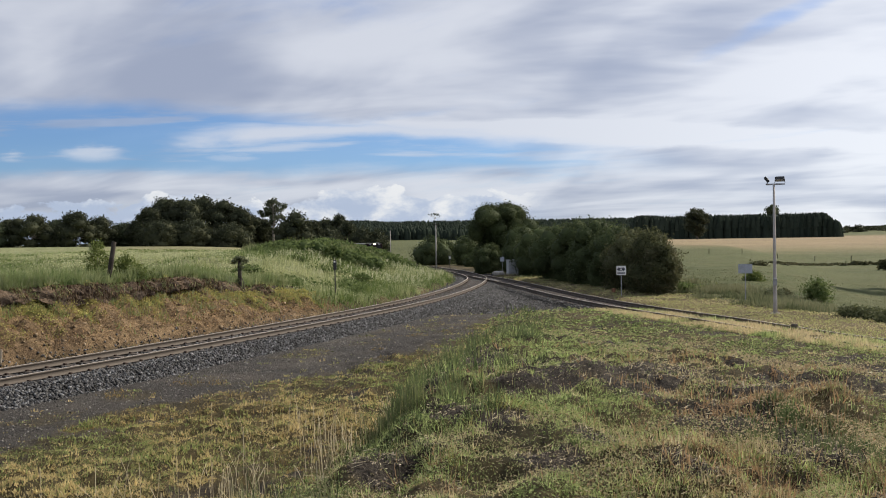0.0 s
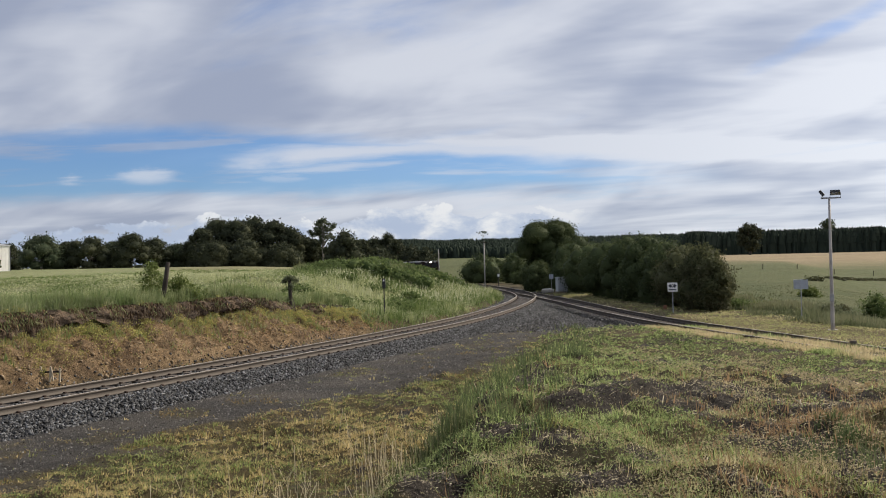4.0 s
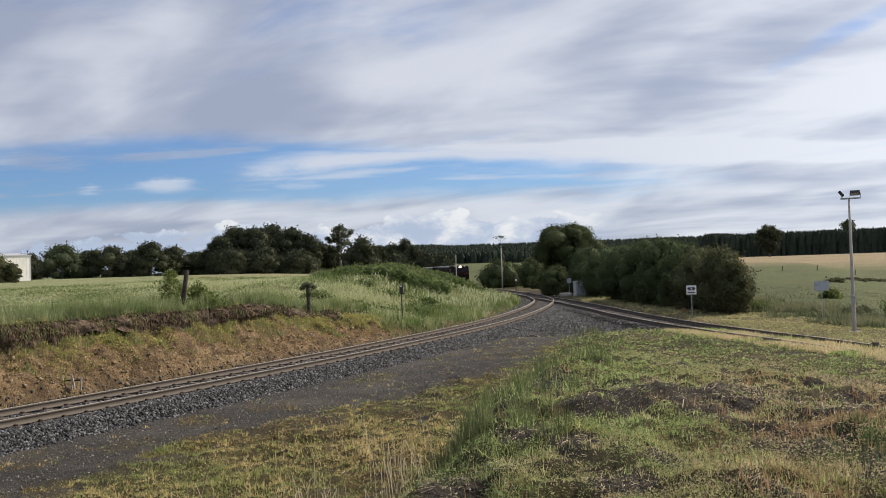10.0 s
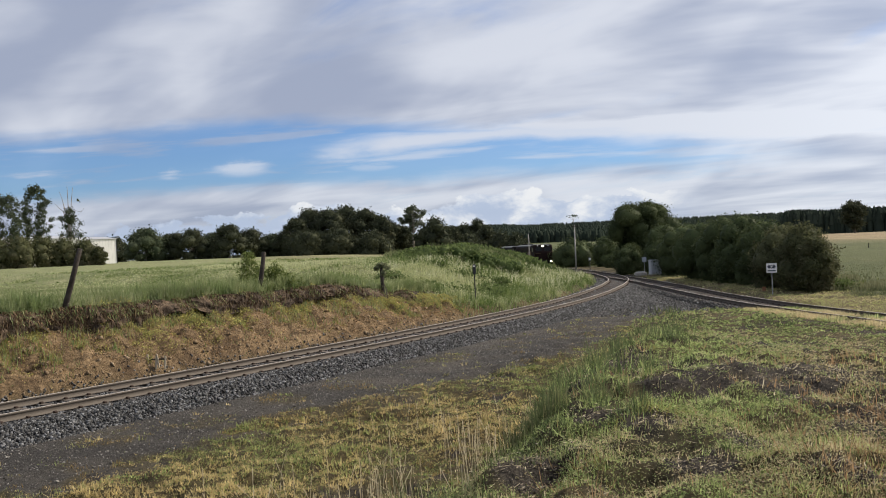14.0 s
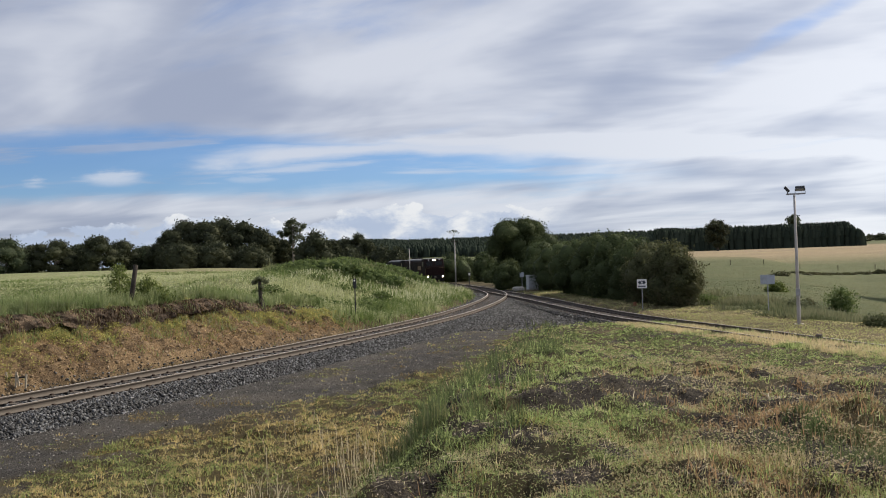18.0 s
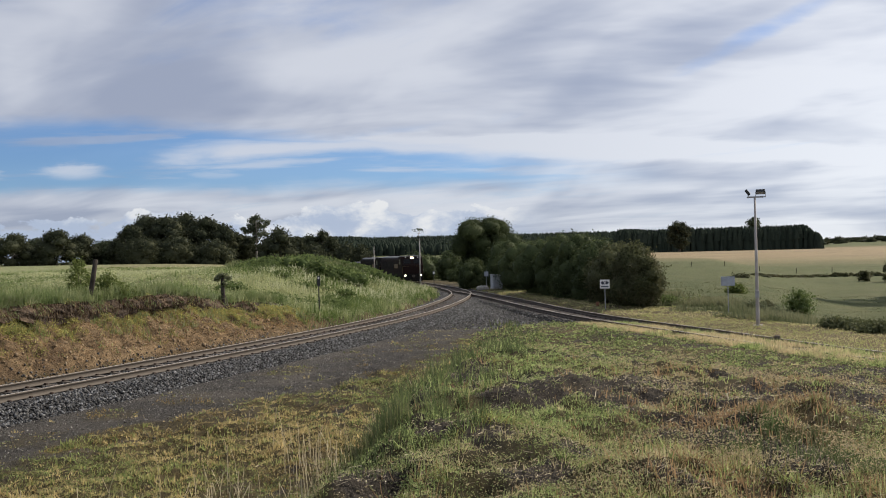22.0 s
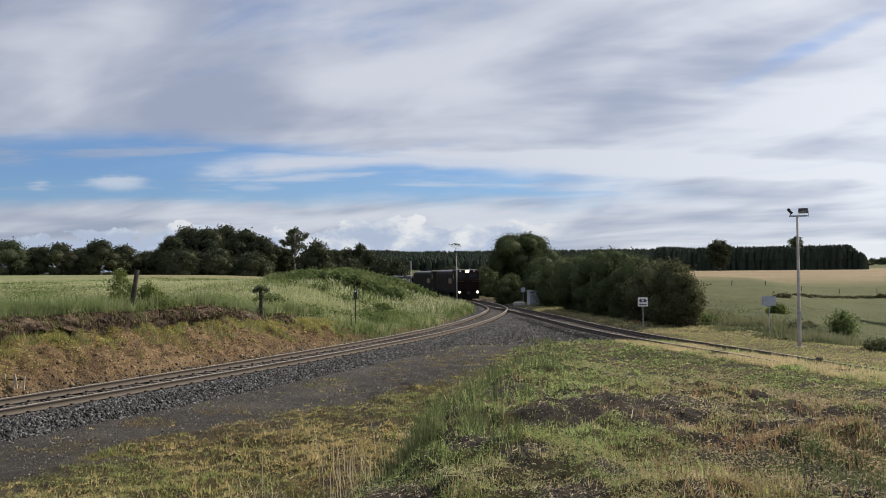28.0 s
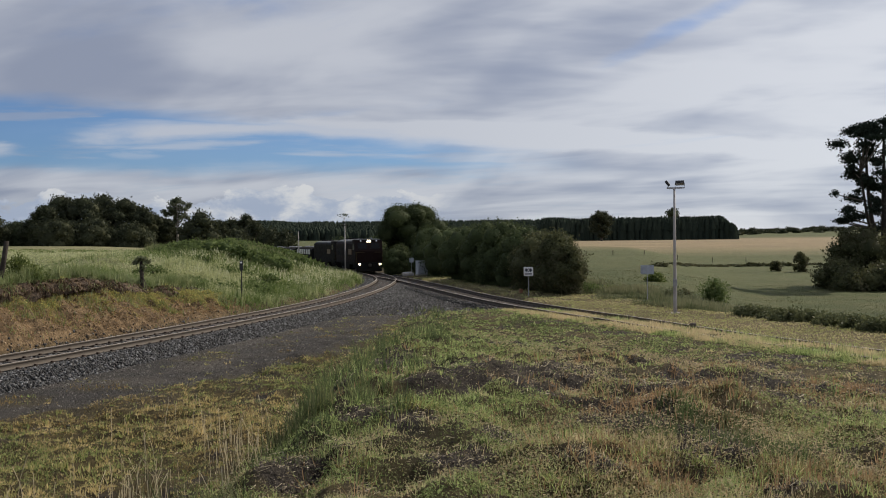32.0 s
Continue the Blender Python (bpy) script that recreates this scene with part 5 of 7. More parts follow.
        tree("dark_bush", "large dark bush round the foot of the pine", "bush", x, y, lobes_for(rng, wide, h, 0.2, 9, 0.9), M_HEDGEOLIVE, M_BARK, 4500, 0.12, 0.15, 0.22, 520 + i, "bushes under the pine", 0.5)


far_trees()
plantation()
near_trees()


# ---- grass ----
def blades(name, label, x, y, tall, wide, mat, lean=0.35, segs=1, z=None, head=0.0, to=None, tone=None):
    """Blades of grass: narrow leaning strips, each its own island."""
    n = len(x)
    if n == 0:
        return
    z = height(x, y) - 0.015 if z is None else z
    ang = RNG.uniform(0, 2 * np.pi, n)
    side = np.stack([np.cos(ang), np.sin(ang), 0 * ang], -1) * (wide / 2)[:, None] if np.ndim(wide) else np.stack([np.cos(ang), np.sin(ang), 0 * ang], -1) * wide / 2
    to = RNG.uniform(0, 2 * np.pi, n) if to is None else to
    off = np.abs(RNG.normal(0, lean, n))
    tip = np.stack([np.cos(to) * off, np.sin(to) * off, np.maximum(1 - 0.4 * off, 0.3)], -1) * tall[:, None]
    foot = np.stack([x, y, z], -1)
    if segs == 1:
        V = np.stack([foot - side * 1.2, foot + side * 1.2, foot + tip], 1)
        F = (np.arange(n) * 3)[:, None] + np.arange(3)[None]
    else:
        mid = tip * 0.5 + np.stack([0 * ang, 0 * ang, 0.10 * tall], -1) - np.stack([np.cos(to), np.sin(to), 0 * to], -1) * (0.12 * off * tall)[:, None]
        V = np.stack([foot - side, foot + side, foot + mid + side * 0.8, foot + mid - side * 0.8, foot + tip + side * (0.12 + head), foot + tip - side * (0.12 + head)], 1)
        one = np.array([(0, 1, 2, 3), (3, 2, 4, 5)])
        F = ((np.arange(n) * 6)[:, None, None] + one[None]).reshape(-1, 4)
    me = np_mesh(name, V.reshape(-1, 3), F, mat)
    if tone is not None:
        me.attributes.new("tone", "FLOAT", "POINT").data.foreach_set("value", np.repeat(tone, V.shape[1]).astype(np.float32))
    tagged(new(name, me), label, "grass", kind="stuff")


def tufts(name, label, x, y, r, per, tall, mat, tone, spread_r=0.05, wide=0.0013, lean=0.45, segs=1):
    """Tussocks: per blades fan out of each place, all of one tone."""
    n = len(x)
    if n == 0:
        return
    ang = RNG.uniform(0, 2 * np.pi, (n, per))
    rad = np.abs(RNG.normal(0, 1, (n, per))) * (spread_r * RNG.uniform(0.5, 1.5, n))[:, None]
    bx, by = (x[:, None] + rad * np.cos(ang)).ravel(), (y[:, None] + rad * np.sin(ang)).ravel()
    hh = (tall[:, None] * RNG.uniform(0.35, 1.15, (n, per))).ravel()
    ww = np.repeat(np.maximum(0.006, wide * r), per) * RNG.uniform(0.6, 1.4, n * per)
    tn = np.clip(np.repeat(tone, per) + RNG.normal(0, 0.12, n * per), 0, 1)
    blades(name, label, bx, by, hh, ww, mat, lean, segs, to=(ang + RNG.normal(0, 0.5, (n, per))).ravel(), tone=tn)


def leaflets(name, label, x, y, r, lift, tone, mat, size=0.00125):
    """Small single leaves, turned every way, up to lift metres over the ground."""
    n = len(x)
    rise = RNG.random(n)
    c = np.stack([x, y, height(x, y) + 0.004 + lift * rise], -1)
    a = RNG.normal(size=(n, 3)) * (1, 1, 0.6)
    a /= np.linalg.norm(a, axis=1, keepdims=True)
    b = np.cross(a, RNG.normal(size=(n, 3)))
    b /= np.linalg.norm(b, axis=1, keepdims=True) + 1e-9
    s = (np.maximum(0.008, size * r) * RNG.uniform(0.5, 1.7, n))[:, None]
    V = np.stack([c - a * s, c + b * s * 0.8, c + a * s], 1).reshape(-1, 3)
    me = np_mesh(name, V, (np.arange(n) * 3)[:, None] + np.arange(3)[None], mat)
    me.attributes.new("tone", "FLOAT", "POINT").data.foreach_set("value", np.repeat(tone, 3).astype(np.float32))
    tagged(new(name, me), label, "turf", kind="stuff")


def scatter(n, az0, az1, r0, r1):
    az = np.radians(RNG.uniform(az0, az1, n))
    r = np.exp(RNG.uniform(math.log(r0), math.log(r1), n))
    return r * np.sin(az), r * np.cos(az), r


def meadow():
    # the mound and the flat beside it
    x, y, r = scatter(620000, -42, 40, 5.2, 52)
    d, e, s = plan(x, y)
    zn = zones(x, y)
    wedge = (d < -2.7) & ((e > 1.2) & (y < 49) | (y < 45) & (e > 0.95))
    on = x - mound_edge(y) + 1.6 * (fbm(x, y, 1.0, 143) - 0.5)
    tuft = fbm(x, y, 0.42, 77)
    big = fbm(x, y, 2.4, 78)
    keep = wedge & (RNG.random(len(x)) < np.clip((tuft - 0.41 - 0.04 * dry_side(x, y)) * 8, 0.10, 1)) & (RNG.random(len(x)) > zn["gravel"] * 0.96) & (RNG.random(len(x)) > zn["bare"] * 0.74)
    up = keep & (on > -1.9)
    wid = np.maximum(0.007, 0.0010 * r)
    crest = step(np.abs(on + 0.3 + 1.4 * (big - 0.5)), 1.9, 0.4)
    tall = (0.025 + 0.17 * np.clip(tuft - 0.38, 0, 1) * RNG.uniform(0.4, 1.6, len(x))) * (0.6 + 1.0 * big) + 0.52 * crest * step(tuft, 0.44, 0.62) * step(fbm(x, y, 1.1, 141), 0.36, 0.6) * RNG.uniform(0.2, 1, len(x))
    lush = up & ((crest * RNG.random(len(x)) > 0.45) | (big > 0.66))
    dryish = up & ~lush & (RNG.random(len(x)) < step(fbm(x, y, 1.5, 91) + 0.16 * dry_side(x, y), 0.48, 0.64) * 0.65)
    rest = up & ~lush & ~dryish
    thin = RNG.random(len(x)) < 0.30
    rest, dryish, lush = rest & thin, dryish & thin, lush & (RNG.random(len(x)) < 0.8)
    blades("shaded_lush_grass", "lush green grass, darkened for shade, along the edge of the mound", x[lush], y[lush], tall[lush], wid[lush], M_GRASSLUSH, 0.45, 2)
    blades("dry_grass", "yellowed short grass on the mound", x[dryish], y[dryish], tall[dryish] * 0.8, wid[dryish], M_DRY, 0.7, 1)
    blades("mound_grass", "short patchy green grass on the mound", x[rest], y[rest], tall[rest], wid[rest], M_GRASS, 0.55, 1)
    tx, ty, tr = scatter(78000, -42, 40, 5.0, 50)
    td, te, ts = plan(tx, ty)
    tz = zones(tx, ty)
    clump = 0.65 * fbm(tx, ty, 0.5, 81) + 0.35 * fbm(tx, ty, 2.6, 82)
    ok = (td < -2.9) & (te > 1.1) & (ty < 48) & (RNG.random(len(tx)) > np.where(td > -7.5, step(tz["gravel"], 0.05, 0.5), tz["gravel"]) * 0.99) & (RNG.random(len(tx)) > tz["bare"] * 0.9) & (RNG.random(len(tx)) < np.clip((clump - 0.47 + 0.06 * (tx < mound_edge(ty) - 1.9) - 0.03 * dry_side(tx, ty)) * 11, 0.03, 1))
    ton = tx - mound_edge(ty) + 1.6 * (fbm(tx, ty, 1.0, 143) - 0.5)
    tone = step(fbm(tx, ty, 1.4, 91) + 0.20 * dry_side(tx, ty) + RNG.normal(0, 0.12, len(tx)), 0.54, 0.78)
    tl = (0.03 + 0.30 * np.clip(clump - 0.40, 0, 1) * RNG.random(len(tx)) ** 1.5) * (1 + 1.6 * step(np.abs(ton + 0.6), 1.4, 0.2))
    m = ok & (ton > -1.9) & (RNG.random(len(tx)) > 0.85 * step(np.abs(ton + 0.4), 1.8, 0.9))
    tufts("grass_tufts", "tussocks of green and yellowed grass on the mound", tx[m], ty[m], tr[m], 11, tl[m] * 1.15, M_TUFT, tone[m], 0.055, 0.0010, 0.75)
    m = ok & (ton <= -1.9)
    tone = step(fbm(tx, ty, 2.6, 95) + RNG.normal(0, 0.09, len(tx)), 0.37, 0.56)
    tufts("flat_tufts", "orange and green tussocks on the flat beside the track", tx[m], ty[m], tr[m], 9, tl[m] * 1.5, M_TUFTDRY, tone[m], 0.085, 0.0016)
    vx, vy, vr = scatter(3600, -42, 6, 12, 46)
    vd, ve, vs = plan(vx, vy)
    sparse = 0.5 * fbm(vx, vy, 2.2, 191) + 0.5 * fbm(vx, vy, 0.6, 192)
    m = (vd < -3.0) & (vd > -8.5) & (ve > 2) & (RNG.random(len(vx)) < np.clip((sparse - 0.50) * 8, 0.015, 1))
    tufts("lane_tufts", "small dry tussocks growing through the gravel lane", vx[m], vy[m], vr[m], 9, 0.03 + 0.12 * RNG.random(m.sum()) ** 1.6, M_TUFTDRY, RNG.random(m.sum()), 0.10, 0.0012, 0.8)
    low = wedge & (RNG.random(len(x)) < 0.5) & (on <= -1.9) & (RNG.random(len(x)) < np.clip((tuft - 0.40) * 6, 0.02, 1)) & (RNG.random(len(x)) > zn["gravel"] * 0.995)
    orange = low & (RNG.random(len(x)) < step(fbm(x, y, 2.2, 95) + 0.1 * tuft, 0.56, 0.68))
    blades("orange_grass", "orange dry grass on the flat beside the track", x[orange], y[orange], tall[orange] * 0.9 + 0.03, wid[orange], M_ORANGE, 0.5, 1)
    low = low & ~orange
    blades("flat_grass", "sparse green-brown grass on the flat beside the track", x[low], y[low], tall[low] * 0.9, wid[low], M_GRASS, 0.6, 1)
    # low leaves of clover, herbs and short turf in cushions
    hx, hy, hr = scatter(560000, -42, 40, 5.0, 50)
    hd, he, hs = plan(hx, hy)
    hz = zones(hx, hy)
    cushion = 0.6 * fbm(hx, hy, 0.42, 77) + 0.4 * fbm(hx, hy, 1.6, 79)
    chance = np.clip((cushion - 0.41 - 0.02 * dry_side(hx, hy)) * 10, 0.10, 1) * (1 - 0.99 * hz["gravel"]) * (1 - 0.88 * hz["bare"]) * np.where((hz["gravel"] > 0.25) & (hd > -7.5), 0.3, 1.0)
    ok = (hd < -2.9) & (he > 1.0) & (hy < 48) & (RNG.random(len(hx)) < chance)
    hon = hx - mound_edge(hy) + 1.6 * (fbm(hx, hy, 1.0, 143) - 0.5)
    dead = fbm(hx, hy, 1.4, 91) * 0.6 + fbm(hx, hy, 0.35, 92) * 0.4 + 0.19 * dry_side(hx, hy)
    lift = 0.012 + 0.75 * np.clip(cushion - 0.43, 0, 1) ** 1.1
    m = ok & (hon > -1.9)
    leaflets("turf_leaves", "low cushions of clover, weeds and short turf on the mound", hx[m], hy[m], hr[m], lift[m], step(dead + RNG.normal(0, 0.07, len(hx)), 0.55, 0.74)[m], M_TURFLEAF)
    m = ok & (hon <= -1.9) & (RNG.random(len(hx)) < 0.8)
    leaflets("flat_leaves", "ochre and green low turf on the flat beside the track", hx[m], hy[m], hr[m], lift[m] * 0.8, step(fbm(hx, hy, 2.4, 95) + RNG.normal(0, 0.09, len(hx)), 0.36, 0.58)[m], M_FLATLEAF)
    # broad-leaved weeds and strong tussocks that stand out of the turf
    wx, wy, wr = scatter(16000, -40, 40, 5.0, 40)
    wd, we, ws = plan(wx, wy)
    clump = 0.6 * fbm(wx, wy, 0.6, 171) + 0.4 * fbm(wx, wy, 2.8, 172)
    m = (wd < -6.5) & (we > 1.8) & (wx > mound_edge(wy) - 1.7) & (RNG.random(len(wx)) < np.clip((clump - 0.50) * 9, 0.02, 1) * (1 - 0.95 * zones(wx, wy)["bare"]))
    tufts("leafy_weeds", "leafy green weeds standing out of the turf on the mound", wx[m], wy[m], wr[m], 13, 0.035 + 0.085 * RNG.random(m.sum()) ** 1.6, M_LEAFWEED, step(clump + RNG.normal(0, 0.1, len(wx)), 0.45, 0.75)[m], 0.06, 0.0011, 0.9, 2)
    # straw and dead stalks lying on the ground
    sx, sy, sr = scatter(40000, -36, 40, 5.2, 34)
    sd, se, ss = plan(sx, sy)
    ok = (sd < -6) & (se > 2) & (RNG.random(len(sx)) < 0.12 + 0.45 * zones(sx, sy)["bare"] + 0.2 * dry_side(sx, sy)) & (sx > mound_edge(sy) - 2 - 2 * RNG.random(len(sx)))
    sx, sy, sr = sx[ok], sy[ok], sr[ok]
    n = len(sx)
    to = RNG.uniform(0, np.pi, n)
    half = 0.010 + 0.055 * RNG.random(n) ** 4.5
    c = np.stack([sx, sy, height(sx, sy) + RNG.uniform(0.01, 0.05, n)], -1)
    a = np.stack([np.cos(to) * half, np.sin(to) * half, RNG.normal(0, 0.25, n) * half], -1)
    w = np.stack([-np.sin(to), np.cos(to), 0.6 + 0 * to], -1) * (np.maximum(0.0014, 0.00025 * sr) * RNG.uniform(0.4, 1.6, n))[:, None]
    V = np.stack([c - a - w, c - a + w, c + a + w, c + a - w], 1).reshape(-1, 3)
    tagged(new("straw", np_mesh("straw", V, (np.arange(n) * 4)[:, None] + np.arange(4)[None], M_SEED)), "pale dead straw lying on the mound", "straw", kind="stuff")
    # pale seed stalks at the foot of the mound's slope
    n = 1700
    y = 6.5 + 12 * RNG.random(n) ** 1.6
    x = mound_edge(y) - 0.8 - np.abs(RNG.normal(0, 1.6, n))
    k = fbm(x, y, 0.8, 12) > 0.54
    x, y = x[k], y[k]
    blades("seed_stalks", "tall pale grass stalks gone to seed", x, y, RNG.uniform(0.25, 0.9, len(x)), np.full(len(x), 0.0095), M_SEED, 0.3, 2, head=1.1)
    # fine ragged growth on the cutting and tall grass of the field over it
    x, y, r = scatter(130000, -46, 2, 22, 130)
    d, e, s = plan(x, y)
    up = (d > 4.45) & (d < 45) & (RNG.random(len(x)) < 0.9 - 0.88 * straw_field(x, y))
    wid = 0.0008 * r
    bank = up & (s > 34)
    field = up & ~bank
    t = fbm(x, y, 1.3, 51)
    near = step(d, 14, 5)
    blades("field_grass", "tall green grass of the field above the cutting", x[field], y[field], (0.12 + 0.62 * near[field] * t[field]) * RNG.uniform(0.5, 1.2, field.sum()), wid[field] * 0.8, M_FIELD, 0.5, 1)
    bank = bank & (RNG.random(len(x)) < 0.4)
    bank = bank | ((d > 1.9) & (d <= 4.5) & (s > 43))
    blades("bank_grass", "rank pale green grass on the bank", x[bank], y[bank], (0.10 + 0.75 * t[bank] * (0.25 + 0.75 * step(d[bank], 22, 12))) * RNG.uniform(0.35, 1.1, bank.sum()), wid[bank] * 0.8, M_BANKGRASS, 0.65, 1)
    bx, by, br = scatter(15000, -40, 1, 24, 128)
    bd, be, bs = plan(bx, by)
    clump = fbm(bx, by, 3.2, 83)
    m = (bd > 2.1) & (bd < 40) & (RNG.random(len(bx)) < np.clip((clump - 0.3) * 4, 0.1, 1)) & ((bs > 43) | (bd > 4.5) & (bd < 9) | (bs > 38) & (bd > 4.5))
    tone = step(fbm(bx, by, 4.5, 85) + RNG.normal(0, 0.08, len(bx)), 0.40, 0.60)
    tufts("bank_tufts", "rank tussocks of pale and green grass on the bank", bx[m], by[m], br[m], 14, (0.25 + 0.75 * clump[m] * RNG.random(m.sum())) * (0.35 + 0.65 * step(bd[m], 24, 12)), M_TUFTBANK, tone[m], 0.22, 0.0011, 0.4)
    n = 34000
    gy = RNG.uniform(7, 46, n)
    gd = 4.35 + np.abs(RNG.normal(0, 1.3, n))
    th = np.arctan(main_x(gy + 0.5) - main_x(gy - 0.5))
    gx, gy = main_x(gy) - gd * np.cos(th), gy + gd * np.sin(th)
    stand = 0.6 * fbm(gx, gy, 1.1, 181) + 0.4 * fbm(gx, gy, 0.4, 182)
    m = RNG.random(n) < step(stand, 0.36, 0.58)
    blades("edge_grass", "tall rank green grass along the edge of the field", gx[m], gy[m], (0.22 + 1.15 * np.clip(stand - 0.3, 0, 1) * RNG.uniform(0.5, 1.5, n))[m], np.full(m.sum(), 0.024), M_EDGEGRASS, 0.45, 2)
    # fine leafage that fills the grass of bank and field
    lx, ly, lr = scatter(330000, -44, 1.5, 26, 125)
    ld, le, ls = plan(lx, ly)
    soft = fbm(lx, ly, 2.4, 83) * 0.6 + fbm(lx, ly, 0.9, 84) * 0.4
    m = (ld > 2.2) & (ld < 34) & ((ls > 43) | (ld > 4.6)) & (RNG.random(len(lx)) < np.clip((soft - 0.30) * 5, 0.1, 1) * (1 - 0.9 * straw_field(lx, ly)))
    on_bank = m & (ls > 38)
    pale = step(fbm(lx, ly, 4.5, 85) + 0.10 * step(ld, 4, 8) + RNG.normal(0, 0.08, len(lx)), 0.37, 0.60)
    leaflets("bank_leafage", "fine green and pale grass leafage covering the bank", lx[on_bank], ly[on_bank], lr[on_bank], (0.10 + 0.85 * np.clip(soft - 0.25, 0, 1) * (0.35 + 0.65 * step(ld, 24, 12)))[on_bank], pale[on_bank], M_BANKLEAF, 0.00075)
    in_field = m & (ls <= 38)
    leaflets("field_leafage", "fine pale green grass leafage of the field", lx[in_field], ly[in_field], lr[in_field], (0.08 + 0.7 * np.clip(soft - 0.25, 0, 1) * step(ld, 16, 6))[in_field], pale[in_field], M_FIELDLEAF, 0.00075)
    # dry thatch lying down the face of the cutting
    n = 90000
    fy, fd = RNG.uniform(8, 45, n), RNG.uniform(2.1, 4.25, n)
    th = np.arctan(main_x(fy + 0.5) - main_x(fy - 0.5))
    cx, cy = main_x(fy) - fd * np.cos(th), fy + fd * np.sin(th)
    grown = 0.6 * fbm(cx, cy, 0.8, 57) + 0.4 * fbm(cx, cy, 0.3, 58) + 0.15 * (fd - 3.15)
    m = RNG.random(n) < np.clip((grown - 0.40) * 5, 0.30, 1)
    leaflets("cutting_thatch", "dry orange and yellow-green thatch on the raw cutting", cx[m], cy[m], np.hypot(cx, cy)[m], (0.03 + 0.55 * np.clip(grown - 0.42, 0, 1))[m], step(grown + RNG.normal(0, 0.06, n), 0.46, 0.60)[m], M_THATCH, 0.0009)
    side = (d > 2.3) & (d < 3.9) & (s < 42) & (RNG.random(len(x)) < 0.03 + 0.9 * step(fbm(x, y, 0.6, 53) + 0.22 * (d - 3.4), 0.48, 0.62))
    blades("cutting_grass", "yellow-green tufts on the raw cutting", x[side], y[side], RNG.uniform(0.06, 0.32, side.sum()), wid[side] * 0.9, M_DRY, 0.5, 1)
    n = 52000
    fy, fd = RNG.uniform(8, 43, n), RNG.uniform(1.9, 3.95, n)
    th = np.arctan((main_x(fy + 0.5) - main_x(fy - 0.5)))
    cx, cy = main_x(fy) - fd * np.cos(th), fy + fd * np.sin(th)
    grow = RNG.random(n) < 0.02 + 0.95 * step(fbm(cx, cy, 0.7, 57) + 0.24 * (fd - 3.1), 0.46, 0.62)
    grow = grow & (RNG.random(n) < 0.75)
    cx, cy = cx[grow], cy[grow]
    k = len(cx)
    odd = RNG.random(k) < 0.5
    tl = RNG.uniform(0.05, 0.30, k)
    blades("cutting_tufts", "yellow-green tufts high on the raw cutting", cx[odd], cy[odd], tl[odd], np.full(odd.sum(), 0.028), M_BANKGRASS, 0.5, 1)
    blades("cutting_tufts", "straw-coloured tufts high on the raw cutting", cx[~odd], cy[~odd], tl[~odd], np.full((~odd).sum(), 0.028), M_DRY, 0.5, 1)
    n = 4200
    fy, fd = RNG.uniform(9, 43, n), 1.95 + 2.1 * RNG.random(n) ** 1.5
    th = np.arctan((main_x(fy + 0.5) - main_x(fy - 0.5)))
    cx, cy = main_x(fy) - fd * np.cos(th), fy + fd * np.sin(th)
    stones("soil_clods", cx, cy, height(cx, cy) + 0.005, 0.07 * RNG.random(n) ** 5 + 0.012, "dry brown clods on the face of the cutting", M_CLOD)
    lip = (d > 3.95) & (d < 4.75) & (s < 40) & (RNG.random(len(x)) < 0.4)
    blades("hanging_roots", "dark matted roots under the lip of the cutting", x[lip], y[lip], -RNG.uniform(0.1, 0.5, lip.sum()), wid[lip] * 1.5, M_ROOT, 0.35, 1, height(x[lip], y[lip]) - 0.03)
    n = 5000
    gy = RNG.uniform(14, 42, n)
    gx = side_x(gy) + RNG.uniform(-1.2, 1.2, n)
    ok = fbm(gx, gy, 0.8, 71) > 0.40
    gx, gy = gx[ok], gy[ok]
    k = len(gx)
    blades("track_grass", "grass grown up between the sunken rails", gx, gy, RNG.uniform(0.06, 0.22, k) * (0.4 + 0.6 * step(44 - gy, 0, 14)), np.full(k, 0.03), M_GRASS, 0.4, 1)
    n = 19000
    gy = RNG.uniform(15, 47, n)
    gx = side_x(gy) - np.where(RNG.random(n) < 0.7, RNG.uniform(0.75, 1.9, n), RNG.uniform(-0.4, 0.75, n))
    ok = (fbm(gx, gy, 0.9, 72) > 0.36) & (RNG.random(n) < step(47 - gy, 0, 5))
    tufts("track_edge_grass", "tufts of grass hiding the rail nearest the mound", gx[ok], gy[ok], np.hypot(gx, gy)[ok], 4, RNG.uniform(0.08, 0.27, ok.sum()) * (0.6 + 0.4 * step(46 - gy, 0, 10))[ok], M_TUFT, step(fbm(gx, gy, 1.4, 91) + 0.12 * step(gy, 40, 30), 0.34, 0.58)[ok], 0.08, 0.0009, 0.5)
    # the strip and pasture beyond the side track
    x, y, r = scatter(130000, 3, 42, 26, 150)
    d, e, s = plan(x, y)
    a = np.where(y > 83, -d, -e)
    up = (d < 0) & (e < 0) & ((a > 1.3) | (y < 44) & (a > 0.95))
    t = fbm(x, y, 2.0, 61)
    strip = up & (a < 6.5)
    low = up & (a >= 6.5) & (r < 95) & (RNG.random(len(x)) < 0.4)
    gx, gy, gr = scatter(120000, 4, 40, 22, 85)
    gd, ge, gs = plan(gx, gy)
    green = fbm(gx, gy, 2.2, 63)
    m = (ge < -0.95) & (ge > -7.5) & (gd < 0) & (gy < 82) & (RNG.random(len(gx)) < 0.35 + 0.65 * step(fbm(gx, gy, 0.8, 64), 0.35, 0.6))
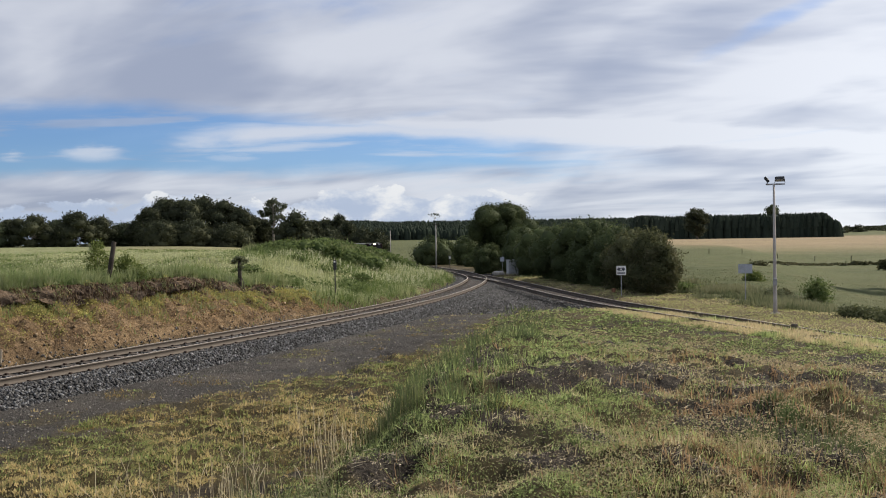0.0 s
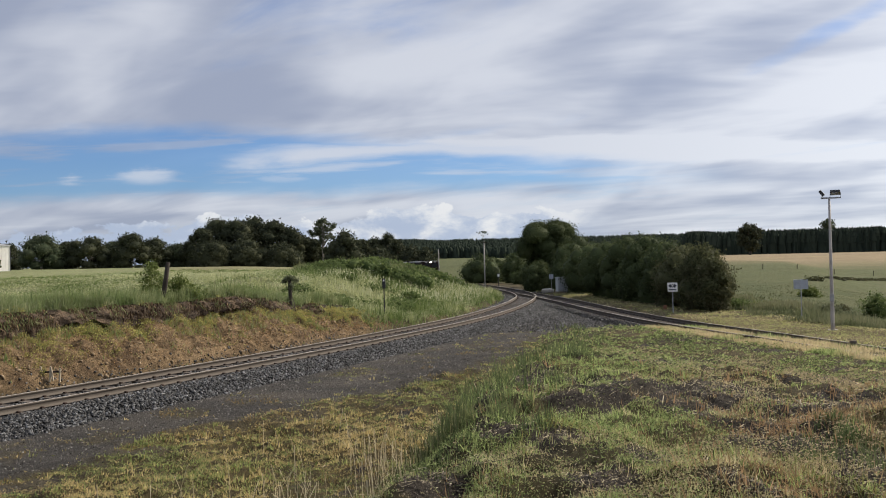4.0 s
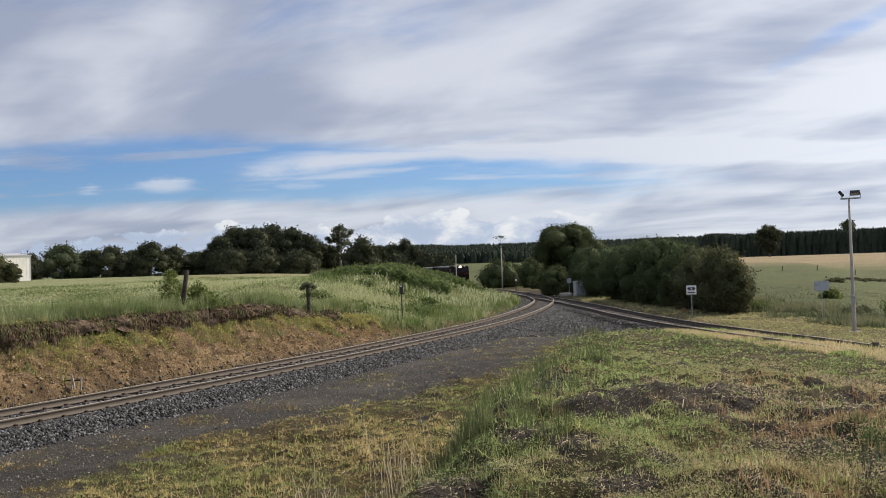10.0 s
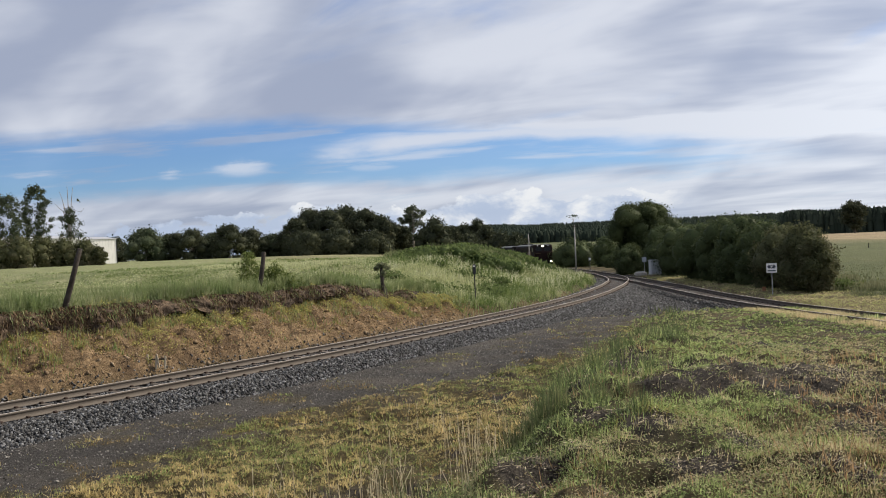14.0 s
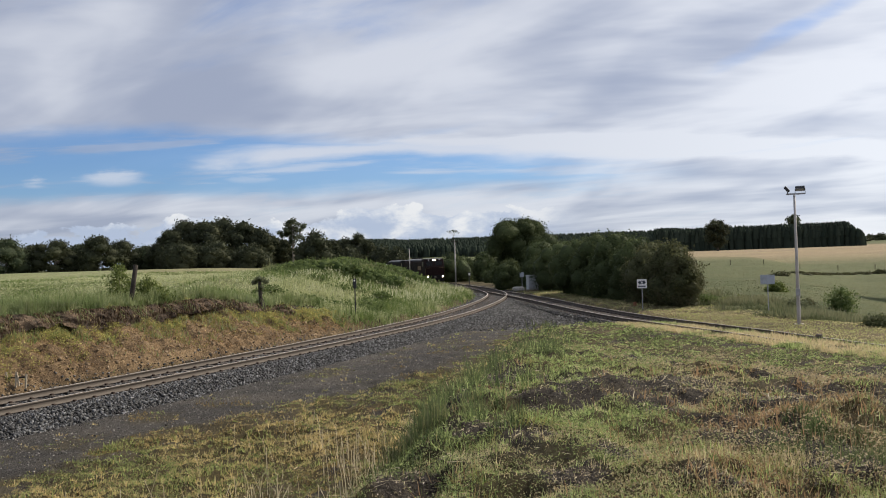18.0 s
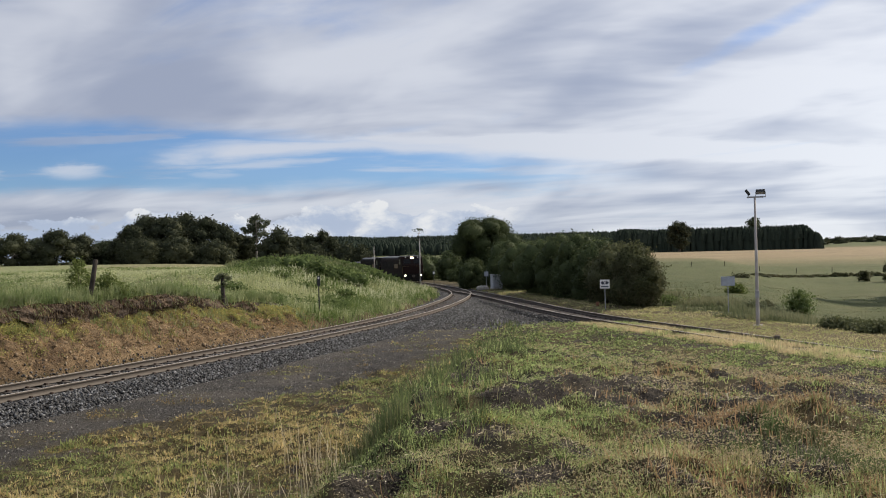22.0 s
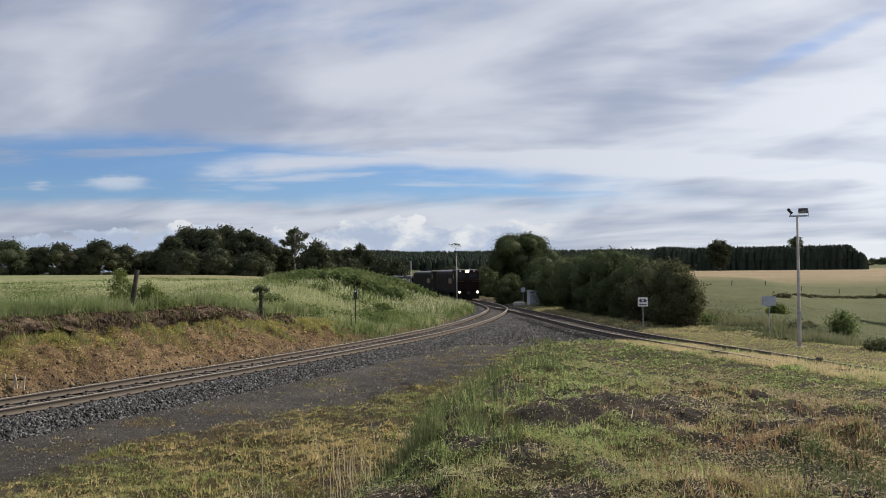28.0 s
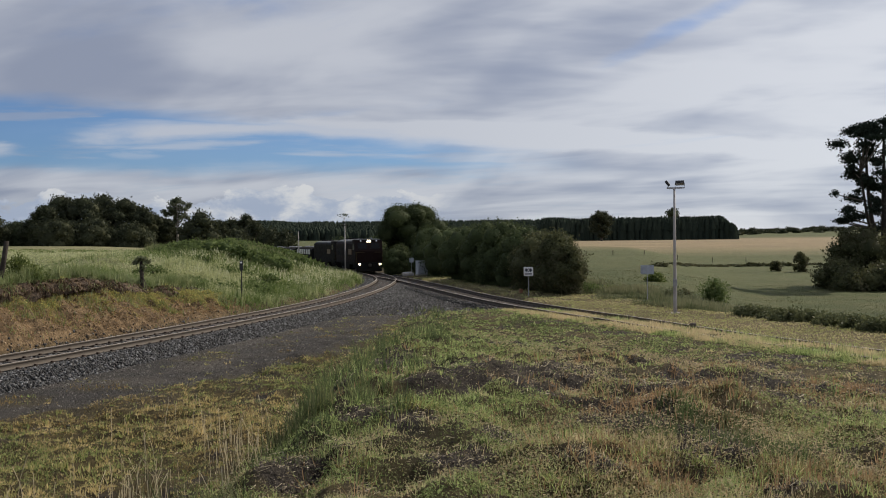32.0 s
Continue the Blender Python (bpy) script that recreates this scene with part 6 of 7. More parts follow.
    leaflets("strip_turf", "short sunlit yellow-green turf beside the side track", gx[m], gy[m], gr[m], 0.02 + 0.10 * green[m], step(green + RNG.normal(0, 0.1, len(gx)), 0.45, 0.7)[m], M_STRIPLEAF, 0.0008)
    blades("strip_grass", "short sunlit yellow-green grass beside the side track", x[strip], y[strip], (0.025 + 0.08 * t[strip]) * RNG.uniform(0.4, 1.2, strip.sum()), 0.0009 * r[strip], M_STRIP, 0.5, 1)
    blades("pasture_grass", "rough green grass of the low pasture", x[low], y[low], (0.03 + 0.11 * t[low]) * RNG.uniform(0.3, 1.2, low.sum()), 0.0007 * r[low], M_PASTURE, 0.4, 1)
    fx, fy, fr = scatter(8500, -12.2, -3.2, 60, 104)
    fd, fe, fs = plan(fx, fy)
    clump = fbm(fx, fy, 4.0, 133)
    m = (fd > 6) & (RNG.random(len(fx)) < np.clip((clump - 0.45) * 8, 0.03, 1) * step(fr, 66, 78))
    tufts("feathery_scrub", "tall feathery green scrub crowning the bank", fx[m], fy[m], fr[m], 16, (0.45 + 0.9 * clump[m] * RNG.random(m.sum())) * step(fr[m], 50, 80), M_FENNEL, step(clump[m] + RNG.normal(0, 0.1, m.sum()), 0.4, 0.65), 0.35, 0.001, 0.4)
    n = 3400
    py, pd = RNG.uniform(50, 86, n), RNG.uniform(3.0, 13.0, n)
    th = np.arctan(main_x(py + 0.5) - main_x(py - 0.5))
    px, py = main_x(py) - pd * np.cos(th), py + pd * np.sin(th)
    m = (RNG.random(n) < step(0.6 * fbm(px, py, 5.0, 121) + 0.4 * fbm(px, py, 1.2, 122), 0.48, 0.60))
    blades("seed_heads", "pale feathery seed heads swaying on the bank", px[m], py[m], RNG.uniform(0.35, 0.8, m.sum()), np.full(m.sum(), 0.028), M_PALEHEAD, 0.6, 2, head=0.9)
    # grass hanging over the turf edge, and short turf round the standpoint
    n = 9000
    hy = RNG.uniform(8, 41, n)
    hd = 4.45 - (fbm(main_x(hy) - 4.3, hy, 0.8, 11) - 0.5) * 0.9 + RNG.normal(0.12, 0.16, n)
    th = np.arctan(main_x(hy + 0.5) - main_x(hy - 0.5))
    hx, hy = main_x(hy) - hd * np.cos(th), hy + hd * np.sin(th)
    m = fbm(hx, hy, 0.9, 151) > 0.40
    blades("overhanging_grass", "pale grass hanging over the dark turf edge", hx[m], hy[m], RNG.uniform(0.15, 0.5, m.sum()), np.full(m.sum(), 0.026), M_FIELD, 0.9, 2)
    nx, ny, nr = scatter(2600, -180, 180, 0.7, 5.6)
    tufts("grass_tufts", "short tussocks round the top of the mound", nx, ny, nr, 14, RNG.uniform(0.03, 0.14, len(nx)), M_TUFT, step(fbm(nx, ny, 1.4, 91), 0.45, 0.7), 0.07, 0.0016, 0.9)
    # rank weeds along the foot of the strip
    wx, wy, wr = scatter(9000, 13.5, 27, 44, 84)
    wd, we, ws = plan(wx, wy)
    clump = fbm(wx, wy, 2.6, 87)
    m = (we < -6.0) & (we > -15) & (RNG.random(len(wx)) < np.clip((clump - 0.42) * 6, 0.02, 1) * step(-we, 15, 9))
    tufts("pasture_weeds", "grey-green rank weeds at the edge of the low pasture", wx[m], wy[m], wr[m], 12, 0.25 + 0.6 * clump[m] * RNG.random(m.sum()), M_WEED, step(clump[m], 0.4, 0.7), 0.2, 0.001, 0.4)
    # dead rust-brown weeds standing about the worn side of the mound
    rx, ry, rr = scatter(8000, -10, 38, 5.4, 26)
    rd, re, rs = plan(rx, ry)
    clump = fbm(rx, ry, 0.7, 161)
    m = (rd < -7) & (re > 2.5) & (RNG.random(len(rx)) < np.clip((clump - 0.52) * 9, 0.03, 1) * (0.12 + 0.78 * dry_side(rx, ry)))
    tufts("dead_weeds", "rust-brown dead weeds on the worn part of the mound", rx[m], ry[m], rr[m], 14, 0.04 + 0.16 * RNG.random(m.sum()) ** 1.5, M_RUSTWEED, RNG.random(m.sum()), 0.09, 0.0014, 0.8)
    # dead leaves and broken stems littering the bare patches
    lx, ly, lr = scatter(170000, -36, 40, 5.0, 34)
    ld, le, ls = plan(lx, ly)
    m = (ld < -6.5) & (le > 2) & (lx > mound_edge(ly) - 2.0) & (RNG.random(len(lx)) < 0.75 * zones(lx, ly)["bare"] + 0.02 + 0.13 * dry_side(lx, ly))
    leaflets("leaf_litter", "grey-brown dead leaves and stems on the bare earth", lx[m], ly[m], lr[m], np.full(m.sum(), 0.025), RNG.random(m.sum()) ** 3, M_LITTER, 0.001)
    # dark crumbs of earth on the bare patches of the mound
    ex, ey, er = scatter(95000, -36, 40, 5.2, 34)
    ed, ee, es = plan(ex, ey)
    ok = (ed < -7) & (ee > 2) & (RNG.random(len(ex)) < zones(ex, ey)["bare"] * 0.55 + 0.03)
    ex, ey = ex[ok], ey[ok]
    stones("earth_crumbs", ex, ey, height(ex, ey) + 0.004, 0.006 + 0.016 * RNG.random(len(ex)) ** 3, "dark crumbs of earth on the bare patches", M_DARKCLOD, True)


def turf_lip():
    """The dark ragged edge of matted turf and roots along the top of the cutting."""
    at, rows = np.arange(7.0, 41.5, 0.07), 11
    Y, U = np.meshgrid(at, np.linspace(0, 1, rows), indexing="ij")
    th = np.arctan(main_x(Y + 0.5) - main_x(Y - 0.5))
    lx, ly = main_x(Y) - 4.3 * np.cos(th), Y + 4.3 * np.sin(th)
    lip = 4.3 - (fbm(lx, ly, 0.8, 11) - 0.5) * 0.9
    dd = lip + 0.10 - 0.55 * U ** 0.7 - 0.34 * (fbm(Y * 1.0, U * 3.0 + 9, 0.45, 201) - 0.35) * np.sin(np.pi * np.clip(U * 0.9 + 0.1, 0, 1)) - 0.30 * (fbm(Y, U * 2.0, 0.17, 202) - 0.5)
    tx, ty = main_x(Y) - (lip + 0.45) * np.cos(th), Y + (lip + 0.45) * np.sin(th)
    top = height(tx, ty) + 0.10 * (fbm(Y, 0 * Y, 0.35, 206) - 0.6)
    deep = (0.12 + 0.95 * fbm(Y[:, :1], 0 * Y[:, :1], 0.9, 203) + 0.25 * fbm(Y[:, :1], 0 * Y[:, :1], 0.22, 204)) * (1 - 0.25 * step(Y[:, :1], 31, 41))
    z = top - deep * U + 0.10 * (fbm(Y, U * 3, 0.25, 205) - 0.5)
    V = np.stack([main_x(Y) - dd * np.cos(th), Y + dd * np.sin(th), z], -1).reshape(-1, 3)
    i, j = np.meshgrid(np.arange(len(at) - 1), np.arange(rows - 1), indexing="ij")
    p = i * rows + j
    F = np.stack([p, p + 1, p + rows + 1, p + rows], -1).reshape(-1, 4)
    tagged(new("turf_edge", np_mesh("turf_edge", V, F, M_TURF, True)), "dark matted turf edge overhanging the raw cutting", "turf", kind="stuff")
    # roots that hang ragged from the turf
    n = 10000
    ry = RNG.uniform(7.5, 41, n)
    th = np.arctan(main_x(ry + 0.5) - main_x(ry - 0.5))
    at_lip = 4.3 - (fbm(main_x(ry) - 4.3 * np.cos(th), ry + 4.3 * np.sin(th), 0.8, 11) - 0.5) * 0.9
    rd = at_lip + RNG.uniform(-0.55, 0.08, n)
    rx, ry2 = main_x(ry) - rd * np.cos(th), ry + rd * np.sin(th)
    tz = height(main_x(ry) - (at_lip + 0.45) * np.cos(th), ry + (at_lip + 0.45) * np.sin(th)) - np.clip((at_lip + 0.05 - rd) * 1.0, 0, 1) * RNG.uniform(0.6, 1.0, n) + 0.04
    long = -RNG.uniform(0.08, 0.36, n) * (0.3 + 1.3 * fbm(rx, ry2, 0.6, 207))
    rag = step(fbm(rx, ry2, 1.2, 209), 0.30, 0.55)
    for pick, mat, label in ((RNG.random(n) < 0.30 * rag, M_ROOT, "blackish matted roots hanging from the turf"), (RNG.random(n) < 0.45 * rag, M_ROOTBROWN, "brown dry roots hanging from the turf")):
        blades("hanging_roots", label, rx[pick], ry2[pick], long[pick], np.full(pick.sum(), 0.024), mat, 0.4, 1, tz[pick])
    n = 17000
    gy = RNG.uniform(7.5, 41.3, n)
    th = np.arctan(main_x(gy + 0.5) - main_x(gy - 0.5))
    at_lip = 4.3 - (fbm(main_x(gy) - 4.3 * np.cos(th), gy + 4.3 * np.sin(th), 0.8, 11) - 0.5) * 0.9
    gd = at_lip + RNG.uniform(-0.42, 0.22, n)
    hang = fbm(gy, 0 * gy, 0.5, 211) * 0.6 + fbm(gy, gd, 0.18, 212) * 0.4
    gx, gy2 = main_x(gy) - gd * np.cos(th), gy + gd * np.sin(th)
    gz = height(main_x(gy) - (at_lip + 0.45) * np.cos(th), gy + (at_lip + 0.45) * np.sin(th)) + 0.05 - np.clip(at_lip - gd, 0, 1) * 0.9
    keep = RNG.random(n) < step(hang, 0.44, 0.64) * 0.8
    fade = RNG.random(n)
    for pick, mat, label in ((keep & (fade < 0.30), M_EDGEGRASS, "pale grass drooping over the turf edge"), (keep & (fade > 0.30) & (fade < 0.5), M_RUSTWEED, "dry orange grass drooping over the turf edge"), (keep & (fade > 0.5), M_ROOTBROWN, "brown dead grass drooping over the turf edge")):
        blades("drooping_grass", label, gx[pick], gy2[pick], -RNG.uniform(0.08, 0.30, pick.sum()) * (0.5 + hang[pick]), np.full(pick.sum(), 0.026), mat, 0.45, 1, gz[pick], to=(math.pi - th + RNG.normal(0, 0.6, n))[pick])


meadow()
turf_lip()


# ---- posts, poles, signs, cabinet and shed ----
def fence_post(az, r, el, lean_x, lean_y, label, thick=0.09):
    x, y, h = by_angle(az, r, el)
    ob = thing("fence_post", label, "fence post", "old fence above the cutting", at=(x, y, ground_z(x, y) - 0.1))
    lines = [[(0, 0, 0, thick), (lean_x * 0.3, lean_y * 0.3, (h + 0.1) * 0.3, thick * 0.96), (lean_x * 0.62, lean_y * 0.6, (h + 0.1) * 0.62, thick * 0.9), (lean_x, lean_y, h + 0.1, thick * 0.82), (lean_x, lean_y, h + 0.102, thick * 0.2)]]
    V, F = tubes(lines, 10)
    part_of("post", np_mesh("post", V, F, M_POST, True), ob)
    bm = rod((lean_x * 0.55, lean_y * 0.55 - thick, h * 0.6), (lean_x * 0.55, lean_y * 0.55 + thick, h * 0.6), 0.006, sides=6)
    part("staple", bm, M_STEEL_DARK, ob, "rusty wire staple")


def small_posts():
    fence_post(-20.55, 36.3, 0.15, 0.27, 0.0, "dark weathered wooden fence post leaning over the cutting", 0.10)
    fence_post(-12.72, 42.0, -1.15, -0.03, 0.0, "dark upright wooden fence post at the end of the cutting", 0.095)
    fence_post(-32.0, 30.0, 0.8, 0.62, 0.0, "dark wooden fence post leaning steeply", 0.09)
    # a creeper that has grown over the head of the upright post
    x, y, h = by_angle(-12.72, 41.95, -1.1)
    tree("creeper", "leafy creeper spreading over the head of a fence post", "climbing plant", x, y, [(-0.30, 0, h - 0.04, 0.13, 0.10), (-0.12, 0.05, h + 0.10, 0.17, 0.13), (0.10, -0.05, h + 0.09, 0.16, 0.13), (0.28, 0, h - 0.02, 0.12, 0.11), (0.03, 0, h - 0.28, 0.13, 0.16)], M_WEEDBUSH, M_BARK, 760, 0.045, 0.02, 0.5, 555, shell=0.1, heart=0.0)
    # marker post with a dark head beside the curve
    x, y = polar(-6.78, 47.5)
    z = ground_z(x, y)
    top = EYE[2] - 47.5 * math.tan(radians(1.22)) - z
    ob = thing("marker_post", "slim dark track marker with a small reflector head", "marker post", at=(x, y, z - 0.1), turn=6)
    part("post", rod((0, 0, 0), (0, 0, top - 0.3), 0.032, sides=10), M_STEEL_DARK, ob)
    part("head", box(-0.09, -0.045, top - 0.42, 0.09, 0.045, top + 0.1, 0.02), M_STEEL_DARK, ob)
    part("reflector", lathe([(0.045, 0), (0.045, 0.012), (0.03, 0.018)], 14, m=pose(-0.01, -0.046, top + 0.0, 90)), M_SIGNWHITE, ob, "small white reflector")


def lamp_pole():
    x, y = polar(20.69, 42.4)
    z = ground_z(x, y)
    top = EYE[2] + 42.4 * math.tan(radians(3.08)) - z
    ob = thing("floodlight_pole", "tall pale tapered pole with two floodlights on a crossbar", "light pole", at=(x, y, z - 0.05), turn=-20)
    part("pole", lathe([(0.088, 0), (0.084, 0.5), (0.066, top * 0.5), (0.045, top)], 14), M_POLE, ob, smooth=True)
    part("base_plate", box(-0.2, -0.2, 0.0, 0.2, 0.2, 0.07, 0.01), M_CONCRETE, ob)
    part("crossbar", box(-0.34, -0.03, top - 0.035, 0.36, 0.03, top + 0.035, 0.01), M_GALV, ob)
    lamp = part("floodlight", box(-0.2, -0.07, -0.105, 0.2, 0.07, 0.105, 0.02, m=pose(0.25, 0.02, top + 0.23, 50, 0, -6)), M_STEEL_DARK, ob, "wide dark floodlight tilted down")
    part("lens", box(-0.175, -0.083, -0.085, 0.175, -0.072, 0.085, 0.0, m=pose(0.25, 0.02, top + 0.23, 50, 0, -6)), M_GALV, lamp, "pale glass lens")
    part("bracket", box(0.03, -0.02, top + 0.03, 0.05, 0.02, top + 0.22, 0.005), M_GALV, ob)
    part("bracket", box(0.45, -0.02, top + 0.03, 0.47, 0.02, top + 0.22, 0.005), M_GALV, ob)
    part("bracket", box(0.362, -0.02, top - 0.03, 0.47, 0.02, top + 0.028, 0.005), M_GALV, ob)
    lamp = part("floodlight", box(-0.06, -0.2, -0.14, 0.06, 0.2, 0.14, 0.025, m=pose(-0.3, 0.0, top + 0.22, 0, -38, 0)), M_STEEL_DARK, ob, "small dark floodlight seen edge on")
    part("bracket", box(-0.3, -0.02, top + 0.03, -0.26, 0.02, top + 0.2, 0.005), M_GALV, ob)
    part("cable_box", box(-0.09, -0.17, 1.3, 0.09, -0.09, 1.62, 0.01), M_GALV, ob)


def sign_on_post(name, label, az, r, top_el, w, h, face, ink, back=False):
    x, y = polar(az, r)
    z = ground_z(x, y)
    top = EYE[2] + r * math.tan(radians(top_el)) - z
    ob = thing(name, label, "sign", at=(x, y, z - 0.1), turn=-az)
    part("post", rod((0, 0.03, 0), (0, 0.03, top + 0.12), 0.028, sides=10), M_GALV, ob)
    board = part("board", box(-w / 2, -0.012, top + 0.1 - h, w / 2, 0.004, top + 0.1, 0.004), face, ob)
    zc = top + 0.1
    if ink:
        # a lozenge pattern over a line of print too small to read
        bm = bmesh.new()
        for sx in (-1, 0, 1):
            box(-0.085, -0.001, -0.085, 0.085, 0.001, 0.085, 0, bm, pose(sx * 0.125 * w / 0.57, -0.0145, zc - h * 0.36, 0, 45, 0))
        part("mark", bm, M_SIGNINK, board, "dark lozenge shapes")
        part("mark_inset", box(-0.045, -0.001, -0.045, 0.045, 0.001, 0.045, 0, m=pose(0, -0.0185, zc - h * 0.36, 0, 45, 0)), face, board)
        part("print_bar", box(-w * 0.38, -0.0155, zc - h * 0.86, w * 0.38, -0.013, zc - h * 0.72), M_SIGNINK, board)
    for dz in (0.1, h - 0.1):
        part("bolt", rod((0, -0.02, zc - dz), (0, 0.05, zc - dz), 0.012, sides=6), M_GALV, ob)


def pole_far(az, r, el, name, label, cross):
    x, y = polar(az, r)
    z = ground_z(x, y)
    top = EYE[2] + r * math.tan(radians(el)) - z
    ob = thing(name, label, "pole", at=(x, y, z - 0.1))
    part("pole", lathe([(0.075, 0), (0.066, top * 0.5), (0.048, top)], 12), M_POLE, ob, smooth=True)
    if cross:
        part("crossarm", box(-0.35, -0.05, top - 0.2, 0.35, 0.05, top - 0.1, 0.01), M_POST, ob)
    part("cap", lathe([(0.1, top), (0.1, top + 0.05), (0.03, top + 0.09)], 12), M_STEEL_DARK, ob)


def trackside():
    lamp_pole()
    sign_on_post("white_sign", "white square sign with a dark lozenge mark on a thin post", 11.53, 54.0, -1.87, 0.57, 0.53, M_SIGNWHITE, True)
    sign_on_post("grey_sign", "sign board in shaded blue-grey on a wooden post in the grass", 19.0, 50.5, -1.80, 0.72, 0.5, M_SIGNSHADE, False)
    sign_on_post("small_sign", "small pale sign board beside the cabinet", 4.0, 88.0, -1.2, 0.42, 0.45, M_SIGNSHADE, False)
    pole_far(-0.26, 91.5, 1.1, "trackside_pole", "slim pale pole inside the curve of the track", True)
    pole_far(-3.2, 135, 0.63, "trackside_pole", "slim pale pole farther along the track", False)
    # signal on a short post by the far track
    x, y = polar(0.62, 113)
    z = ground_z(x, y)
    ob = thing("low_signal", "short post with a small white light head by the far track", "signal", at=(x, y, z - 0.1))
    part("post", rod((0, 0, 0), (0, 0, 1.7), 0.05, sides=10), M_STEEL_DARK, ob)
    part("head", box(-0.16, -0.1, 1.4, 0.16, 0.1, 1.95, 0.03), M_STEEL_DARK, ob)
    part("plate", box(-0.12, -0.115, 1.55, 0.12, -0.102, 1.85, 0.005), M_SIGNWHITE, ob)
    # equipment cabinet
    x, y = polar(4.65, 86.5)
    z = ground_z(x, y)
    ob = thing("signal_cabinet", "pale blue-grey steel equipment cabinet beside the junction", "cabinet", at=(x, y, z - 0.06), turn=18)
    part("plinth", box(-0.56, -0.4, 0, 0.56, 0.4, 0.16, 0.015), M_CONCRETE, ob)
    part("body", box(-0.5, -0.35, 0.16, 0.5, 0.35, 1.42, 0.02), M_BOX, ob)
    part("roof", slab([(-0.42, 1.42), (0.42, 1.42), (0.42, 1.46), (-0.42, 1.50)], -0.57, 0.57, 0.008), M_BOX, ob)
    for sx in (-1, 1):
        door = part("door", box(min(0.015 * sx, 0.48 * sx), -0.372, 0.2, max(0.015 * sx, 0.48 * sx), -0.352, 1.38, 0.006), M_BOX, ob)
        part("handle", box(0.06 * sx - 0.012, -0.40, 0.75, 0.06 * sx + 0.012, -0.373, 0.95, 0.005), M_STEEL_DARK, door, "dark door handle")
        for k in range(4):
            part("vent_slat", box(0.14 * sx - 0.09 * 1 + 0.06 * sx, -0.382, 1.16 + 0.04 * k, 0.14 * sx + 0.09 + 0.06 * sx, -0.3735, 1.178 + 0.04 * k), M_STEEL_DARK, door)
    # point machine by the turnout
    x, y = polar(3.75, 84.5)
    ob = thing("point_machine", "low pale point machine beside the turnout", "point machine", at=(x, y, ground_z(x, y)), turn=8)
    part("case", box(-0.55, -0.3, 0.05, 0.55, 0.3, 0.36, 0.08), M_CONCRETE, ob)
    part("lid", box(-0.4, -0.24, 0.36, 0.4, 0.24, 0.42, 0.03), M_GALV, ob)
    part("bar", rod((-2.4, 0, 0.12), (-0.5, 0, 0.12), 0.025, sides=8), M_STEEL_DARK, ob)
    # stop block and bolts on the side track near the floodlight
    x, y = polar(21.3, 38.6)
    ob = thing("rail_stop", "small rusty wheel chock on the sunken rail", "rail stop", at=(float(side_x(33.0)) + 0.83, 33.0, -0.10), turn=16)
    part("block", box(-0.07, -0.12, 0, 0.07, 0.12, 0.15, 0.03), M_RAIL, ob)
    part("wedge", slab([(0.12, 0), (0.3, 0), (0.12, 0.12)], -0.06, 0.06, 0.01), M_RAIL, ob)
    x, y = polar(11.05, 57.2)
    ob = thing("marker_block", "small faded orange marker block at the foot of the hedge", "marker", at=(x, y, ground_z(x, y) - 0.03), turn=12)
    part("block", box(-0.10, -0.07, 0, 0.10, 0.07, 0.24, 0.02), M_ORANGEPAINT, ob)
    part("cap", box(-0.11, -0.08, 0.24, 0.11, 0.08, 0.28, 0.012), M_ORANGEPAINT, ob)
    # posts of the fence across the pasture
    for i, az in enumerate((14.9, 16.88, 18.82, 20.85, 22.93, 24.9)):
        x, y = polar(az, 175)
        ob = thing("pasture_post", "small dark fence post across the pasture", "fence post", "pasture fence", at=(x, y, ground_z(x, y) - 0.1))
        part("post", rod((0, 0, 0), (0.03, 0, 1.0), 0.065, 0.06, 8), M_POST, ob)


def shed():
    x0, y0 = polar(-28.95, 185)
    z = ground_z(x0, y0) - 0.3
    ob = thing("shed", "pale steel farm shed with a low gabled roof", "shed", at=(x0, y0, z), turn=50)
    hh = EYE[2] + 185 * math.tan(radians(1.32)) - z
    L = 14.0
    for k in range(24):
        w = 7.0 / 24
        part("wall_panel", box(-7.0 + k * w + 0.01, -0.04 - 0.02 * (k % 2), 0, -7.0 + (k + 1) * w, 0.1, hh), M_SHED, ob)
    part("side_wall", box(-0.1, 0.1, 0, 0.0, L, hh), M_SHED, ob)
    part("side_wall", box(-7.0, 0.1, 0, -6.9, L, hh), M_SHED, ob)
    part("back_wall", box(-6.9, L - 0.1, 0, -0.1, L, hh), M_SHED, ob)
    part("corner_post", box(-0.02, -0.12, 0, 0.12, 0.0, hh + 0.02, 0.01), M_STEEL_DARK, ob)
    part("gutter", box(-7.1, -0.16, hh, 0.15, -0.07, hh + 0.12, 0.02), M_SHEDROOF, ob)
    part("roof", slab([(-0.2, hh + 0.12), (L / 2, hh + 0.7), (L + 0.2, hh + 0.12), (L + 0.2, hh + 0.02), (L / 2, hh + 0.58), (-0.2, hh + 0.02)], -7.2, 0.2), M_SHEDROOF, ob)
    part("wing_wall", box(-22.0, 1.0, 0, -7.02, 1.2, hh + 0.5), M_SHED, ob)
    part("wing_roof", slab([(0.8, hh + 0.5), (8, hh + 1.1), (15.0, hh + 0.5), (15.0, hh + 0.4), (8, hh + 1.0), (0.8, hh + 0.4)], -22.2, -7.22), M_SHEDROOF, ob)


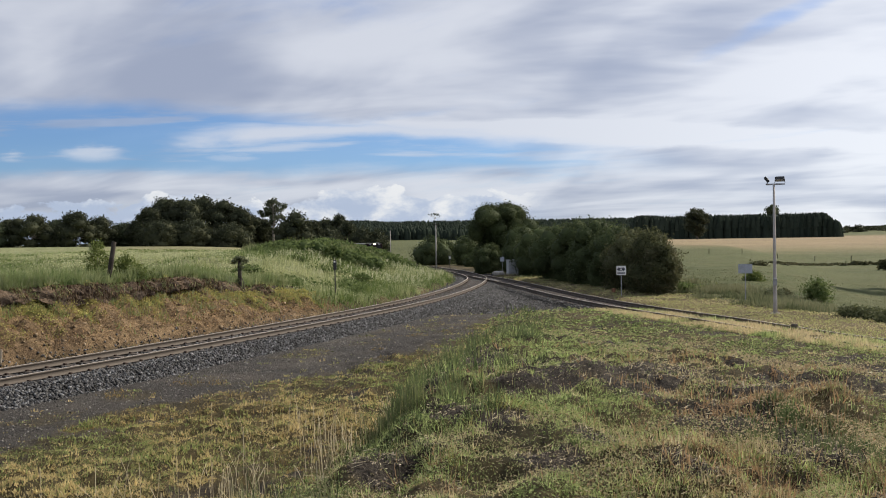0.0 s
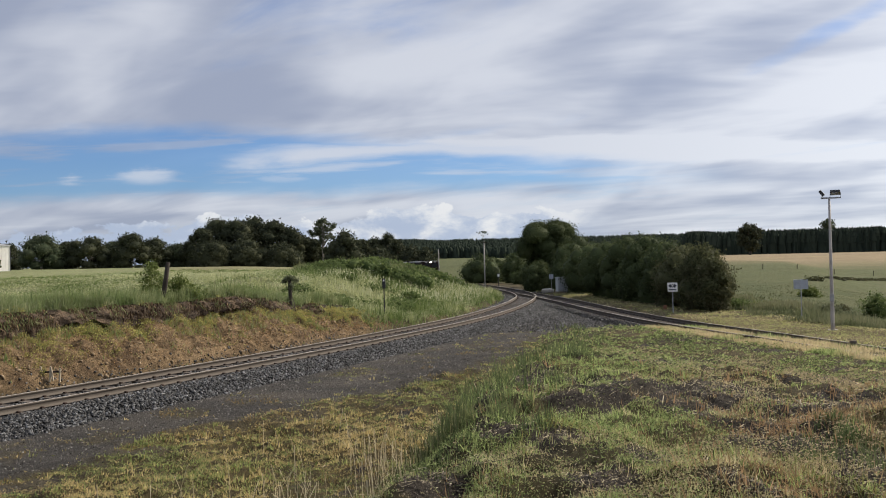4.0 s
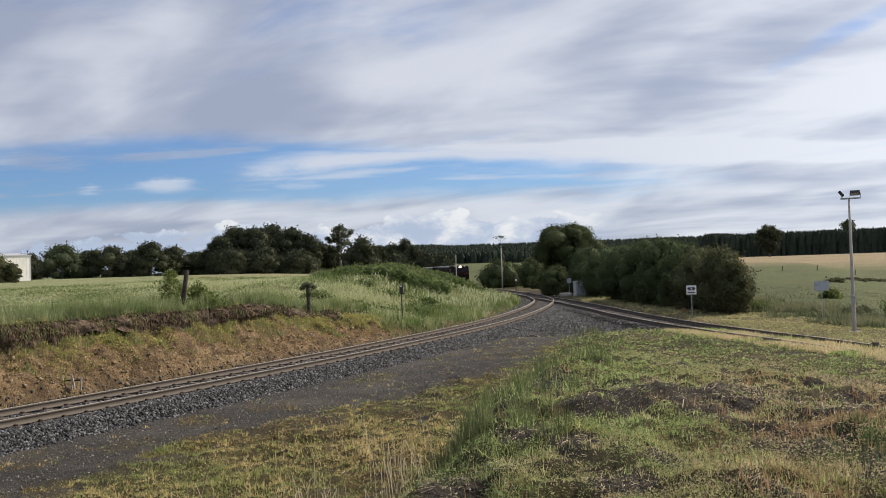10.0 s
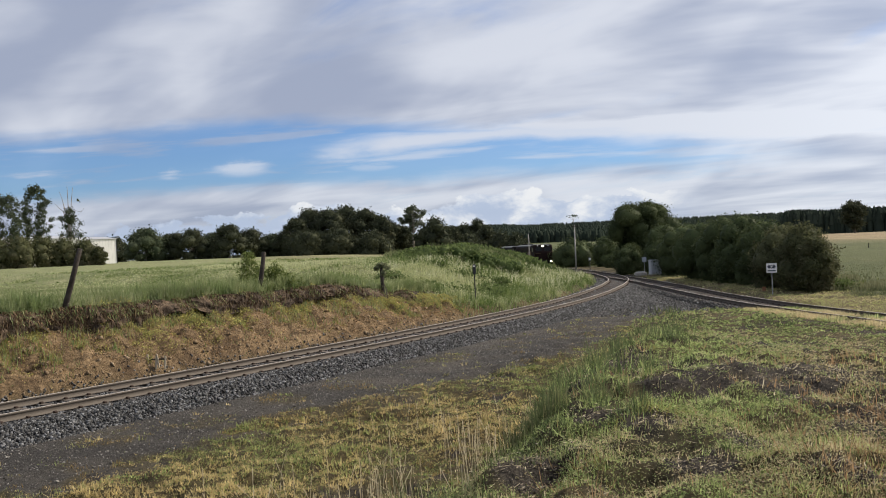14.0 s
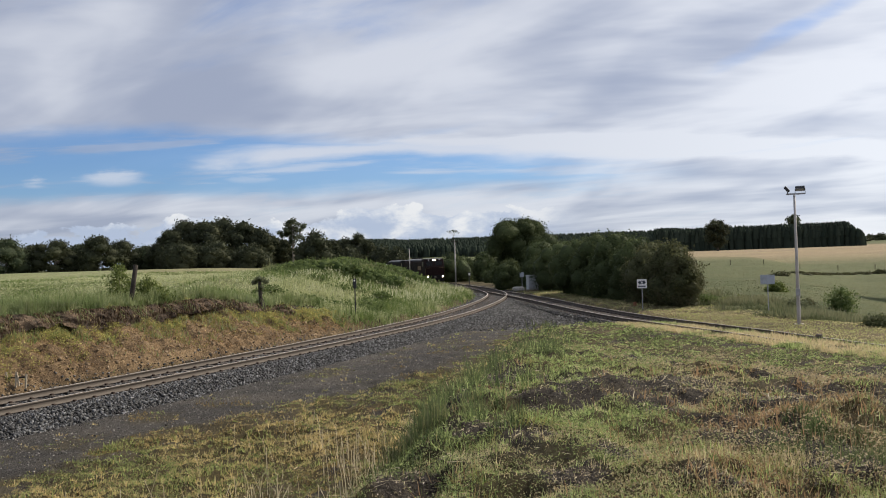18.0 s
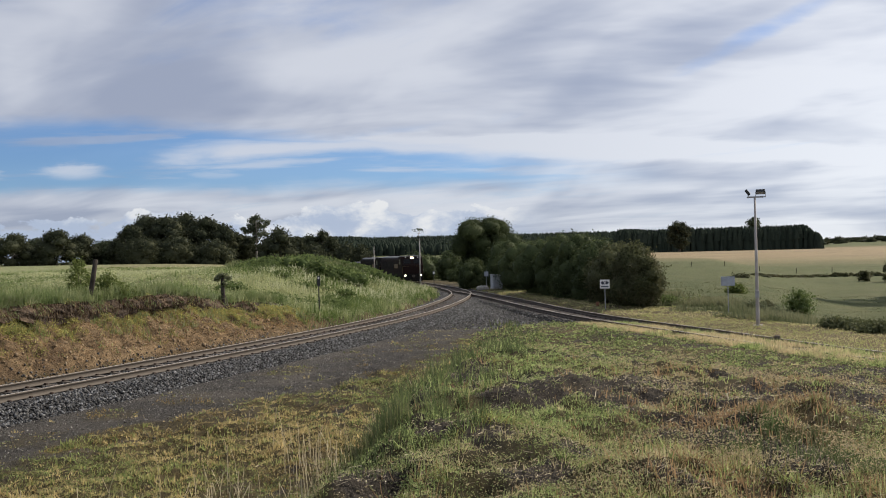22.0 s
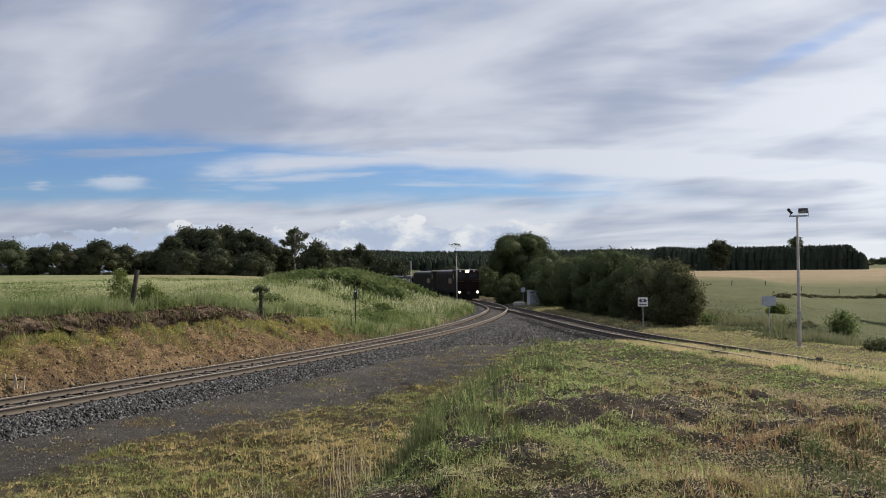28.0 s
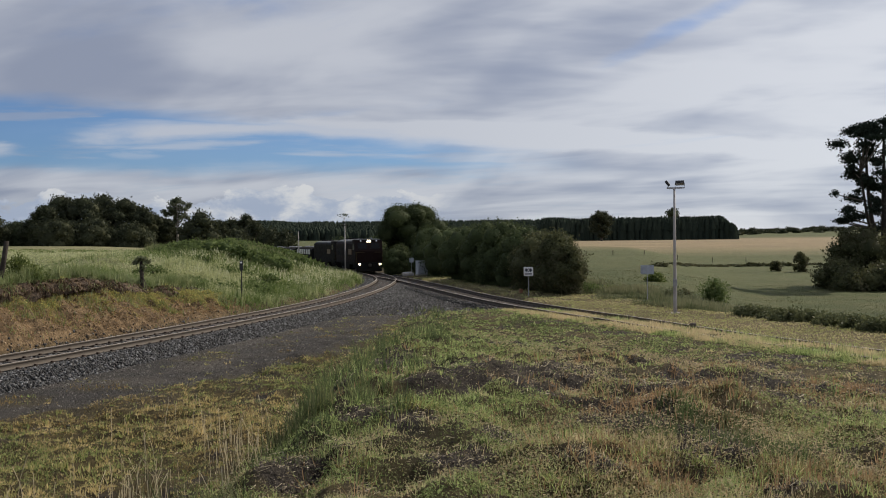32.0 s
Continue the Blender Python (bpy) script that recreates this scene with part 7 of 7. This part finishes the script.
def bank_bits():
    # a pale rock on the lip of the cutting and a bundle of old stakes at its foot
    x, y = polar(-23.9, 34.2)
    ob = thing("pale_rock", "pale flat rock lying on the lip of the cutting", "rock", at=(x, y, ground_z(x, y) + 0.02))
    bm = bmesh.new()
    bmesh.ops.create_icosphere(bm, subdivisions=2, radius=1)
    for v in bm.verts:
        v.co = Vector((v.co.x * 0.42, v.co.y * 0.25, v.co.z * 0.10)) * (1 + 0.25 * noise.noise(v.co * 1.7))
    part("stone", bm, M_ROCK, ob)
    x, y = polar(-27.05, 28.9)
    ob = thing("stake_bundle", "few broken pale stakes at the foot of the cutting", "stakes", at=(x, y, ground_z(x, y) - 0.05))
    for i, (dx, h, lean) in enumerate(((-0.3, 0.42, 0.04), (-0.16, 0.36, -0.02), (0.02, 0.45, 0.03), (0.2, 0.34, -0.05), (0.33, 0.4, 0.02))):
        part("stake", box(dx - 0.025, -0.02, 0, dx + 0.025, 0.02, h, 0.004, m=pose(lean, 0, 0, 0, 8 * lean * 20, 0)), M_STRAW, ob)
    part("crosspiece", box(-0.4, 0.022, 0.26, 0.4, 0.05, 0.31, 0.005), M_POST, ob)
    for i, (dx, dy) in enumerate(((-1.55, 12.4), (-0.9, 13.1), (3.2, 9.4), (5.5, 12.0), (2.2, 11.2), (7.5, 10.3))):
        ob = thing("dead_twig", "short pale dead twig lying on the mound", "twig", "dead twigs on the mound", at=(dx, dy, ground_z(dx, dy) + 0.05), turn=40 * i)
        V, F = tubes([[(-0.16, 0, -0.03, 0.006), (-0.05, 0.01, 0.0, 0.006), (0.07, -0.01, 0.01, 0.005), (0.18, 0.02, -0.02, 0.003)], [(-0.03, 0.01, 0.0, 0.004), (0.05, 0.07, 0.03, 0.002)], [(0.05, 0, 0.01, 0.004), (0.11, -0.06, 0.02, 0.002)]], 6)
        part_of("stem", np_mesh("stem", V, F, M_STRAW, True), ob)


small_posts()
bank_bits()
trackside()
shed()


# ---- the train ----
M_LOCO = surface("dark_red_loco_paint", (0.014, 0.0085, 0.008), (0.02, 0.011, 0.010), (0.012, 0.009, 0.009), scale=1.2, grain=20, rough=0.8, bump=0.03, spec=0.08)
M_LOCODARK = surface("black_loco_paint", (0.007, 0.007, 0.008), (0.013, 0.013, 0.013), (0.02, 0.017, 0.014), scale=1.2, grain=20, rough=0.85, bump=0.05, spec=0.08)
# greyer than the bodies: the highlight along the arched roofs is in this colour
M_LOCOROOF = surface("lit_loco_roof", (0.08, 0.078, 0.074), (0.13, 0.126, 0.12), (0.05, 0.047, 0.043), scale=1.0, grain=14, rough=0.5, bump=0.05)
M_LOCOORANGE = surface("orange_stripe_paint", (0.07, 0.026, 0.012), (0.09, 0.034, 0.015), grain=20, rough=0.45, bump=0.02)
M_LOCOYELLOW = surface("yellow_rail_paint", (0.07, 0.05, 0.016), (0.09, 0.065, 0.02), grain=30, rough=0.5, bump=0.02)
M_WAGON = surface("white_wagon_paint", (0.55, 0.56, 0.58), (0.66, 0.67, 0.69), (0.42, 0.42, 0.42), scale=0.8, grain=10, rough=0.5, bump=0.05)
M_WHEEL = surface("wheel_steel", (0.05, 0.045, 0.04), (0.09, 0.08, 0.07), grain=30, rough=0.6, metal=0.5)
M_GLASS = surface("dark_window_glass", (0.008, 0.009, 0.011), (0.014, 0.015, 0.017), grain=10, rough=0.3, bump=0.0, spec=0.12)
M_HEADLAMP = glow("lit_headlamp", (1.0, 0.80, 0.52), 9.0)
M_MARKER = glow("dim_marker_lamp", (0.9, 0.92, 1.0), 0.25)


def bogie(ob, y, axles):
    fr = part("bogie_frame", box(-1.05, y - 1.9, 0.42, -0.93, y + 1.9, 0.80, 0.04, box(0.93, y - 1.9, 0.42, 1.05, y + 1.9, 0.80, 0.04, box(-1.0, y - 0.3, 0.45, 1.0, y + 0.3, 0.75, 0.03))), M_LOCODARK, ob)
    for dy in axles:
        wheel = part("wheel", lathe([(0.47, -0.80), (0.47, -0.72), (0.50, -0.70), (0.50, -0.68), (0.2, -0.67), (0.09, -0.66), (0.09, 0.66), (0.2, 0.67), (0.50, 0.68), (0.50, 0.70), (0.47, 0.72), (0.47, 0.80)], 20, m=pose(0, y + dy, 0.47, 0, 90, 0)), M_WHEEL, ob, smooth=False)
        part("axle_box", box(-1.13, y + dy - 0.14, 0.36, -1.05, y + dy + 0.14, 0.62, 0.02, box(1.05, y + dy - 0.14, 0.36, 1.13, y + dy + 0.14, 0.62, 0.02)), M_LOCODARK, fr)


def arch(w, z0, z1, crown):
    """The outline of a body's end: straight sides and a curved roof."""
    pts = [(-w, z0), (w, z0), (w, z1)]
    for k in range(1, 10):
        a = math.pi * k / 10
        pts.append((w * math.cos(a), z1 + crown * math.sin(a)))
    return pts + [(-w, z1)]


def arch_body(w, z0, z1, crown, y0, y1, bevel=0.0):
    bm = slab(arch(w, z0, z1, crown), y0, y1, bevel)
    bmesh.ops.transform(bm, matrix=Matrix(((0, 1, 0, 0), (1, 0, 0, 0), (0, 0, 1, 0), (0, 0, 0, 1))), verts=bm.verts[:])
    bmesh.ops.reverse_faces(bm, faces=bm.faces[:])
    return bm


def locomotive(label, lit, paint):
    """A cab-ended diesel locomotive; its front is towards -y, its foot on the rail."""
    ob = thing("diesel_locomotive", label, "locomotive")
    part("underframe", box(-1.42, -8.9, 0.85, 1.42, 8.9, 1.12, 0.04), M_LOCODARK, ob)
    part("body", arch_body(1.42, 1.12, 3.08, 0.42, -6.2, 8.6, 0.03), paint, ob)
    part("roof", arch_body(1.18, 3.26, 3.36, 0.22, -5.9, 8.4, 0.03), M_LOCOROOF, ob, "grey roof toned for the light on its arch")
    # cab with a sloped upper front and a blunt nose
    prof = [(-8.7, 1.12), (-6.2, 1.12), (-6.2, 3.46), (-6.5, 3.52), (-8.05, 3.50), (-8.3, 3.30), (-8.62, 2.42), (-8.72, 2.35)]
    part("cab", slab(prof, -1.44, 1.44, 0.06), paint, ob)
    part("cab_roof", slab([(-8.22, 3.50), (-6.2, 3.535), (-6.2, 3.60), (-8.1, 3.56)], -1.25, 1.25, 0.02), M_LOCOROOF, ob)
    for sx in (-1, 1):
        m = pose(0.66 * sx, -8.475, 2.86, -19.5, 0, 0)
        part("windscreen", box(-0.46, -0.02, -0.33, 0.46, 0.015, 0.33, 0.01, m=m), M_GLASS, ob, "dark cab windscreen")
        part("side_window", box(1.43 * sx - 0.02, -7.7, 2.45, 1.43 * sx + 0.02, -6.7, 3.1, 0.01), M_GLASS, ob)
        part("side_stripe", box(min(1.425 * sx, 1.436 * sx), -5.6, 1.9, max(1.425 * sx, 1.436 * sx), -3.0, 2.5), M_LOCOORANGE, ob, "orange panel")
        for k in range(7):
            part("side_grille", box(1.42 * sx - 0.015, -2.2 + k * 1.4, 1.7, 1.42 * sx + 0.015, -1.15 + k * 1.4, 2.75, 0.01), M_LOCODARK, ob)
        part("handrail", rod((1.38 * sx, -8.85, 1.1), (1.38 * sx, -8.85, 2.2), 0.02, sides=8, bm=rod((1.38 * sx, -8.85, 2.2), (0.5 * sx, -8.85, 2.2), 0.02, sides=8)), M_LOCOYELLOW, ob, "yellow handrail")
        part("step", box(1.05 * sx - 0.2, -8.95, 0.25, 1.05 * sx + 0.2, -8.7, 0.30, 0.005, box(1.05 * sx - 0.2, -8.95, 0.55, 1.05 * sx + 0.2, -8.7, 0.60, 0.005)), M_LOCODARK, ob)
        part("fuel_tank", box(min(0.3 * sx, 1.25 * sx), -2.6, 0.25, max(0.3 * sx, 1.25 * sx), 2.6, 0.85, 0.12), M_LOCODARK, ob)
        d = part("ditch_light", lathe([(0.13, 0), (0.13, 0.16), (0.10, 0.18)], 16, m=pose(1.06 * sx, -8.92, 0.97, 90)), M_LOCODARK, ob)
        part("lens", lathe([(0.115, 0), (0.10, 0.03), (0.05, 0.045)], 16, m=pose(1.06 * sx, -9.1, 0.97, 90)), M_HEADLAMP if lit else M_GLASS, d, "lit lamp" if lit else "")
        part("marker_light", lathe([(0.06, 0), (0.06, 0.05)], 12, m=pose(0.82 * sx, -8.30, 3.38, 90)), M_MARKER if lit else M_GLASS, ob)
    part("headlight_case", box(-0.34, -8.42, 3.20, 0.34, -8.1, 3.52, 0.05), M_LOCODARK, ob)
    for sx in (-1, 1):
        part("headlight", lathe([(0.115, 0), (0.105, 0.03), (0.05, 0.045)], 16, m=pose(0.10 * sx, -8.42, 3.34, 90)), M_HEADLAMP if lit else M_GLASS, ob, "lit headlight" if lit else "")
    part("nose_door", box(-0.35, -8.735, 1.2, 0.35, -8.70, 2.28, 0.02), paint, ob)
    part("number_board", box(-0.5, -8.34, 3.06, 0.5, -8.31, 3.2, 0.01), M_LOCODARK, ob)
    part("pilot", slab([(-9.05, 0.22), (-8.7, 0.18), (-8.7, 0.9), (-8.95, 0.9)], -1.3, 1.3, 0.03), M_LOCODARK, ob)
    part("coupler", box(-0.14, -9.45, 0.72, 0.14, -8.9, 1.0, 0.05), M_WHEEL, ob)
    part("hose", rod((0.3, -9.0, 0.95), (0.34, -9.12, 0.4), 0.03, sides=8), M_LOCODARK, ob)
    part("horn", rod((0.35, -7.6, 3.66), (0.35, -8.0, 3.68), 0.03, 0.07, 10), M_GALV, ob)
    part("exhaust", box(-0.25, 1.6, 3.55, 0.25, 2.4, 3.72, 0.03), M_LOCODARK, ob)
    for k in range(3):
        part("roof_fan", lathe([(0.55, 3.55), (0.55, 3.68), (0.5, 3.70)], 20, m=pose(0, 4.6 + 1.25 * k, 0)), M_LOCODARK, ob)
    for y in (-5.6, 5.6):
        bogie(ob, y, (-1.6, 0, 1.6))
    return ob


def wagon(label):
    """A covered hopper with a rounded top and pale panels on its side."""
    ob = thing("freight_wagon", label, "freight wagon", "wagons behind the locomotives")
    part("underframe", box(-1.3, -7.0, 0.85, 1.3, 7.0, 1.08, 0.03), M_LOCODARK, ob)
    part("body", arch_body(1.36, 1.3, 2.35, 0.5, -6.3, 6.3, 0.04), M_LOCODARK, ob)
    for k in range(7):
        y = -5.6 + k * 1.87
        part("rib", box(-1.41, y - 0.06, 1.3, -1.36, y + 0.06, 2.4, 0.01, box(1.36, y - 0.06, 1.3, 1.41, y + 0.06, 2.4, 0.01)), M_LOCODARK, ob)
        if k < 6:
            part("panel", box(-1.44, y + 0.35, 1.75, -1.37, y + 1.5, 2.45, 0.02), M_WAGON, ob, "pale side panel")
    for k in range(3):
        part("hatch", lathe([(0.42, 2.8), (0.42, 2.9), (0.3, 2.94)], 16, m=pose(0, -4 + 4 * k, 0)), M_GALV, ob)
        part("chute", lathe([(0.9, 1.3), (0.3, 0.45)], 4, m=pose(0, -4 + 4 * k, 0, 0, 0, 45)), M_LOCODARK, ob)
    for sy in (-1, 1):
        part("end_platform", box(-1.2, min(6.3 * sy, 7.0 * sy), 1.08, 1.2, max(6.3 * sy, 7.0 * sy), 1.14), M_LOCODARK, ob)
        part("ladder", rod((1.0, 6.5 * sy, 1.1), (1.0, 6.5 * sy, 3.0), 0.02, sides=6, bm=rod((0.6, 6.5 * sy, 1.1), (0.6, 6.5 * sy, 3.0), 0.02, sides=6)), M_GALV, ob)
        part("coupler", box(-0.14, min(6.95 * sy, 7.45 * sy), 0.72, 0.14, max(6.95 * sy, 7.45 * sy), 1.0, 0.05), M_WHEEL, ob)
    for y in (-4.8, 4.8):
        bogie(ob, y, (-0.9, 0.9))
    return ob


TRAIN = [(locomotive("dark red diesel locomotive with lit headlights leading the train", True, M_LOCO), 9.4, 18.9),
         (locomotive("dark diesel locomotive coupled behind the leader", False, M_LOCODARK), 28.3, 18.9)]
_first = wagon("dark covered hopper wagon with pale side panels")
TRAIN.append((_first, 45.2, 14.9))
for _k in range(4):
    TRAIN.append((copy_thing(_first, pose(0, 0, 0)), 60.1 + 14.9 * _k, 14.9))

# seconds, and how far along (y) the leader's coupler stands
FRONT = [(0, 163.4), (3, 157.2), (6, 151.3), (9, 145.7), (11, 141.6), (13, 137.3), (15.5, 132.4), (17, 129.6), (19, 125.1), (21, 120.1), (24, 111.9), (27, 104.4), (29, 100.0), (30, 97.3), (31, 94.6), (32, 91.9)]


def motions():
    y = np.arange(60.0, 420.0, 0.1)
    x = main_x(y)
    run = np.concatenate([[0], np.cumsum(np.hypot(np.diff(x), np.diff(y)))])
    times = np.arange(0, 32.01, 0.5)
    front = np.interp(np.interp(times, *zip(*FRONT)), y, run)
    front = np.convolve(np.pad(front, 2, mode="reflect", reflect_type="odd"), np.ones(5) / 5, "valid")
    for ob, behind, length in TRAIN:
        rows = []
        for t, f in zip(times, front):
            a, b = f + behind - length * 0.3, f + behind + length * 0.3
            ya, yb = np.interp([a, b], run, y)
            xa, xb = np.interp([a, b], run, x)
            rows.append((float(t), pose((xa + xb) / 2, (ya + yb) / 2, float(fall((ya + yb) / 2)), 0, 0, -math.degrees(math.atan2(xb - xa, yb - ya)))))
        walk(ob, rows)


motions()
